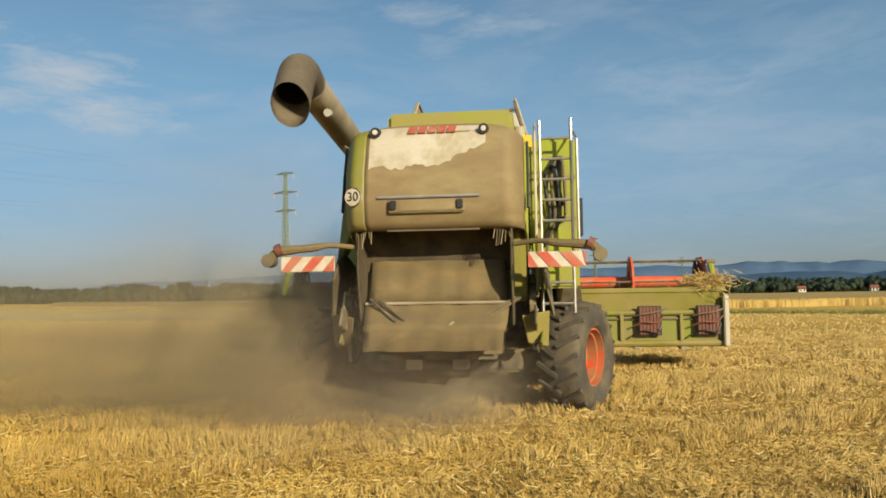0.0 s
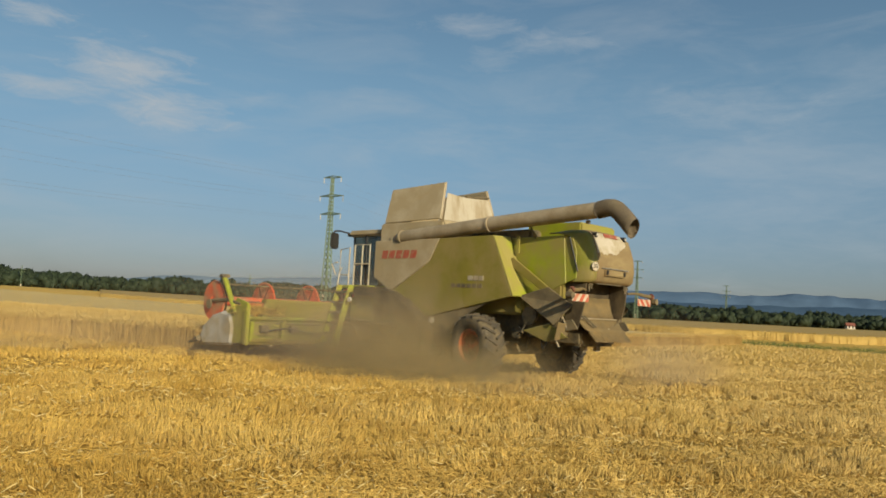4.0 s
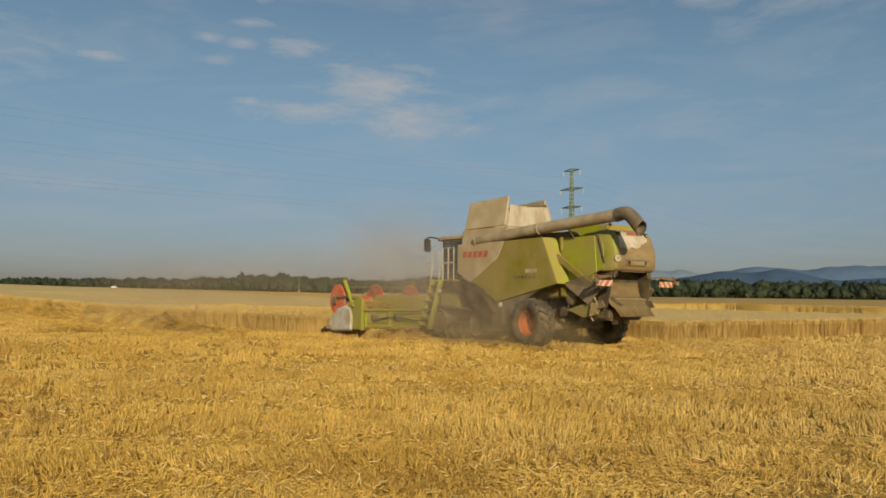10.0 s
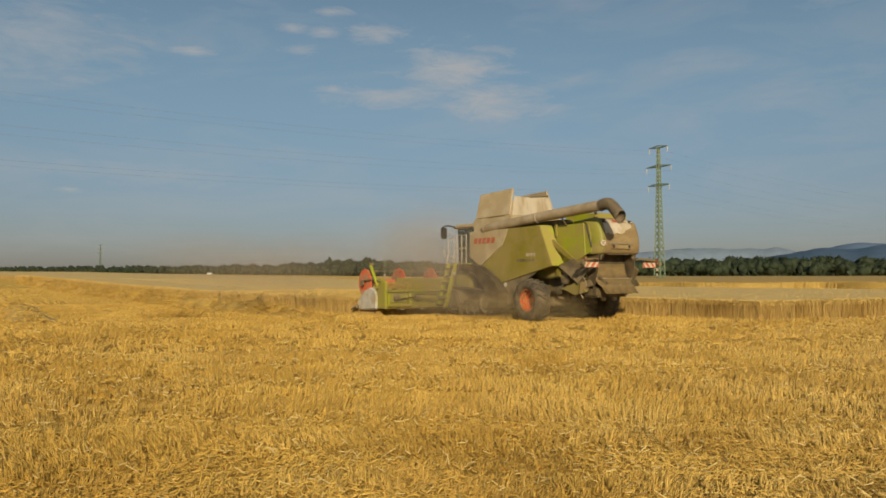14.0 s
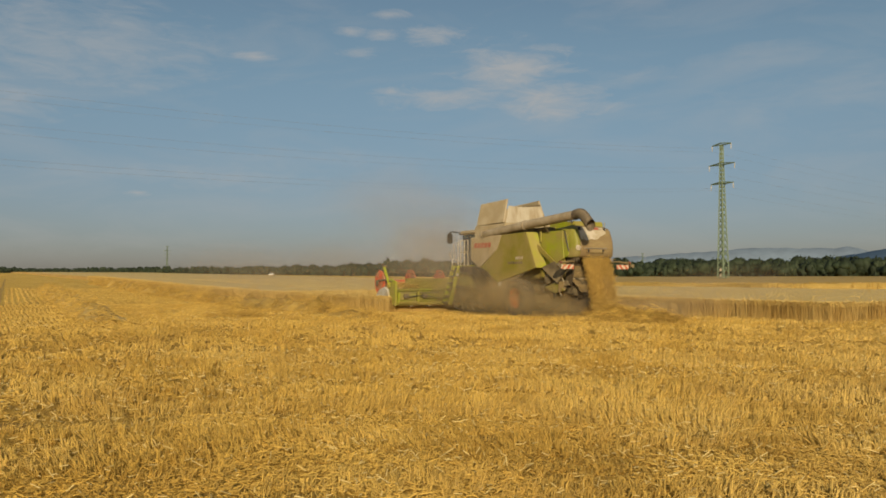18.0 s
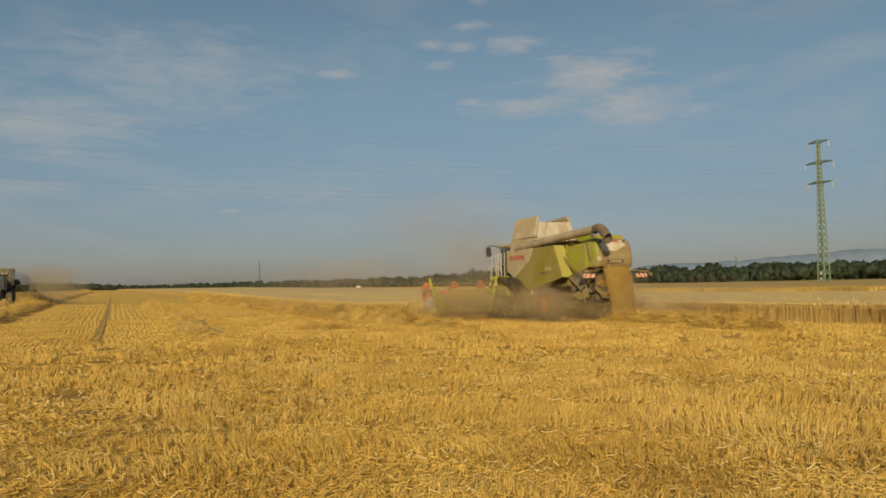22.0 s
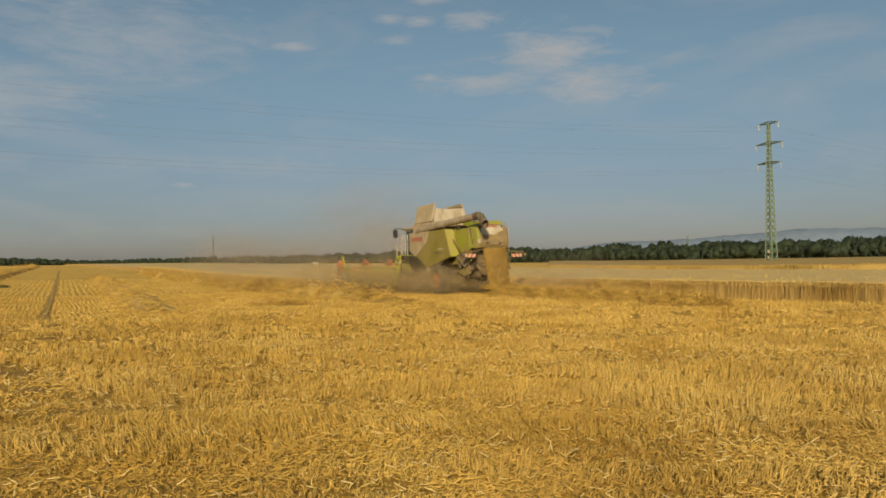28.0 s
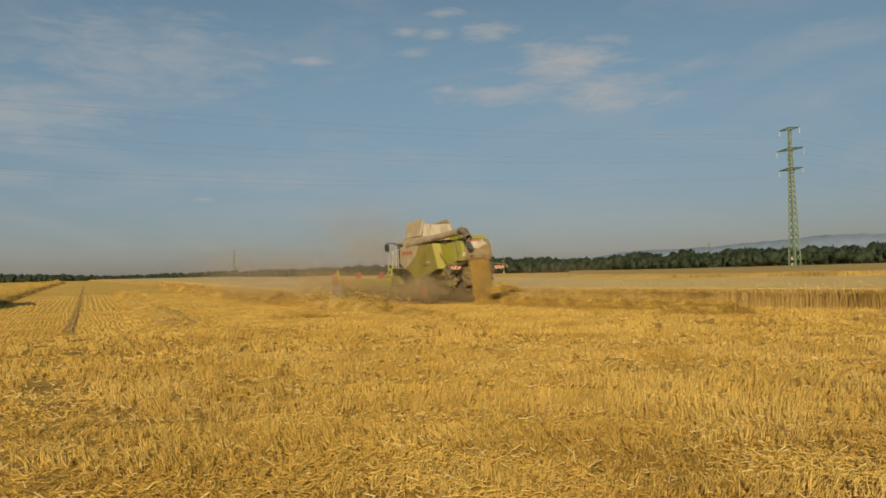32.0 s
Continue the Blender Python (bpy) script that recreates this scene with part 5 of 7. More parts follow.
def build_cab(p):
    cab = part("cab_frame", box(-0.92, 0.92, 4.2, 4.35, 1.9, 3.4, 0.03), "dark", p, "dark cab frame")
    part("cab_roof", box(-1.0, 1.0, 4.05, 5.75, 3.42, 3.60, 0.06), "cream", p, "cream cab roof")
    part("cab_floor", box(-0.95, 0.95, 4.2, 5.5, 1.85, 2.05, 0.04), "olive", p)
    for x, y0, y1 in ((-0.92, 4.95, 5.0), (0.92, 4.95, 5.0), (-0.85, 5.5, 5.62), (0.85, 5.5, 5.62)):
        part("cab_post", tube([(x, y0, 2.0), (x, y1, 3.45)], 0.04, 8), "black", cab)
    for x in (-0.93, 0.93):
        part("side_glass", box(x - 0.006, x + 0.006, 4.36, 5.48, 2.1, 3.40, 0), "glass", cab)
    part("windscreen", plate([(-0.85, 5.5, 2.05), (0.85, 5.5, 2.05), (0.85, 5.64, 3.42), (-0.85, 5.64, 3.42)], 0.01, 0), "glass", cab)
    part("operator_seat", box(-0.25, 0.25, 4.5, 4.95, 2.05, 2.95, 0.08), "black", cab)
    part("lamp_visor", box(-0.95, 0.95, 5.70, 5.86, 3.44, 3.54, 0.02), "dark", cab)
    for sg in (-1, 1):
        part("mirror_arm", tube(curve_pts([(sg * 0.95, 5.66, 3.50), (sg * 1.25, 5.78, 3.56), (sg * 1.52, 5.72, 3.52), (sg * 1.54, 5.70, 3.40)], 3), 0.025, 8), "black", cab)
        part("mirror", box(sg * 1.54 - 0.14, sg * 1.54 + 0.14, 5.62, 5.72, 3.02, 3.48, 0.04), "black", cab, "black rear-view mirror")
    plat = part("platform", box(-1.55, -0.95, 4.05, 5.45, 1.94, 2.02, 0.015), "lime", p, "green access platform")
    rail = [[(-1.50, 4.15, 2.0), (-1.50, 4.15, 3.12), (-1.50, 4.78, 3.12), (-1.50, 4.78, 2.0)], [(-1.50, 4.46, 2.0), (-1.50, 4.46, 3.12)], [(-1.50, 5.0, 2.0), (-1.50, 5.0, 3.05), (-1.50, 5.4, 3.0), (-1.50, 5.4, 2.3), (-1.50, 5.0, 2.3)], [(-1.5, 4.15, 2.6), (-1.5, 4.78, 2.6)], [(-1.52, 5.55, 2.3), (-1.52, 5.75, 2.6), (-1.52, 5.5, 2.65)]]
    for r in rail:
        part("railing", tube(r, 0.022, 8), "white", plat, "white tube railing")
    for y in (4.76, 5.26):
        part("step_stringer", plate([(-1.50, y, 2.02), (-1.68, y, 2.02), (-2.18, y, 0.32), (-1.98, y, 0.32)], 0.05), "lime", plat)
    for k in range(6):
        z = 0.42 + k * 0.28
        x = -2.06 + (z - 0.32) * 0.30
        part("step", box(x - 0.14, x + 0.12, 4.78, 5.26, z - 0.03, z + 0.03, 0.006), "dark", plat)
    part("step_rail", tube([(-1.72, 5.28, 1.5), (-1.60, 5.28, 2.35), (-1.52, 5.28, 2.5)], 0.02, 6), "white", plat)
    part("beacon", tube([(-0.6, 4.4, 3.6), (-0.6, 4.4, 3.78)], 0.07, 12), "rim", cab)


def build_tracks(p):
    """Rubber track units with drive wheel, rollers, lugs and a dark arch over each."""
    for sg in (-1, 1):
        loop = []
        for cy, cz, r, a0, a1 in ((4.62, 0.62, 0.50, -60, 95), (2.55, 0.55, 0.44, 100, 262)):
            for k in range(13):
                a = radians(a0 + (a1 - a0) * k / 12)
                loop.append((cy + r * math.cos(a), cz + r * math.sin(a)))
        loop += [(2.9, 0.06), (3.6, 0.05), (4.3, 0.06)]
        loop = [(y, max(z, 0.05)) for y, z in loop]
        bm = bmesh.new()
        rings = [[], [], [], []]
        c = (sum(q[0] for q in loop) / len(loop), sum(q[1] for q in loop) / len(loop))
        for y, z in loop:
            d = Vector((y - c[0], z - c[1])).normalized() * 0.05
            for i, (xx, off) in enumerate(((1.18, 0), (1.78, 0), (1.78, 1), (1.18, 1))):
                rings[i].append(bm.verts.new((sg * xx, y - d.x * off, z - d.y * off)))
        n = len(loop)
        for i in range(4):
            for k in range(n):
                bm.faces.new((rings[i][k], rings[i][(k + 1) % n], rings[(i + 1) % 4][(k + 1) % n], rings[(i + 1) % 4][k]))
        bmesh.ops.recalc_face_normals(bm, faces=bm.faces)
        belt = part("track_belt", bm, "rubber", p, "black rubber track belt")
        # lugs round the belt
        tot = []
        for (a, b) in zip(loop, loop[1:] + loop[:1]):
            ln = math.hypot(b[0] - a[0], b[1] - a[1])
            for k in range(max(1, int(ln / 0.16))):
                t = k / max(1, int(ln / 0.16))
                tot.append((a[0] + (b[0] - a[0]) * t, a[1] + (b[1] - a[1]) * t))
        for y, z in tot:
            d = Vector((y - c[0], z - c[1])).normalized()
            if z < 0.2:
                continue
            lg = part("track_lug", box(-0.29, 0.29, -0.02, 0.02, -0.005, 0.035, 0.008), "rubber", belt)
            lg.matrix_basis = Matrix.Translation((sg * 1.48, y, z)) @ Matrix.Rotation(math.atan2(d.y, d.x) - math.pi / 2, 4, "X")
        for y, z, r in ((4.62, 0.62, 0.42), (2.55, 0.55, 0.36), (3.2, 0.30, 0.20), (3.62, 0.30, 0.20), (4.05, 0.30, 0.20)):
            w = part("track_wheel", lathe_x([(0.30, 0.02), (0.30, r * 0.55), (0.22, r * 0.7), (0.30, r * 0.86), (0.30, r), (-0.28, r), (-0.28, 0.02)], 26), "dark", p, "dusty track wheel", smooth=False)
            w.matrix_basis = Matrix.Translation((sg * 1.48, y, z)) @ Matrix.Rotation(0 if sg > 0 else math.pi, 4, "Z")
        part("track_beam", box(sg * 1.5 - 0.06, sg * 1.5 + 0.28, 2.6, 4.6, 0.42, 0.62, 0.04), "frame", p)
        # guard: a flat outer cheek that drops behind the track, and the top plate above it
        top = [(4.35, 1.98), (3.62, 1.98), (3.05, 1.90), (2.45, 1.62), (1.98, 1.32), (1.70, 0.98), (1.74, 0.40)]
        low = [(4.35, 1.76), (3.70, 1.73), (3.20, 1.58), (2.78, 1.28), (2.48, 0.98), (2.28, 0.66), (2.24, 0.34)]
        bm = bmesh.new()
        rows = [[bm.verts.new((sg * x, y, z)) for y, z in q] for x, q in ((1.12, top), (1.80, top), (1.82, low))]
        for a, b in zip(rows, rows[1:]):
            for k in range(len(top) - 1):
                bm.faces.new((a[k], a[k + 1], b[k + 1], b[k]))
        bmesh.ops.solidify(bm, geom=list(bm.faces), thickness=0.025)
        bmesh.ops.recalc_face_normals(bm, faces=bm.faces)
        part("track_guard", bm, "dark", p, "dusty dark track guard sloping to the rear")
        part("guard_lamp", tube([(sg * 1.80, 4.5, 1.62), (sg * 1.84, 4.5, 1.62)], 0.07, 12), "lamp", p)
        part("green_side_box", box(sg * 1.38 - 0.22, sg * 1.38 + 0.22, 3.75, 4.75, 1.02, 1.70, 0.04), "limedust", p)
        part("track_guard_rear", side([(2.6, 1.75), (2.0, 1.30), (1.75, 0.75), (2.2, 0.6), (2.5, 1.0)], sg * 1.5, 0.04), "dark", p)
        part("inner_wall", side([(5.2, 1.9), (2.3, 1.75), (2.2, 0.9), (5.3, 0.9)], sg * 1.08, 0.03), "olive", p)


def build_wheel(p, sg):
    """Steered rear wheel: lugged tyre, orange rim with dished centre."""
    w = new("rear_wheel")
    w.parent = p
    w["label"] = "rear wheel with an orange rim"
    R, hw = 0.72, 0.29
    part("tyre", lathe_x([(-hw * 0.75, 0.37), (-hw, 0.44), (-hw, 0.60), (-hw * 0.85, R - 0.035), (-hw * 0.4, R - 0.02), (hw * 0.4, R - 0.02), (hw * 0.85, R - 0.035), (hw, 0.60), (hw, 0.44), (hw * 0.75, 0.37), (-hw * 0.75, 0.37)], 48), "rubber", w, "worn black ribbed tyre", smooth=True)
    for k in range(36):
        s2 = 1 if k % 2 else -1
        a = k * math.tau / 36
        lug = part("tread_lug", box(-0.165, 0.165, -0.028, 0.028, -0.03, 0.032, 0.008), "rubber", w)
        lug.matrix_basis = Matrix.Rotation(a, 4, "X") @ Matrix.Translation((s2 * 0.135, 0, R - 0.025)) @ Matrix.Rotation(s2 * radians(32), 4, "Z") @ Matrix.Rotation(s2 * radians(7), 4, "Y")
    rim = part("rim", lathe_x([(sg * 0.20, 0.375), (sg * 0.23, 0.385), (sg * 0.235, 0.36), (sg * 0.15, 0.352), (sg * 0.15, 0.315), (sg * 0.02, 0.305), (sg * 0.01, 0.265), (-sg * 0.08, 0.255), (-sg * 0.09, 0.21), (-sg * 0.05, 0.15), (sg * 0.02, 0.13), (sg * 0.02, 0.0)], 40), "rim", w, "orange painted steel rim with deep dished rings")
    part("rim_back", lathe_x([(-sg * 0.20, 0.375), (-sg * 0.18, 0.33), (-sg * 0.14, 0.30), (-sg * 0.13, 0.0)], 32), "dark", w)
    for k in range(8):
        b = part("wheel_bolt", tube([(-sg * 0.09, 0, 0), (-sg * 0.04, 0, 0)], 0.02, 6), "frame", rim)
        b.location = (0, 0.19 * math.cos(k * math.tau / 8), 0.19 * math.sin(k * math.tau / 8))
    return w


def build_header(p):
    """Cutting header with trough, dividers and the orange reel; its own space equals the machine's."""
    W = 4.59
    h = part("header", plate([(-W, 5.36, 0.34), (W, 5.36, 0.34), (W, 5.36, 0.98), (-W, 5.36, 0.98)], 0.06), "headerlime", p, "wide lime green cutting header")
    part("upper_wall", plate([(-W + 0.35, 5.40, 0.96), (W, 5.40, 0.96), (W, 5.34, 1.36), (-W + 0.55, 5.34, 1.36)], 0.05), "olive", h, "dusty upper back wall of the header")
    part("top_beam", box(-W + 0.55, W, 5.26, 5.50, 1.34, 1.46, 0.03), "olive", h)
    part("lower_tube", tube([(-W, 5.30, 0.36), (W, 5.30, 0.36)], 0.07, 10), "olive", h)
    part("mid_tube", tube([(-W, 5.28, 0.96), (W, 5.28, 0.96)], 0.055, 10), "headerlime", h)
    part("upper_tube", tube([(-W, 5.28, 0.84), (W, 5.28, 0.84)], 0.022, 8), "dark", h)
    for x in (-4.1, -3.2, -1.9, 1.9):
        part("hose_bracket", box(x - 0.12, x + 0.12, 5.12, 5.26, 0.62, 0.80, 0.02), "dark", h)
    part("hydraulic_hose", tube(curve_pts([(-4.2, 5.18, 0.62), (-3.4, 5.14, 0.72), (-2.4, 5.14, 0.60), (-1.4, 5.16, 0.74)], 6), 0.022, 6), "black", h)
    for x in (-4.45, -3.52):
        part("box_side", box(x - 0.05, x + 0.05, 5.16, 5.34, 0.38, 0.88, 0.015), "lime", h)
    part("box_base", box(-4.45, -3.52, 5.14, 5.34, 0.38, 0.47, 0.015), "olive", h)
    part("box_panel", box(-4.38, -3.6, 5.24, 5.30, 0.54, 0.84, 0.015), "limedust", h)
    part("coupling", tube([(-1.75, 5.15, 0.62), (-1.45, 5.15, 0.62)], 0.09, 12), "alu", h)
    part("trough", plate([(-W, 5.38, 0.36), (-W, 7.0, 0.24), (W, 7.0, 0.24), (W, 5.38, 0.36)], 0.04), "frame", h)
    part("knife_bar", box(-W, W, 6.98, 7.12, 0.20, 0.27, 0.01), "frame", h)
    part("intake_auger", tube([(-W + 0.2, 5.9, 0.66), (W - 0.2, 5.9, 0.66)], 0.24, 16), "frame", h)
    fl = bmesh.new()
    for k in range(160):
        x = -W + 0.3 + (2 * W - 0.6) * k / 159
        a = (k * 0.35) * (1 if x < 0 else -1)
        c = Vector((x, 5.9, 0.66))
        d = Vector((0, math.cos(a), math.sin(a)))
        add_tube(fl, [c + d * 0.22, c + d * 0.34], 0.025, 4)
    part("auger_flight", fl, "frame", h)
    for x in (-3.45, -2.1, 1.5, 2.6, 3.75):
        part("back_rib", box(x - 0.035, x + 0.035, 5.22, 5.32, 0.40, 0.94, 0.01), "olive", h)
    for x0, x1 in ((2.90, 3.36), (4.02, 4.48)):
        g = part("rear_grille", box(x0, x1, 5.17, 5.23, 0.52, 1.10, 0.01), "black", h, "red-brown slatted grille")
        for k in range(6):
            a = x0 + 0.03 + (x1 - x0 - 0.06) * k / 6
            part("slat", box(a, a + 0.06, 5.14, 5.17, 0.54, 1.08, 0.008), "rust", g)
    for x0, x1 in ((2.90, 3.36), (4.02, 4.48)):
        for k in range(3):
            part("hydraulic_hose", tube(curve_pts([(x0 - 0.12 + 0.03 * k, 5.18, 0.50 + 0.2 * k), (x0 + 0.10, 5.10, 0.62 + 0.16 * k), (x1 - 0.1, 5.11, 0.58 + 0.2 * k), (x1 + 0.05 * k, 5.18, 0.75 + 0.15 * k)], 4), 0.018, 6), ("black", "rust", "dark")[k], h)
    for x in (1.9, 2.9, 3.8, -1.9, -2.9, -3.8):
        part("skid_shoe", box(x - 0.09, x + 0.09, 5.28, 5.7, 0.24, 0.33, 0.03), "cream", h)
    for sg in (-1, 1):
        x = sg * W
        part("end_wall", side([(5.25, 0.32), (5.22, 1.34), (5.75, 1.46), (6.25, 1.02), (7.1, 0.62), (7.15, 0.24)], x, 0.05), "lime", h)
        part("crop_divider", side([(5.85, 0.26), (5.80, 0.72), (5.95, 1.02), (6.35, 1.10), (6.85, 0.98), (7.28, 0.70), (7.42, 0.42), (7.25, 0.18)], x + sg * 0.06, 0.16, 0.06), "grey", h, "light grey plastic crop divider")
        part("divider_point", tube([(x + sg * 0.1, 7.35, 0.34), (x + sg * 0.1, 7.85, 0.20)], [0.08, 0.03], 8), "dark", h)
        part("reel_arm", tube([(x - sg * 0.02, 5.55, 1.30), (x - sg * 0.02, 6.2, 1.40), (x - sg * 0.02, 7.0, 1.36)], 0.04, 8), "dark", h)
        part("reel_post", tube([(x, 5.75, 1.05), (x, 6.42, 1.98)], 0.065, 8), "lime", h, "green reel support post")
        part("post_cap", box(x - 0.11, x + 0.11, 6.32, 6.52, 1.96, 2.05, 0.02), "dark", h)
        part("reel_drive_guard", tube([(x + sg * 0.05, 7.0, 1.26), (x + sg * 0.09, 7.0, 1.26)], 0.13, 14), "dark", h)
        part("rear_step", box(x - 0.05, x + 0.05, 5.14, 5.3, 0.3, 1.3, 0.02), "white" if sg > 0 else "lime", h)
    part("centre_frame", box(-0.75, 0.75, 5.1, 5.36, 0.5, 1.75, 0.04), "olive", h)
    # straw caught on the right end
    rnd = np.random.default_rng(3)
    c = rnd.normal(0, 1, (420, 3)) * (0.24, 0.14, 0.09) + (4.30, 5.42, 1.55)
    part("caught_straw", mesh_np("caught_straw", *straws(c, 0.24 * rnd.uniform(0.4, 1.4, 420), np.full(420, 0.006), rnd, 0.5)), "straw", h, "tangle of straw caught on the header")
    c = rnd.normal(0, 1, (200, 3)) * (0.35, 0.12, 0.05) + (-3.95, 5.42, 1.16)
    part("caught_straw", mesh_np("caught_straw", *straws(c, 0.35 * rnd.uniform(0.4, 1.4, 200), np.full(200, 0.007), rnd, 0.5)), "straw", h)
    rl = new("reel")
    rl.parent = h
    rl["label"] = "orange pickup reel with tined bars"
    rl.location = (0, 7.0, 1.28)
    for x in (-4.44, -3.0, -1.5, 0.0, 1.5, 3.0, 4.44):
        bm = bmesh.new()
        for k in range(24):
            a, b = k * math.tau / 24, (k + 1) * math.tau / 24
            add_tube(bm, [(x, 0.50 * math.cos(a), 0.50 * math.sin(a)), (x, 0.50 * math.cos(b), 0.50 * math.sin(b))], 0.025, 5, cap=False)
        for k in range(6):
            a = k * math.tau / 6
            add_tube(bm, [(x, 0, 0), (x, 0.52 * math.cos(a), 0.52 * math.sin(a))], [0.05, 0.03], 5)
        part("reel_spider", bm, "rust", rl, "red-brown reel spider")
    for x in (-3.0, -1.5, 0.0, 1.5, 3.0):
        part("reel_disc", lathe_x([(x - 0.02, 0.16), (x + 0.02, 0.16), (x + 0.02, 0.57), (x - 0.02, 0.57), (x - 0.02, 0.16)], 28), "reel", rl)
    for sg in (-1, 1):
        part("reel_end_disc", lathe_x([(sg * 4.50, 0.12), (sg * 4.54, 0.14), (sg * 4.54, 0.52), (sg * 4.51, 0.54), (sg * 4.50, 0.12)], 36), "reel", rl, "orange reel end shield")
    part("reel_shaft", tube([(-4.52, 0, 0), (4.52, 0, 0)], 0.13, 14), "reel", rl)
    for k in range(6):
        a = k * math.tau / 6
        y, z = 0.52 * math.cos(a), 0.52 * math.sin(a)
        bm = add_tube(bmesh.new(), [(-4.5, y, z), (4.5, y, z)], 0.022, 6)
        part("reel_bar", bm, "frame", rl)
        first = None
        for j in range(44):
            if first is None:
                first = tn = part("tine", tube([(0, y, z), (0, y * 1.12, z * 1.12 - 0.10)], 0.008, 3), "frame", rl)
            else:
                tn = part("tine", first.data, "frame", rl)
            tn.location.x = -4.3 + j * 0.2
    part("feeder_house", plate([(-0.7, 4.2, 1.15), (-0.7, 5.2, 0.6), (-0.7, 5.2, 1.35), (-0.7, 4.2, 1.95)], 1.4), "olive", p)
    return h, rl


build_body(combine)
build_hood(combine)
build_rear(combine)
build_tank(combine)
build_tube(combine)
build_cab(combine)
build_tracks(combine)
WHEELS = [(build_wheel(combine, -1), -1), (build_wheel(combine, 1), 1)]
HEADER, REEL = build_header(combine)

# ---- pylons and wires ----
def build_pylon(name, x, y, h, heading, label, arms=(1.0, 0.855, 0.715), reach=(0.085, 0.115, 0.10), near=False):
    """Tapered four-legged lattice mast with three cross-arms."""
    p = root(name, label, "pylon", "power line pylons")
    p.matrix_world = pose(x, y, float(ground_z(x, y)), 0, 0, heading)
    hw = lambda t: h * (0.021 * (1 - t) ** 1.1 + 0.0075)
    t = 0.0
    levels = [0.0]
    while levels[-1] < 0.97:
        levels.append(levels[-1] + max(0.030, 2.0 * hw(levels[-1]) / h * 1.1))
    levels[-1] = 1.0
    rt = h * 0.0034
    for sx in (-1, 1):
        for sy in (-1, 1):
            part("leg", tube([(sx * hw(t), sy * hw(t), t * h) for t in levels], rt * 1.25, 4), "steel", p)
    for a, b in zip(levels, levels[1:]):
        bm = bmesh.new()
        for q in range(4):
            c = [(-1, -1), (1, -1), (1, 1), (-1, 1)]
            for p0, p1 in ((c[q], c[(q + 1) % 4]), (c[(q + 1) % 4], c[q])):
                ends = [(p0[0] * hw(a), p0[1] * hw(a), a * h), (p1[0] * hw(b), p1[1] * hw(b), b * h)]
                if near:
                    part("brace", tube(ends, rt * 0.8, 3), "steel", p)
                else:
                    add_tube(bm, ends, rt * 0.8, 3)
        if near:
            bm.free()
        else:
            part("bracing", bm, "steel", p)
    for t, rr in zip(arms, reach):
        bm = bmesh.new()
        w = rr * h
        for sy in (-1, 1):
            add_tube(bm, [(-w, 0, t * h), (-hw(t), sy * hw(t), t * h - h * 0.004), (hw(t), sy * hw(t), t * h - h * 0.004), (w, 0, t * h)], rt, 4)
            add_tube(bm, [(-w, 0, t * h), (0, sy * hw(t), t * h + h * 0.012), (w, 0, t * h)], rt * 0.8, 4)
        for k in range(-4, 5):
            add_tube(bm, [(k / 5 * w, -hw(t) * (1 - abs(k) / 5), t * h), (k / 5 * w, hw(t) * (1 - abs(k) / 5), t * h)], rt * 0.7, 3)
        arm = part("cross_arm", bm, "steel", p)
        for sx in (-1, 1):
            part("insulator", tube([(sx * w * 0.97, 0, t * h), (sx * w * 0.97, 0, t * h - h * 0.042)], rt * 0.9, 5), "grey", arm)
    for z, w in ((0.085, 0.30), (0.045, 0.22)):
        part("notice_plate", box(-w, w, -hw(z) - 0.10, -hw(z) - 0.06, z * h - 0.35, z * h + 0.35, 0.01), "board", p, "small white notice plate")
    return p


LINE = [(221.0, 705.0), (90.0, 451.0), (-40.5, 197.0), (-170.0, -57.0)]  # one straight power line, even spans
LINE_TURN = math.degrees(math.atan2(254, 130)) - 90
H_PY = 34.0
for x, y in LINE:
    build_pylon("pylon", x, y, H_PY, LINE_TURN, "tall green lattice power pylon with three cross-arms standing in the field", near=0 < y < 500)
for az, d, hh in ((51.6, 930, 33), (31.8, 484, 11.5), (17.1, 1100, 33)):
    build_pylon("pylon", -math.sin(radians(az)) * d, math.cos(radians(az)) * d, hh, 40, "distant grey-green lattice power pylon before the woods")
side_v = Vector((math.cos(radians(LINE_TURN)), math.sin(radians(LINE_TURN)), 0))
for a, b in zip(LINE, LINE[1:]):
    for t, rr in zip((1.0, 0.855, 0.715), (0.085, 0.115, 0.10)):
        for sx in (-1, 1):
            off = side_v * (sx * rr * H_PY * 0.97)
            pts = []
            for k in range(25):
                u = k / 24
                x, y = a[0] + (b[0] - a[0]) * u, a[1] + (b[1] - a[1]) * u
                za, zb = float(ground_z(*a)), float(ground_z(*b))
                pts.append((x + off.x, y + off.y, za + (zb - za) * u + H_PY * (t - 0.042) - 6.0 * 4 * u * (1 - u)))
            tagged(part("power_cable", tube(pts, 0.011, 4), "wire"), "thin sagging overhead power cable", "cable", "overhead power cables")

# ---- far woods, hills, farm ----
WOOD_AZ = [-62, -30, -20, -10, 4, 8, 15, 20, 26, 30, 34, 38, 41, 48, 55, 60, 66, 70, 100]
WOOD_EL = [1.15, 1.1, 1.2, 1.3, 1.5, 1.45, 1.5, 1.45, 1.25, 1.3, 1.5, 1.15, 1.0, 0.88, 0.74, 0.7, 0.95, 0.9, 0.9]


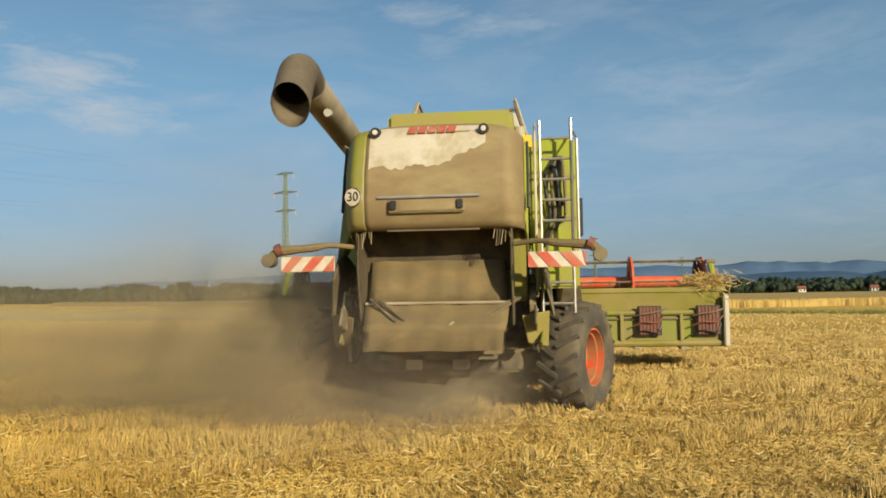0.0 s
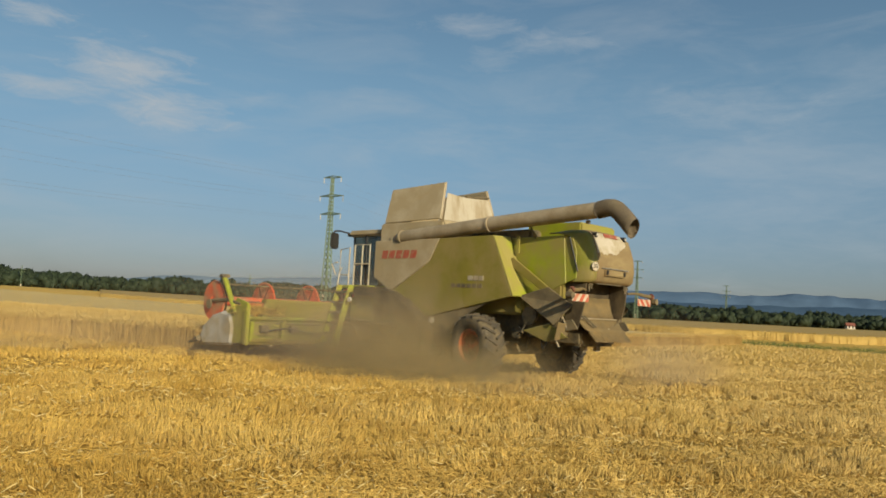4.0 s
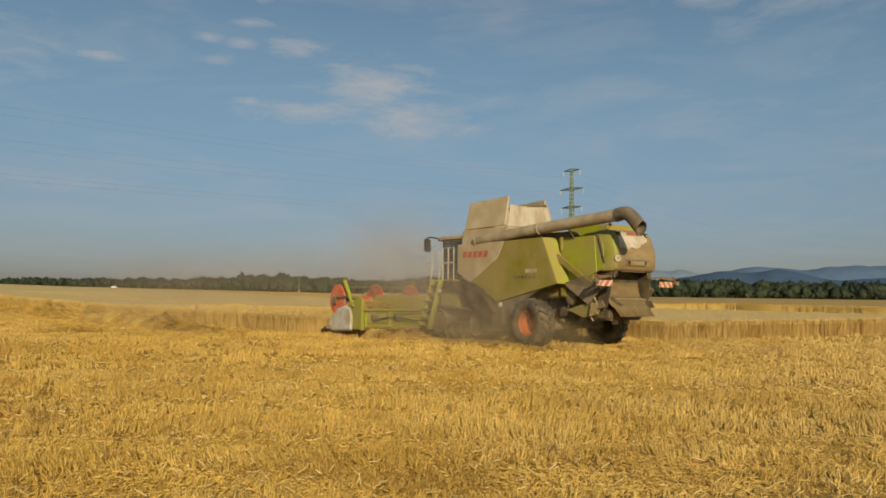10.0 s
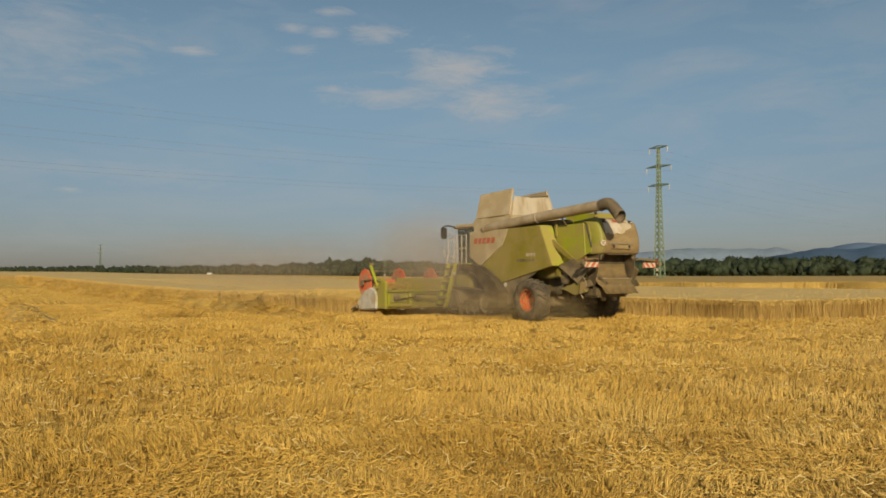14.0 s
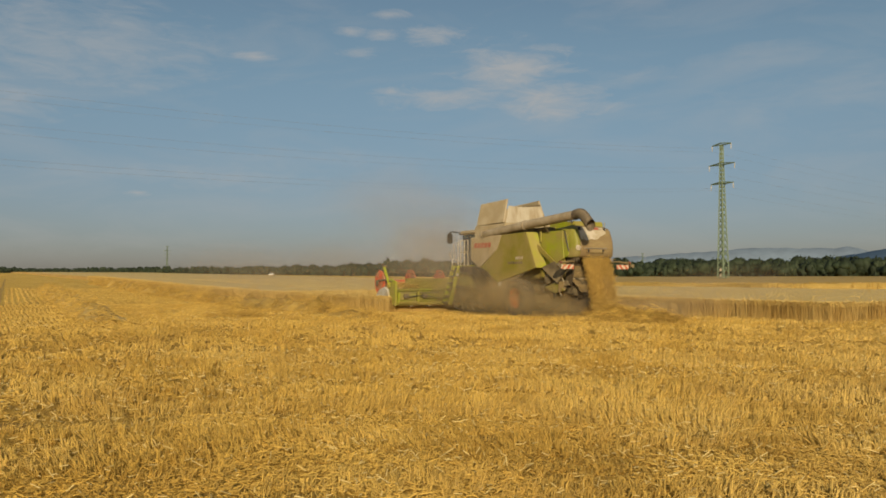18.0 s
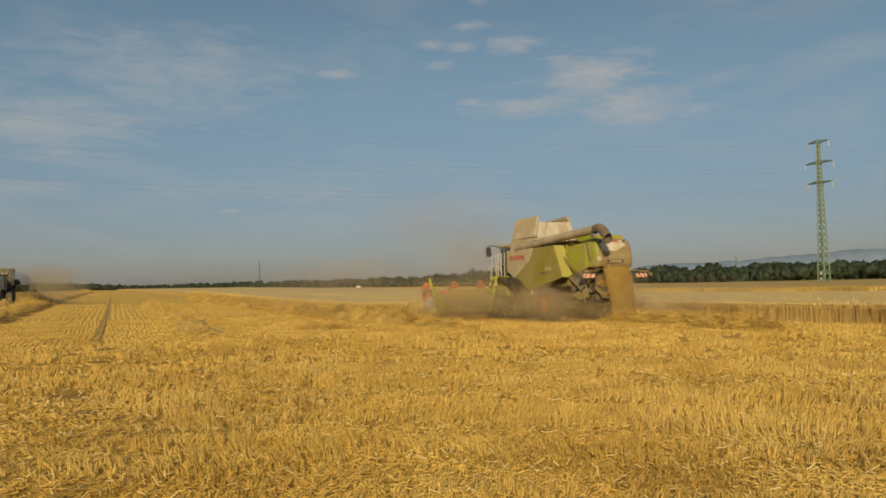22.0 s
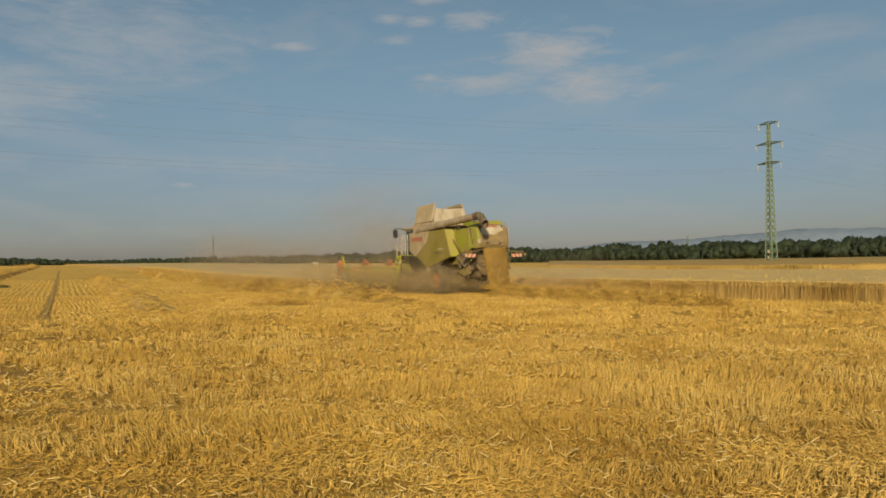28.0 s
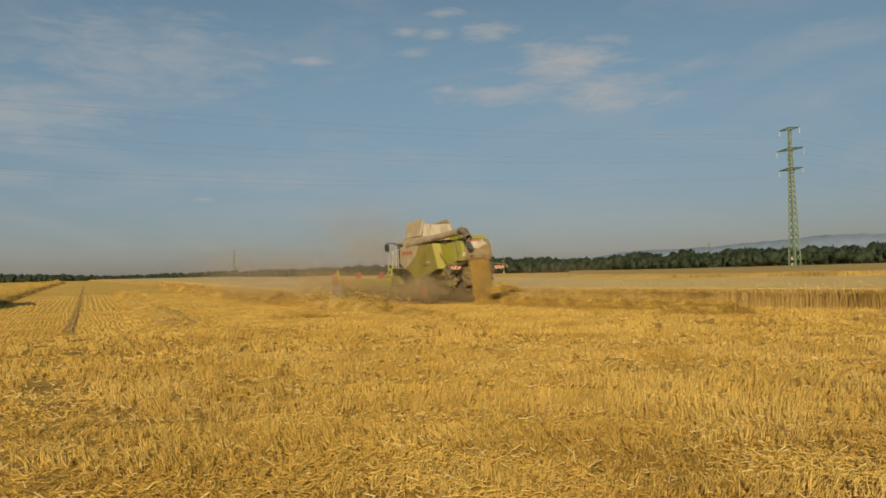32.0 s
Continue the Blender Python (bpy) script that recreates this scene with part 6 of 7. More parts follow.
def build_woods():
    rnd = np.random.default_rng(21)
    vs, fs, k = [], [], 0
    for dist, hk in ((520, 0.80), (545, 0.92), (575, 1.0)):
        az = -62.0
        while az < 100:
            el = np.interp(az, WOOD_AZ, WOOD_EL)
            d = dist * rnd.uniform(0.955, 1.045) * (1.25 if az > 36 else 1.0)
            top = d * math.tan(radians(el)) * hk * rnd.choice([rnd.uniform(0.60, 0.85), rnd.uniform(0.86, 1.06)], p=[0.4, 0.6]) + 1.5
            x, y = -math.sin(radians(az)) * d, math.cos(radians(az)) * d
            g = float(ground_z(x, y))
            top = max(top - g, 3.0)
            rx = top * rnd.uniform(0.30, 0.62)
            # crown: clumps of leaf sprays inside an uneven ellipsoid
            n = 260
            for q in range(6):
                ca, cr = rnd.uniform(0, math.tau), rnd.uniform(0.30, 0.48)
                cc = np.array([x + math.cos(ca) * rx * 0.5, y + math.sin(ca) * rx * 0.5, g + top * rnd.uniform(0.30, 0.98 - cr * 0.9)]) if q else np.array([x, y, g + top * 0.60])
                tt, pp = np.meshgrid(np.linspace(0.08, math.pi - 0.08, 6), np.arange(8) * math.tau / 8, indexing="ij")
                rr = 1 + rnd.normal(0, 0.20, tt.shape)
                lump = np.stack([np.sin(tt) * np.cos(pp) * rr * rx * cr * 1.5, np.sin(tt) * np.sin(pp) * rr * rx * cr * 1.5, np.cos(tt) * rr * top * cr * 0.72], -1).reshape(-1, 3) + cc
                vs.append(lump)
                quads = np.array([[i * 8 + j, i * 8 + (j + 1) % 8, (i + 1) * 8 + (j + 1) % 8, (i + 1) * 8 + j] for i in range(5) for j in range(8)]) + k
                fs.append(np.concatenate([quads[:, [0, 1, 2]], quads[:, [0, 2, 3]]]))
                k += 48
            cl = rnd.normal(0, 1, (7, 3))
            cl /= np.linalg.norm(cl, axis=1)[:, None]
            c = cl[rnd.integers(0, 7, n)] * 0.52 + np.clip(rnd.normal(0, 0.24, (n, 3)), -0.45, 0.45)
            c = c * (rx, rx, top * 0.46) + (x, y, g + top * 0.52)
            s = top * rnd.uniform(0.025, 0.05, n)
            t = np.clip(rnd.normal(0, 1, (n, 3, 3)), -1.3, 1.3) * s[:, None, None]
            vs.append((c[:, None] + t).reshape(-1, 3))
            fs.append(np.arange(n * 3).reshape(-1, 3) + k)
            k += n * 3
            # trunk
            tv = [(x + math.cos(a) * 0.35, y + math.sin(a) * 0.35, g) for a in (0, 2.1, 4.2)] + [(x, y, g + top * 0.6)]
            vs.append(np.array(tv))
            fs.append(np.array([[0, 1, 3], [1, 2, 3], [2, 0, 3]]) + k)
            k += 4
            # undergrowth
            n = 24
            c = rnd.normal(0, 1, (n, 3)) * (rx, rx, top * 0.10) + (x, y, g + top * 0.16)
            t = rnd.normal(0, 1, (n, 3, 3)) * (top * 0.11)
            vs.append((c[:, None] + t).reshape(-1, 3))
            fs.append(np.arange(n * 3).reshape(-1, 3) + k)
            k += n * 3
            az += math.degrees(rx * 0.9 / d)
    tagged(part("far_woods", mesh_np("far_woods", np.concatenate(vs), np.concatenate(fs)), "leaf"), "dark green belt of deciduous trees along the far edge of the fields", "trees", kind="stuff")


build_woods()


def build_hills(name, dist, depth, azel, material, label, seed):
    """A ridge with real depth: crest heights from a few bearings, wooded slope noise."""
    az0, az1, n, m = azel[0][0], azel[-1][0], 200, 8
    v = []
    for j in range(m):
        w = j / (m - 1)
        for i in range(n):
            az = az0 + (az1 - az0) * i / (n - 1)
            crest = np.mean(np.interp([az - 0.6, az - 0.3, az, az + 0.3, az + 0.6], [a for a, _ in azel], [e for _, e in azel]))
            d = dist + depth * w
            hh = (dist + depth * 0.55) * math.tan(radians(crest + 0.10 * noise.noise((az * 0.35, seed, 0)) * 0.3 + 0.05 * noise.noise((az * 1.4, seed, 2)))) * math.sin(min(1.0, w / 0.55) * math.pi / 2) ** 0.8
            if w > 0.55:
                hh *= 1 - (w - 0.55) * 0.8
            hh *= 1 + 0.12 * noise.noise((az * 0.8, w * 4, seed)) * (1 - w)
            v.append((-math.sin(radians(az)) * d, math.cos(radians(az)) * d, max(hh, 0) + 0.5))
    f = [(j * n + i, (j + 1) * n + i, (j + 1) * n + i + 1, j * n + i + 1) for j in range(m - 1) for i in range(n - 1)]
    tagged(part(name, mesh_np(name, v, f), material, smooth=True), label, "hills", kind="structure")


build_hills("backdrop_hills_near", 2500, 900, [(-70, 1.5), (-45, 1.8), (-34, 1.95), (-32.1, 1.8), (-30.4, 1.5), (-29.2, 1.2), (-27.9, 1.35), (-25.8, 1.5), (-21.0, 1.4), (-16, 1.3), (-12, 1.5), (-8.9, 1.5), (-7.7, 1.4), (-6.1, 1.3), (-4.7, 1.6), (-3.3, 2.0), (-2.3, 2.1), (-0.5, 1.8), (1.2, 2.0), (2.9, 1.6), (6, 1.2), (12, 0.8), (20, 0.5)], "hillA", "wooded hills on the horizon, haze put into their dark blue colour", 3.3)
build_hills("backdrop_hills_far", 3600, 480, [(-70, 2.0), (-45, 2.2), (-32.1, 2.1), (-31.2, 1.9), (-29.9, 2.0), (-28, 2.3), (-27.5, 2.0), (-26.8, 2.1), (-25.8, 2.2), (-25.1, 2.0), (-24.3, 2.2), (-22.9, 2.3), (-21.4, 2.3), (-20.4, 2.1), (-19.1, 2.0), (-15.4, 2.2), (-12, 2.05), (-9, 2.3), (-6.8, 2.4), (-6.1, 2.3), (-4.4, 2.0), (-2.6, 2.2), (-1.2, 2.3), (0.5, 2.1), (2.5, 1.7), (4.5, 1.3), (8, 0.6)], "hillM", "hills further off, haze put into their blue colour", 8.1)
build_hills("backdrop_hills_distant", 4100, 500, [(-1, 0.6), (1.5, 1.4), (2.5, 1.7), (3.7, 2.1), (5.6, 1.95), (7.6, 2.0), (9, 2.1), (10.7, 2.0), (12.5, 1.8), (14, 1.8), (16.2, 1.6), (18.9, 1.5), (22, 1.45), (29, 0.6), (36, 0.2)], "hillB", "distant hills, haze put into their pale blue colour", 8.1)


def build_house(az, d, w, h, label, roof="roof"):
    x, y = -math.sin(radians(az)) * d, math.cos(radians(az)) * d
    p = root("farmhouse", label, "house")
    p.matrix_world = pose(x, y, float(ground_z(x, y)), 0, 0, az + 12)
    part("wall", box(-w / 2, w / 2, -3, 3, 0, h, 0.03), "wall", p)
    bm = plate([(-w / 2 - 0.4, -3.5, h), (-w / 2 - 0.4, 3.5, h), (-w / 2 - 0.4, 0, h + 1.8)], w + 0.8, 0)
    part("roof", bm, roof, p)
    for k in range(2):
        part("window", box(-w / 2 + 0.7 + k * 1.9, -w / 2 + 1.4 + k * 1.9, -3.06, -2.9, 1.2, 2.6, 0.02), "black", p)


build_house(-25.1, 500, 4.0, 2.6, "small cream farmhouse with a red roof among trees")
build_house(-29.4, 520, 4, 2.6, "small white farm building before the trees")


def build_car(az, d):
    x, y = -math.sin(radians(az)) * d, math.cos(radians(az)) * d
    p = root("car", "small white car parked at the far edge of the field", "car")
    p.matrix_world = pose(x, y, float(ground_z(x, y)), 0, 0, az + 80)
    part("body", box(-0.85, 0.85, -2.0, 2.0, 0.35, 1.0, 0.15), "car", p)
    part("cabin", box(-0.78, 0.78, -1.2, 1.3, 1.0, 1.6, 0.2), "car", p)
    part("side_window", box(-0.80, -0.77, -0.9, 1.0, 1.08, 1.45, 0.01), "black", p)
    part("side_window", box(0.77, 0.80, -0.9, 1.0, 1.08, 1.45, 0.01), "black", p)
    for sx in (-0.8, 0.8):
        for sy in (-1.3, 1.3):
            w = part("wheel", lathe_x([(-0.1, 0.0), (-0.1, 0.32), (0.1, 0.32), (0.1, 0.0)], 16), "rubber", p)
            w.location = (sx, sy, 0.32)


build_car(44.4, 560)

# ---- weeds, verges and far field bands ----
def tufts(name, spots, material, label, n_each, spread, h):
    rnd = np.random.default_rng(5)
    lists = []
    for x, y in spots:
        n = n_each
        xy = np.array([x, y]) + rnd.normal(0, 1, (n, 2)) * spread
        lists.append(stalks(xy, ground_z(xy[:, 0], xy[:, 1]), h * rnd.uniform(0.4, 1.3, n), np.full(n, 0.02), 0.35, rnd, 0.2))
    tagged(part(name, mesh_np(name, *joined(lists)), material), label, "weeds", kind="stuff")


spots = [(14 + i * 0.5, 66 - 0.42 * i + 1.0 * math.sin(i)) for i in range(70)]
tufts("green_weeds", spots, "weed", "green weedy strip between two fields", 70, (1.0, 1.2), 0.30)
px, py = LINE[2]
tufts("pylon_weeds", [(px + 4 * math.cos(k), py + 3 * math.sin(k * 1.7)) for k in range(30)] + [(px + 4 + k * 1.5, py - 1) for k in range(20)], "weed", "rough green weeds round the foot of the pylon", 60, (1.6, 1.2), 0.8)


def far_crop():
    """A second field of ripe wheat beyond the first, a block with an uneven front and top."""
    rnd = np.random.default_rng(31)

    def front(az):
        """Distance of the front edge on a bearing: along the first field on one side, further off on the other."""
        k = np.clip((az - 1) / 7, 0, 1)
        return (1 - k) * (96 + 12 * np.sin(az * 0.11)) + k * 65 / (0.893 * np.cos(np.radians(az)) - 0.449 * np.sin(np.radians(az)))

    vs, k, m = [], 120, 16
    for j in range(m):
        for i in range(k):
            az = 27 - 89 * i / (k - 1)
            d = float(front(az)) + 1.5 * noise.noise((az * 0.3, 0, 0)) + 330 * (j / (m - 1)) ** 1.6
            x, y = -math.sin(radians(az)) * d, math.cos(radians(az)) * d
            vs.append((x, y, float(ground_z(x, y)) + 0.80 + 0.12 * noise.noise((x * 0.3, y * 0.3, 1))))
    fs = [(j * k + i, (j + 1) * k + i, (j + 1) * k + i + 1, j * k + i + 1) for j in range(m - 1) for i in range(k - 1)]
    b = len(vs)
    for i in range(k):
        vs.append((vs[i][0], vs[i][1], vs[i][2] - 0.9))
    fs += [(i, i + 1, b + i + 1, b + i) for i in range(k - 1)]
    lists = [(np.array(vs), np.array(fs))]
    n = 9000
    az = rnd.uniform(-62, 27, n)
    d = front(az) + rnd.uniform(-0.5, 6, n)
    xy = np.stack([-np.sin(np.radians(az)) * d, np.cos(np.radians(az)) * d], 1)
    lists.append(stalks(xy, ground_z(xy[:, 0], xy[:, 1]), rnd.uniform(0.7, 1.0, n), np.full(n, 0.03), 0.1, rnd, 0.6))
    tagged(part("far_wheat", mesh_np("far_wheat", *joined(lists)), "wheatgold"), "second field of ripe golden wheat beyond a weedy strip", "wheat", kind="stuff")


far_crop()


# ---- straw windrows that lie on the field ----
def straw_heap(rnd, n, size, length=0.38, r=0.0075):
    c = rnd.normal(0, 0.42, (n, 3))
    c[:, 2] = np.abs(rnd.normal(0, 0.55, n))
    fall = np.exp(-(c[:, 1] ** 2) * 2.0)
    c[:, 2] *= fall
    c = c * size
    return straws(c, length * rnd.uniform(0.4, 1.6, n), np.full(n, r), rnd, 0.3)


def old_plan(s, n):
    p = ROW2 * s + ROW2_N * n
    return float(p[0]), float(p[1])


def windrow(name, s0, s1, n0, w, h, label, material="straw", dens=160, r=0.008, where=plan, step=0.5, length=0.26, taper=4):
    """A lumpy bed of straw along the rows with loose straw over it."""
    rnd = np.random.default_rng(int(abs(s0) * 10 + abs(n0)))
    lists, s = [], s0
    p, q = where(0, 0), where(1, 0)
    a = math.atan2(q[1] - p[1], q[0] - p[0])
    k, m = int((s1 - s0) / 0.4), 9
    v = []
    for i in range(k):
        si = s0 + 0.4 * i
        ends = min(1.0, i / taper, (k - 1 - i) / 4)
        swell = 0.72 + 0.6 * noise.noise((si * 0.45, n0, 1.0)) + 0.3 * noise.noise((si * 1.6, n0, 4.0))
        for j in range(m):
            c = j / (m - 1) * 2 - 1
            x, y = where(si, n0 + 0.15 * noise.noise((si * 0.3, n0, 9)) + c * w * 0.62)
            lump = max(0.15, 1 + 1.1 * noise.noise((si * 1.5, c * 1.6 + n0, 7.0)))
            v.append((x, y, float(ground_z(x, y)) - 0.01 + max(0.0, h * 0.62 * swell * lump * ends * (1 - c * c) ** 0.9)))
    lists.append((np.array(v), np.array([(i * m + j, (i + 1) * m + j, (i + 1) * m + j + 1, i * m + j + 1) for i in range(k - 1) for j in range(m - 1)])))
    while s < s1:
        x, y = where(s, n0 + rnd.normal(0, 0.14))
        low = min(1.0, 0.3 + 0.7 * (s - s0) / (0.4 * taper))
        hh, f = straw_heap(rnd, int(dens * low), (0.9, w * rnd.uniform(0.7, 1.0) * low, h * rnd.uniform(0.55, 1.1) * low), length, r)
        hh = np.stack([hh[:, 0] * math.cos(a) - hh[:, 1] * math.sin(a) + x, hh[:, 0] * math.sin(a) + hh[:, 1] * math.cos(a) + y, hh[:, 2] + float(ground_z(x, y))], 1)
        lists.append((hh, f))
        s += rnd.uniform(0.7, 1.2) * step
    tagged(part(name, mesh_np(name, *joined(lists)), material), label, "straw", kind="stuff")


windrow("straw_windrow", 24.2, 100, 12.5, 1.3, 0.72, "low lumpy windrow of golden straw left from an earlier pass", "strawgold", dens=170, r=0.009, length=0.22, taper=16)
windrow("straw_windrow", 29, 230, -6.9, 1.9, 0.72, "long pale windrow of straw", "strawmat", dens=170, r=0.012, where=old_plan, step=0.7, length=0.24)
# the shaded flank of the long windrow, put in as a darker strip
windrow("straw_windrow", 29, 230, -5.75, 0.55, 0.26, "straw along the foot of the windrow, coloured dark as its shaded side", "strawdark", dens=110, r=0.012, where=old_plan, step=0.7, length=0.22)
windrow("straw_windrow", 6.3, 8.2, 0.0, 0.6, 0.42, "short flattened heap of straw", "strawgold", dens=150, length=0.2, where=lambda s, n: old_plan(28.8 + n, s), taper=2)
windrow("straw_windrow", 28, 78, 3.0, 1.2, 0.62, "low ragged windrow of golden straw", "straw", dens=120, r=0.010, where=old_plan, step=0.6, length=0.22, taper=8)
windrow("straw_windrow", 33, 40, 6.2, 0.4, 0.15, "thin line of straw on the stubble", "straw", dens=60, r=0.009, where=old_plan, length=0.2)
# wheel rut beside the rows
bm = bmesh.new()
cols = []
for k in range(170):
    s = 28 + k * 0.7
    w = 0.085 + 0.04 * noise.noise((k * 0.13, 0, 7))
    c = -0.55 + 0.12 * noise.noise((k * 0.06, 3, 1))
    cols.append([bm.verts.new((*q, float(ground_z(*q)) + dz)) for q, dz in ((old_plan(s, c - w), 0.02), (old_plan(s, c - w * 0.3), 0.006), (old_plan(s, c + w * 0.6), 0.006), (old_plan(s, c + w), 0.035))])
for k, (a, b) in enumerate(zip(cols, cols[1:])):
    for j in range(3):
        bm.faces.new((a[j], b[j], b[j + 1], a[j + 1]))
tagged(part("wheel_rut", bm, "rutsoil"), "bare brown wheel rut pressed into the stubble", "track", kind="structure")

# ---- tractor with grain cart coming up the field ----
tractor = root("tractor", "dark green tractor pulling a tall grain cart along the windrow", "tractor")


def build_tractor(p):
    part("bonnet", box(-0.42, 0.42, -2.9, -0.9, 1.05, 1.75, 0.10), "tractorpaint", p)
    part("grille", box(-0.36, 0.36, -2.96, -2.9, 1.0, 1.6, 0.03), "black", p)
    part("chassis", box(-0.4, 0.4, -2.7, 1.6, 0.6, 1.1, 0.05), "black", p)
    cab = part("cab", box(-0.78, 0.78, -0.8, 0.9, 1.15, 1.6, 0.06), "tractorpaint", p)
    part("cab_roof", box(-0.85, 0.85, -0.95, 1.05, 2.78, 2.95, 0.07), "tractorpaint", cab)
    for x in (-0.76, 0.76):
        for y in (-0.85, 0.9):
            part("cab_post", tube([(x, y, 1.5), (x * 0.97, y * 0.97, 2.85)], 0.05, 6), "black", cab)
    for pts in ([(-0.7, -0.86, 1.55), (0.7, -0.86, 1.55), (0.68, -0.83, 2.78), (-0.68, -0.83, 2.78)], [(-0.77, -0.8, 1.6), (-0.77, 0.86, 1.6), (-0.75, 0.84, 2.78), (-0.75, -0.78, 2.78)], [(0.77, -0.8, 1.6), (0.77, 0.86, 1.6), (0.75, 0.84, 2.78), (0.75, -0.78, 2.78)]):
        part("cab_glass", plate(pts, 0.01, 0), "glass", cab)
    for sg in (-1, 1):
        part("mirror_arm", tube([(sg * 0.78, -0.85, 2.35), (sg * 1.25, -0.95, 2.3)], 0.025, 6), "black", cab)
        part("mirror", box(sg * 1.28 - 0.12, sg * 1.28 + 0.12, -1.0, -0.93, 1.95, 2.35, 0.03), "black", cab)
        part("fender", box(sg * 1.0 - 0.26, sg * 1.0 + 0.26, 0.15, 1.55, 1.55, 1.68, 0.05), "tractorpaint", p)
        for y, r, w in ((0.85, 0.88, 0.28), (-2.0, 0.66, 0.24)):
            wh = part("tyre", lathe_x([(-w, r * 0.55), (-w, r * 0.9), (-w * 0.7, r), (w * 0.7, r), (w, r * 0.9), (w, r * 0.55), (-w, r * 0.55)], 32), "rubber", p, smooth=False)
            wh.location = (sg * 1.0, y, r)
            part("rim", lathe_x([(-w * 0.6, r * 0.56), (0, r * 0.4), (0, 0.0)], 24), "grey", wh)
    # black wall added inside the cab to darken its windows
    part("cab_back", box(-0.7, 0.7, 0.82, 0.88, 1.6, 2.6, 0.02), "black", cab)
    part("operator_seat", box(-0.28, 0.28, 0.1, 0.5, 1.5, 2.2, 0.06), "black", cab)
    part("exhaust", tube([(0.55, -1.0, 1.7), (0.55, -1.0, 2.9)], 0.05, 8), "black", p)
    part("headlamp_bar", box(-0.34, 0.34, -2.98, -2.955, 1.5, 1.6, 0.01), "lamp", p)
    # grain cart with a tall hopper and its folded unloading auger
    tr = part("hopper", plate([(-1.0, 2.5, 1.25), (1.0, 2.5, 1.25), (1.0, 8.0, 1.25), (-1.0, 8.0, 1.25)], -0.1), "bin", p, "dusty olive grain cart with a tall hopper")
    low, mid, top = 1.15, 2.35, 3.55
    ring0 = [(-0.8, 3.6), (0.8, 3.6), (0.8, 7.2), (-0.8, 7.2)]
    ring1 = [(-1.3, 2.5), (1.3, 2.5), (1.3, 8.0), (-1.3, 8.0)]
    for k in range(4):
        a, b, c, d = ring0[k], ring0[(k + 1) % 4], ring1[(k + 1) % 4], ring1[k]
        part("hopper_slope", plate([(*a, low), (*b, low), (*c, mid), (*d, mid)], 0.04, 0), "bin", tr)
        part("hopper_wall", plate([(*d, mid), (*c, mid), (c[0] * 1.02, c[1], top), (d[0] * 1.02, d[1], top)], 0.05, 0), "bin", tr)
        part("hopper_rim", tube([(d[0] * 1.02, d[1], top), (c[0] * 1.02, c[1], top)], 0.06, 6), "dark", tr)
    for x in (-1.1, -0.4, 0.4, 1.1):
        part("wall_rib", box(x - 0.04, x + 0.04, 2.40, 2.50, mid, top, 0.01), "bin", tr)
    part("heaped_grain", plate([(-1.25, 2.6, 3.3), (1.25, 2.6, 3.3), (1.25, 7.9, 3.3), (-1.25, 7.9, 3.3)], 0.1), "wheat", tr)
    aug = part("unloading_auger", tube([(1.1, 2.35, 1.2), (1.40, 2.2, 2.0), (1.45, 2.15, 2.25)], 0.18, 14), "tractorpaint", tr, "dark folded unloading auger")
    part("auger_elbow", tube(curve_pts([(1.45, 2.15, 2.2), (1.52, 2.0, 2.38), (1.66, 1.85, 2.30), (1.70, 1.8, 2.1)], 4), 0.2, 14), "black", aug)
    part("front_ladder", tube([(0.35, 2.30, 1.5), (0.35, 2.36, 3.3)], 0.03, 6), "board", tr)
    part("front_ladder", tube([(0.75, 2.30, 1.5), (0.75, 2.36, 3.3)], 0.03, 6), "board", tr)
    for k in range(6):
        part("ladder_rung", tube([(0.35, 2.31, 1.6 + k * 0.3), (0.75, 2.31, 1.6 + k * 0.3)], 0.025, 6), "board", tr)
    for sg in (-1, 1):
        for y in (4.8, 6.4):
            wh = part("tyre", lathe_x([(-0.30, 0.4), (-0.30, 0.68), (-0.22, 0.78), (0.22, 0.78), (0.30, 0.68), (0.30, 0.4), (-0.30, 0.4)], 28), "rubber", tr)
            wh.location = (sg * 1.15, y, 0.78)
            part("rim", lathe_x([(-0.2, 0.42), (0, 0.3), (0, 0.0)], 20), "grey", wh)
    part("cart_chassis", box(-0.6, 0.6, 2.6, 8.0, 0.75, 1.15, 0.04), "black", tr)
    part("drawbar", tube([(0, 1.5, 0.7), (0, 2.8, 0.95)], 0.09, 8), "black", tr)


build_tractor(tractor)

# ---- straw from the machine, and dust ----
def stream_mesh():
    rnd = np.random.default_rng(9)
    n = 6800
    u = rnd.uniform(0, 1, n)
    c = np.stack([rnd.uniform(-1, 1, n) * (0.56 - 0.04 * u), -2.42 - 0.62 * u ** 0.7 + rnd.normal(0, 0.10, n), 2.18 - 2.1 * u ** 1.05 + rnd.normal(0, 0.05, n)], 1)
    return mesh_np("straw_stream", *straws(c, 0.17 * rnd.uniform(0.4, 1.5, n), np.full(n, 0.006), rnd, 0.9))


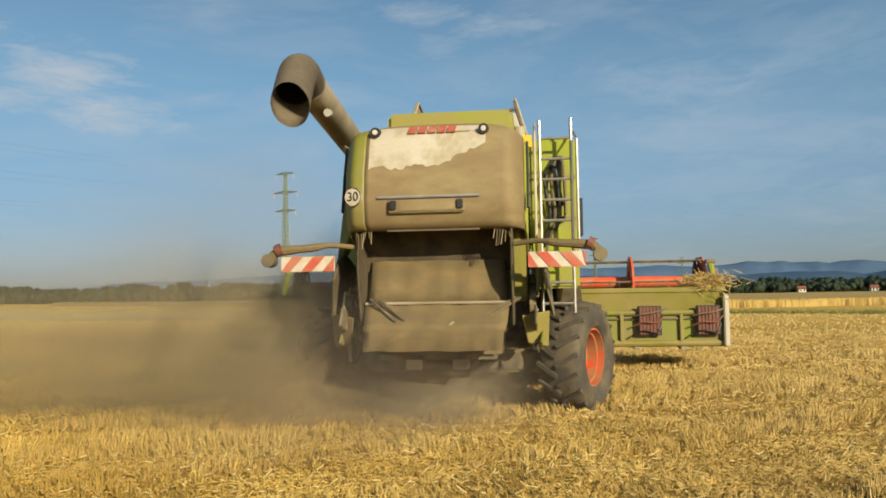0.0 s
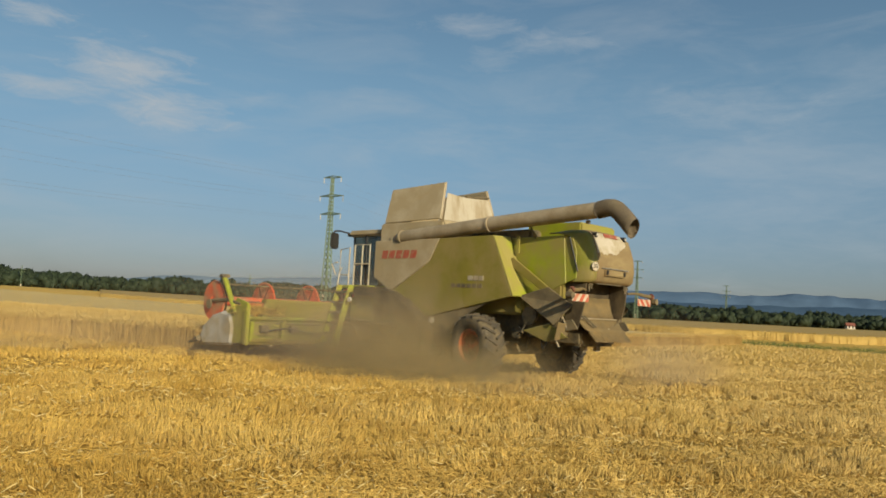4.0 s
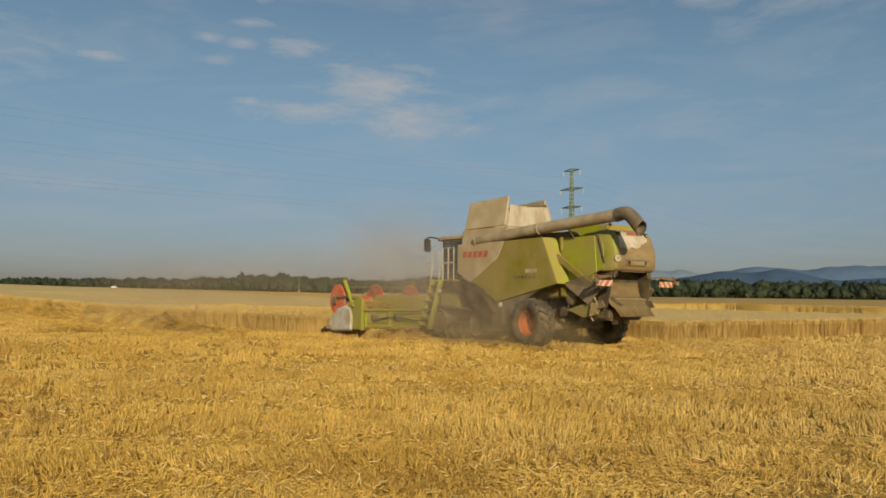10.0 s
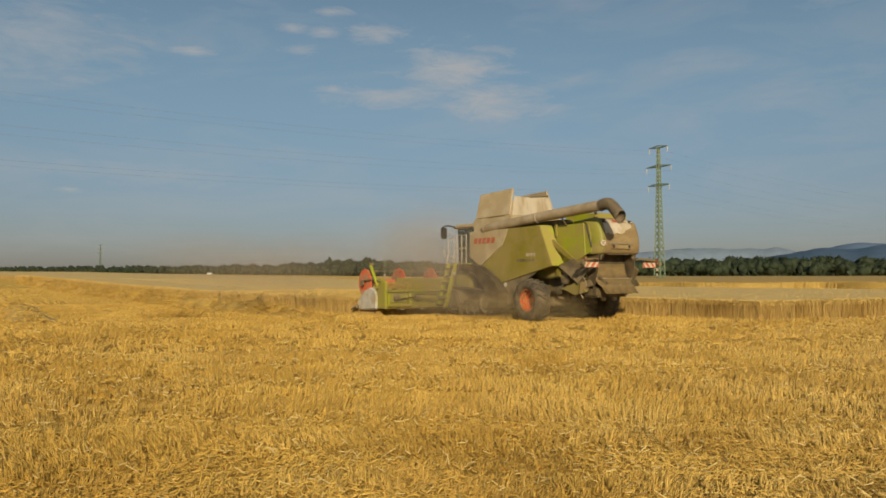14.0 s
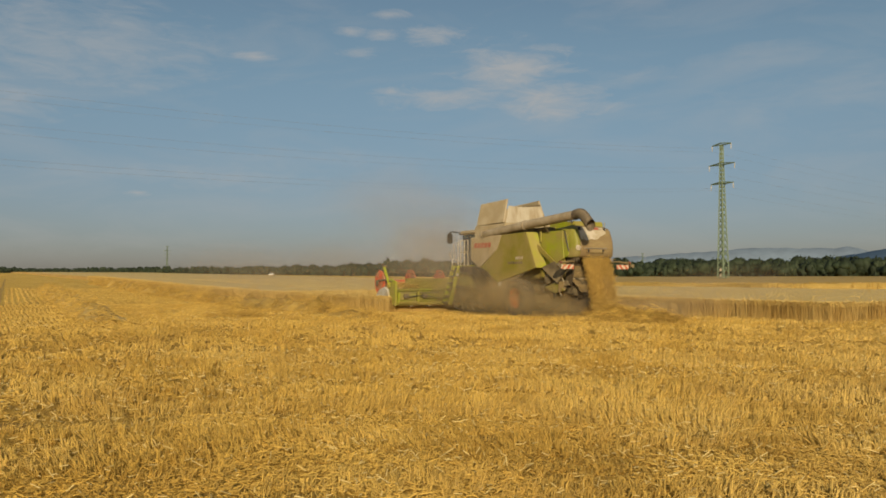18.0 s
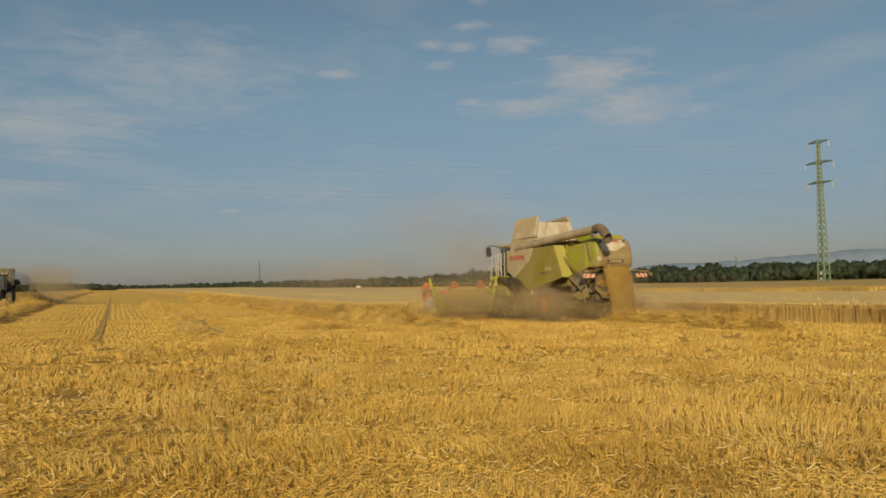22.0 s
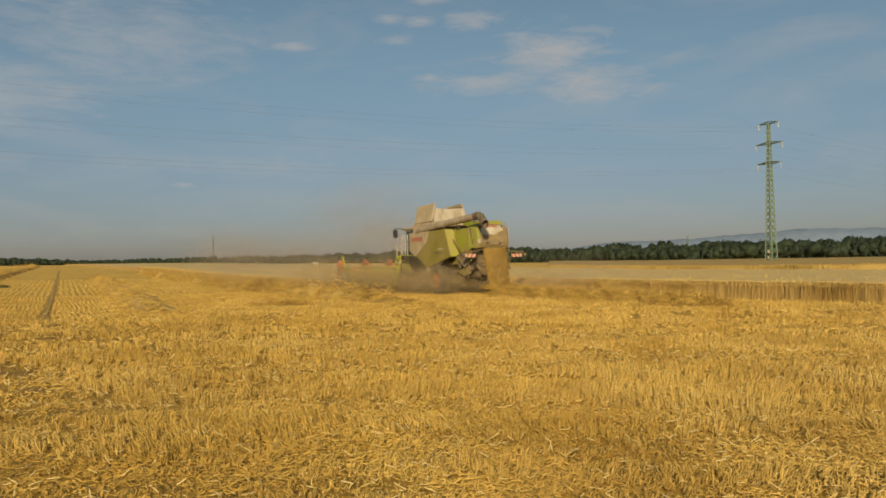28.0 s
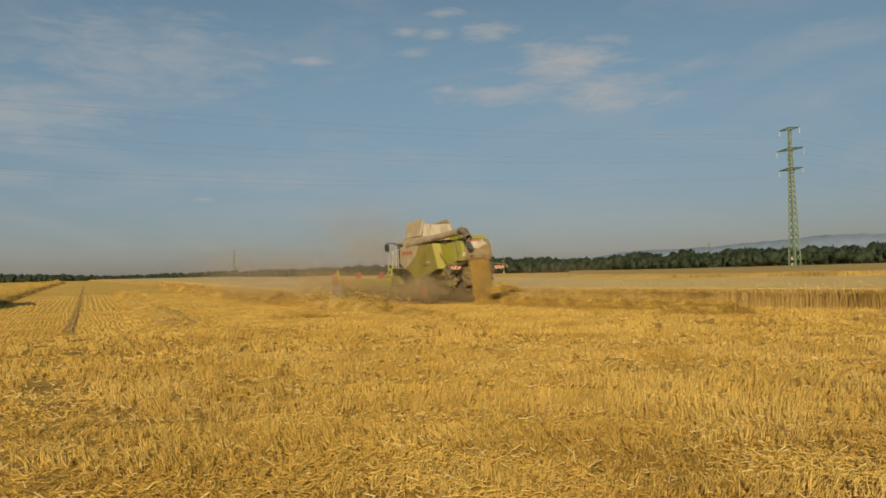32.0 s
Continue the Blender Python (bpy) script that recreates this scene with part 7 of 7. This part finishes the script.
stream = part("straw_stream", stream_mesh(), "strawdusty")
tagged(stream, "golden straw pouring out of the rear of the harvester", "straw")
PILE_MESH = []
for sd in (1, 2, 3):
    rr = np.random.default_rng(40 + sd)
    v, f = straw_heap(rr, 1700, (0.95, 1.05, 0.34), 0.26, 0.007)
    v[:, 2] = np.clip(v[:, 2], 0.0, 0.95)
    v[:, 0], v[:, 1] = np.clip(v[:, 0], -1.3, 1.3), np.clip(v[:, 1], -1.05, 1.05)
    PILE_MESH.append(mesh_np("straw_clump", np.stack([v[:, 1], v[:, 0], v[:, 2]], 1), f))
PILES = []
for i in range(30):
    ob = part("straw_clump", PILE_MESH[i % 3], "strawgold")
    tagged(ob, "fresh clump of straw laid in the windrow behind the harvester", "straw", "straw clumps of the new windrow")
    PILES.append(ob)


def puff_mesh(seed):
    """A billow of dust of radius 1: a closed uneven shell, bulging towards -y, thin at its rim."""
    rings, seg, vs, fs = 7, 20, [], []
    for face in (-1, 1):
        for i in range(1, rings):
            q = i / rings
            for k in range(seg):
                a = k * math.tau / seg
                u, v = q * math.cos(a), q * math.sin(a)
                vs.append((u, face * 0.45 * math.sqrt(1 - q * q) + 0.14 * noise.noise((u * 1.8 + seed * 7, v * 1.8, 5.0 + face)), v))
    rim = len(vs)
    vs += [(math.cos(k * math.tau / seg), 0.0, math.sin(k * math.tau / seg)) for k in range(seg)]
    mid = len(vs)
    vs += [(0, -0.45, 0), (0, 0.45, 0)]
    for f in range(2):
        o = f * (rings - 1) * seg
        for i in range(rings - 1):
            n0, n1 = o + i * seg, (o + (i + 1) * seg if i < rings - 2 else rim)
            fs += [(n0 + k, n0 + (k + 1) % seg, n1 + (k + 1) % seg, n1 + k) for k in range(seg)]
        fs += [(mid + f, o + k, o + (k + 1) % seg) for k in range(seg)]
    me = bpy.data.meshes.new("dust_puff")
    me.from_pydata(vs, [], fs)
    return me


PUFFS = []  # object, place on the machine, radii, phase, stays with the machine until


def puff(kind, c, r, label, until=99.0, since=-1.0):
    ob = new("dust_puff", PUFF_MESH[kind][len(PUFFS) % 2])
    tagged(ob, label, "dust", "dust round the harvester")
    ob.scale = r
    PUFFS.append((ob, c, len(PUFFS) * 1.7, until, since, c[2] + r[2] * 1.15 + 0.4))


PUFF_MESH = {}
for kind in ("dust_thick", "dust_thin", "dust_haze", "dust_low", "dust_dark"):
    PUFF_MESH[kind] = [puff_mesh(1), puff_mesh(2)]
    for me in PUFF_MESH[kind]:
        me.materials.append(M[kind])
LOW, HIGH, TURN = "low brown dust rolling round tracks and wheels", "thin brown dust hanging in the air", "thick brown dust thrown up by the turning harvester"
for c, r in (((-2.5, 3.6, 0.55), (2.3, 1.0, 0.85)), ((-2.6, 1.0, 0.40), (2.2, 1.0, 0.70)), ((-2.2, -1.6, 0.5), (2.0, 1.0, 0.8))):
    puff("dust_low", c, r, LOW, 16.0, since=4.2)
# more of it once straw and chaff fall
for c, r in (((-2.2, -0.4, 0.7), (2.5, 1.0, 1.3)), ((1.2, -3.4, 0.4), (2.4, 1.0, 0.8)), ((0.0, -1.6, 0.6), (2.2, 0.8, 1.1))):
    puff("dust_thick", c, r, LOW, since=16.0)
for c, r in (((-2.2, 3.6, 0.8), (1.9, 1.0, 1.2)), ((-2.6, 1.4, 0.7), (2.6, 1.0, 1.2)), ((-2.0, -2.0, 0.5), (2.0, 0.8, 0.9))):
    puff("dust_low", c, r, LOW, since=16.0)
for c, r in (((-2.2, 6.6, 2.4), (3.6, 1.2, 2.2)), ((-0.5, 8.6, 3.6), (3.8, 1.2, 2.4)), ((-6.0, 8.0, 2.0), (4.2, 1.2, 1.9)), ((-9.5, 9.0, 1.8), (5.0, 1.2, 1.8))):
    puff("dust_thin", c, r, HIGH, since=4.6)
puff("dust_thin", (-2.8, 3.6, 1.9), (3.8, 1.0, 2.3), HIGH, 18.0, since=4.6)
puff("dust_thick", (-6.0, 5.2, 1.0), (2.6, 1.0, 1.5), LOW, since=25.0)
puff("dust_thin", (-1.5, 9.5, 4.6), (7.0, 1.2, 3.4), HIGH, since=16.0)
puff("dust_thin", (-7.0, 13.0, 2.2), (10.0, 1.2, 2.6), HIGH, since=24.0)
puff("dust_thin", (3.4, -4.6, 0.9), (4.2, 1.2, 1.3), HIGH, since=16.0)
puff("dust_thick", (-1.9, 0.6, 0.7), (1.7, 0.9, 1.2), TURN, 2.5)
for c, r in (((-4.6, -0.6, 0.30), (4.2, 0.9, 1.1)), ((-3.2, 0.2, 0.9), (2.9, 0.9, 1.8)), ((-6.0, 1.4, 0.6), (4.2, 0.9, 1.6))):
    puff("dust_low", c, r, TURN, 0.2)
puff("dust_low", (-10.5, 4.0, 0.7), (5.5, 0.9, 1.9), TURN, 0.2)
for c, r in (((-2.8, 0.6, 1.5), (2.6, 0.9, 2.6)), ((-2.7, -0.8, 0.7), (2.3, 0.9, 1.5)), ((-2.7, -1.5, 0.5), (2.2, 0.8, 1.3))):
    puff("dust_low", c, r, TURN, 2.7, since=1.2)
puff("dust_thin", (-0.8, -3.2, 0.6), (3.8, 0.8, 1.4), HIGH, 2.6)
for c, r, q in (((-2.0, 0.5, 0.55), (1.7, 0.9, 1.25), 0.9), ((-2.9, 2.2, 0.8), (2.1, 0.9, 1.5), 0.8), ((-1.5, -0.95, 0.35), (1.15, 0.8, 0.85), 0.9), ((-0.3, 0.4, 0.35), (1.6, 0.8, 0.75), 2.6)):
    puff("dust_dark", c, r, TURN, q)
puff("dust_haze", (-2.1, 1.6, 1.3), (1.5, 0.8, 1.6), TURN, 0.9)
puff("dust_haze", (0.1, -1.7, 0.4), (1.5, 0.7, 0.75), TURN, 0.5)
puff("dust_low", (-3.0, -0.5, 0.9), (2.8, 0.8, 1.7), TURN, 2.6, since=0.8)
puff("dust_low", (-2.9, 2.0, 1.6), (2.7, 0.8, 2.4), TURN, 2.6, since=0.8)
puff("dust_thin", (-2.6, 1.6, 1.0), (4.8, 1.0, 1.7), LOW, 15.0, since=3.4)
puff("dust_low", (-2.4, 1.8, 0.8), (3.4, 1.0, 1.2), LOW, 8.0, since=3.4)
puff("dust_thin", (1.4, -3.6, 0.6), (2.6, 0.8, 0.9), LOW, 8.0, since=3.4)
puff("dust_thin", (0.1, -2.9, 1.0), (1.5, 0.9, 1.3), "chaff and dust round the falling straw", since=16.5)
puff("dust_thin", (1.6, -3.0, 0.9), (2.4, 0.8, 1.6), HIGH, 8.0, since=4.2)
for c, r in (((-4.8, 4.2, 0.9), (2.6, 1.0, 1.35)), ((-3.6, 2.7, 0.9), (2.4, 1.0, 1.3))):
    puff("dust_thick", c, r, LOW, since=20.2)
puff("dust_thin", (-2.6, 2.4, 2.2), (2.6, 0.9, 2.6), TURN, 2.6, since=1.0)
puff("dust_low", (-4.4, 2.2, 0.4), (2.8, 0.9, 0.9), TURN, 2.6, since=1.0)
puff("dust_low", (-1.6, -0.9, 0.9), (1.9, 0.8, 1.5), TURN, 2.6, since=1.0)
puff("dust_low", (-2.4, 3.0, 1.2), (2.3, 0.9, 2.2), TURN, 2.6, since=1.0)
for c, r in (((-4.8, 3.0, 0.65), (3.6, 0.9, 1.4)), ((-3.2, -1.7, 0.6), (2.2, 0.7, 1.3)), ((-2.0, -1.6, 0.75), (2.0, 0.7, 1.5))):
    puff("dust_low", c, r, TURN, 0.2)
puff("dust_low", (-6.0, -0.9, 0.4), (3.4, 0.7, 1.3), TURN, 0.2)
puff("dust_thin", (-4.6, 4.6, 2.8), (5.0, 1.2, 3.2), TURN, 2.5)
puff("dust_thin", (-9.0, 6.0, 1.4), (8.0, 1.0, 2.4), TURN, 0.3)

tractor_dust = new("dust_cloud", PUFF_MESH["dust_haze"][0])
tagged(tractor_dust, "tan dust trailing behind the tractor", "dust")
tractor_dust.scale = (5.5, 1.0, 3.2)

# ---- what moves ----
PATH = """0,0.18,10.34,-6.97;0.5,0.76,11.47,2.90;1,1.31,12.62,10.11;1.5,1.71,13.73,17.49;2,1.91,14.83,24.80;2.5,1.89,15.90,31.61;4.5,0.50,19.36,51.47;5,-0.18,19.89,52.18;5.5,-0.78,20.35,52.34;6,-1.19,20.76,53.05;7,-2.03,21.53,54.94;8,-2.92,22.24,56.63;9,-3.85,22.88,56.94;10,-4.76,23.46,57.45;11,-5.66,24.04,57.69;12,-6.52,24.63,58.87;13,-7.48,25.16,59.46;14,-8.38,25.71,60.39;14.5,-8.84,26.00,60.55;16.5,-10.75,27.18,59.96;17.5,-11.69,27.73,60.48;18.5,-12.58,28.26,61.19;19.5,-13.49,28.79,61.90;20.5,-14.43,29.31,62.10;21.5,-15.39,29.80,62.44;22.5,-16.35,30.25,62.58;23.5,-17.26,30.72,62.65;24.5,-18.18,31.18,62.41;25.5,-19.10,31.64,62.38;27.5,-20.83,32.55,62.54;28.5,-21.60,32.97,62.80;29.5,-22.36,33.35,63.37;30.5,-23.13,33.67,63.53;32,-24.27,34.11,64.32"""
ROWS = np.array([[float(v) for v in r.split(",")] for r in PATH.split(";")])


def at(t):
    """Place and heading of the harvester at t seconds."""
    return [float(np.interp(t, ROWS[:, 0], ROWS[:, k])) for k in (1, 2, 3)]


def machine(t):
    x, y, a = at(t)
    return pose(x, y, 0, 0, 0, a)


def motions():
    walk(combine, [(t, pose(x, y, 0, 0, 0, a)) for t, x, y, a in ROWS])
    # distance travelled, for the wheels
    ts = np.arange(0, 32.01, 0.25)
    pos = np.array([at(t) for t in ts])
    run = np.concatenate([[0], np.cumsum(np.hypot(*np.diff(pos[:, :2], axis=0).T))])
    for w, sg in WHEELS:
        rows = []
        for t, d in zip(ts, run):
            steer = float(np.interp(t, [0, 2.5, 4.5, 6, 32], [-25, -20, -6, -1, 0]))
            rows.append((t, Matrix.Translation((sg * 1.60, 0.1, 0.70)) @ Matrix.Rotation(radians(steer), 4, "Z") @ Matrix.Rotation(-d / 0.71, 4, "X")))
        walk(w, rows)
    walk(HEADER, [(0, pose(0.14, 0, 0.19)), (2.0, pose(0.14, 0, 0.19)), (4.6, pose(0.14, 0, 0.02)), (6, pose(0.14, 0, 0)), (32, pose(0.14, 0, 0))])
    walk(REEL, [(t, Matrix.Translation((0, 7.0, 1.28 + 0.32 * float(np.interp(t, [0, 2, 4.6], [1, 1, 0])))) @ Matrix.Rotation(-t * radians(150), 4, "X")) for t in np.arange(0, 32.01, 0.4)])
    # sections of wheat fall as the knife passes
    knife = []
    for t in np.arange(0, 32.01, 0.1):
        q = machine(t) @ Vector((0, 7.0, 0))
        knife.append(q.x * S_DIR[0] + q.y * S_DIR[1])
    for ob, s in SECTIONS:
        up, down = ob.matrix_world.copy(), Matrix.Translation((0, 0, -1.15)) @ ob.matrix_world
        if s + 1.7 > knife[-1]:
            walk(ob, [(0, up), (32, up)])
            continue
        tc = max(float(np.interp(s + 1.7, np.maximum.accumulate(knife), np.arange(0, 32.01, 0.1))), 0.6)
        walk(ob, [(0, up), (tc - 0.5, up), (tc + 0.5, down), (32, down)])
    # straw leaves the machine from the sixteenth second on
    hidden, out = Matrix.Translation((0, 4.55, 1.14)), Matrix.Identity(4)
    rows = []
    for t in np.arange(0, 32.01, 0.5):
        k = min(max((t - 14.8) / 1.2, 0), 1)
        rows.append((t, machine(t) @ hidden.lerp(out, k) @ pose(0.02 * math.sin(t * 5), 0.05 * math.sin(t * 7), 0)))
    walk(stream, rows)
    for i, ob in enumerate(PILES):
        td = 15.7 + i * 0.56
        q = machine(td) @ pose(0.15 * math.sin(i * 2.1), -3.0, 0, 0, 0, 14 * math.sin(i * 1.3))
        rows = [(t, machine(t) @ pose(0, 0.6, 1.9)) for t in np.arange(0, td - 1.0, 1.0)]
        rows += [(td - 0.7, machine(td - 0.7) @ pose(0, 0.2, 1.7)), (td - 0.25, machine(td - 0.25) @ pose(0, -2.5, 1.1))]
        if td < 31.5:
            rows += [(td + 0.15, q), (32, q)]
        walk(ob, rows)
    # dust rides and rolls with the machine; that of the turn drifts off and settles
    for ob, c, ph, until, since, deep in PUFFS:
        rows = []
        for t in np.arange(0, 32.01, 1.0):
            q = machine(min(t, until)) @ Vector((c[0] + 0.25 * math.sin(t * 0.8 + ph), c[1] + 0.45 * math.sin(t * 0.6 + ph * 2), c[2] + 0.12 * math.sin(t * 0.9 + ph)))
            m = pose(q.x, q.y, q.z, 0, 8 * math.sin(t * 0.4 + ph), 22 + 10 * math.sin(t * 0.33 + ph))
            if t > until:
                k = t - until
                m = Matrix.Translation((-0.5 * min(k, 6), 0.7 * min(k, 6), -deep * min(k / (1.8 if until < 1 else 4), 1))) @ m
            if t < since:
                m = Matrix.Translation((0, 0, -deep * min((since - t) / 1.5, 1))) @ m
            rows.append((t, m))
        walk(ob, rows)
    rows, trail = [], []
    for t in (0, 10, 20, 22, 24, 26, 28, 30, 32):
        k = min(t, 24) - 21 + (0 if t < 24 else 2.6 * (1 - math.exp((24 - t) / 2.4)))
        x, y = -81.2 + 5.9 * k, 32.3 - 3.0 * k
        rows.append((t, pose(x + 0.2, y + 0.5, float(ground_z(x, y)), 0, 0, 67)))
        trail.append((t, pose(x - 2.4, y + 6.0, float(ground_z(x, y)) + 1.8 - 1.6 * max(0, min(t, 29) - 25), 0, 0, 66)))
    walk(tractor, rows)
    walk(tractor_dust, trail)


motions()
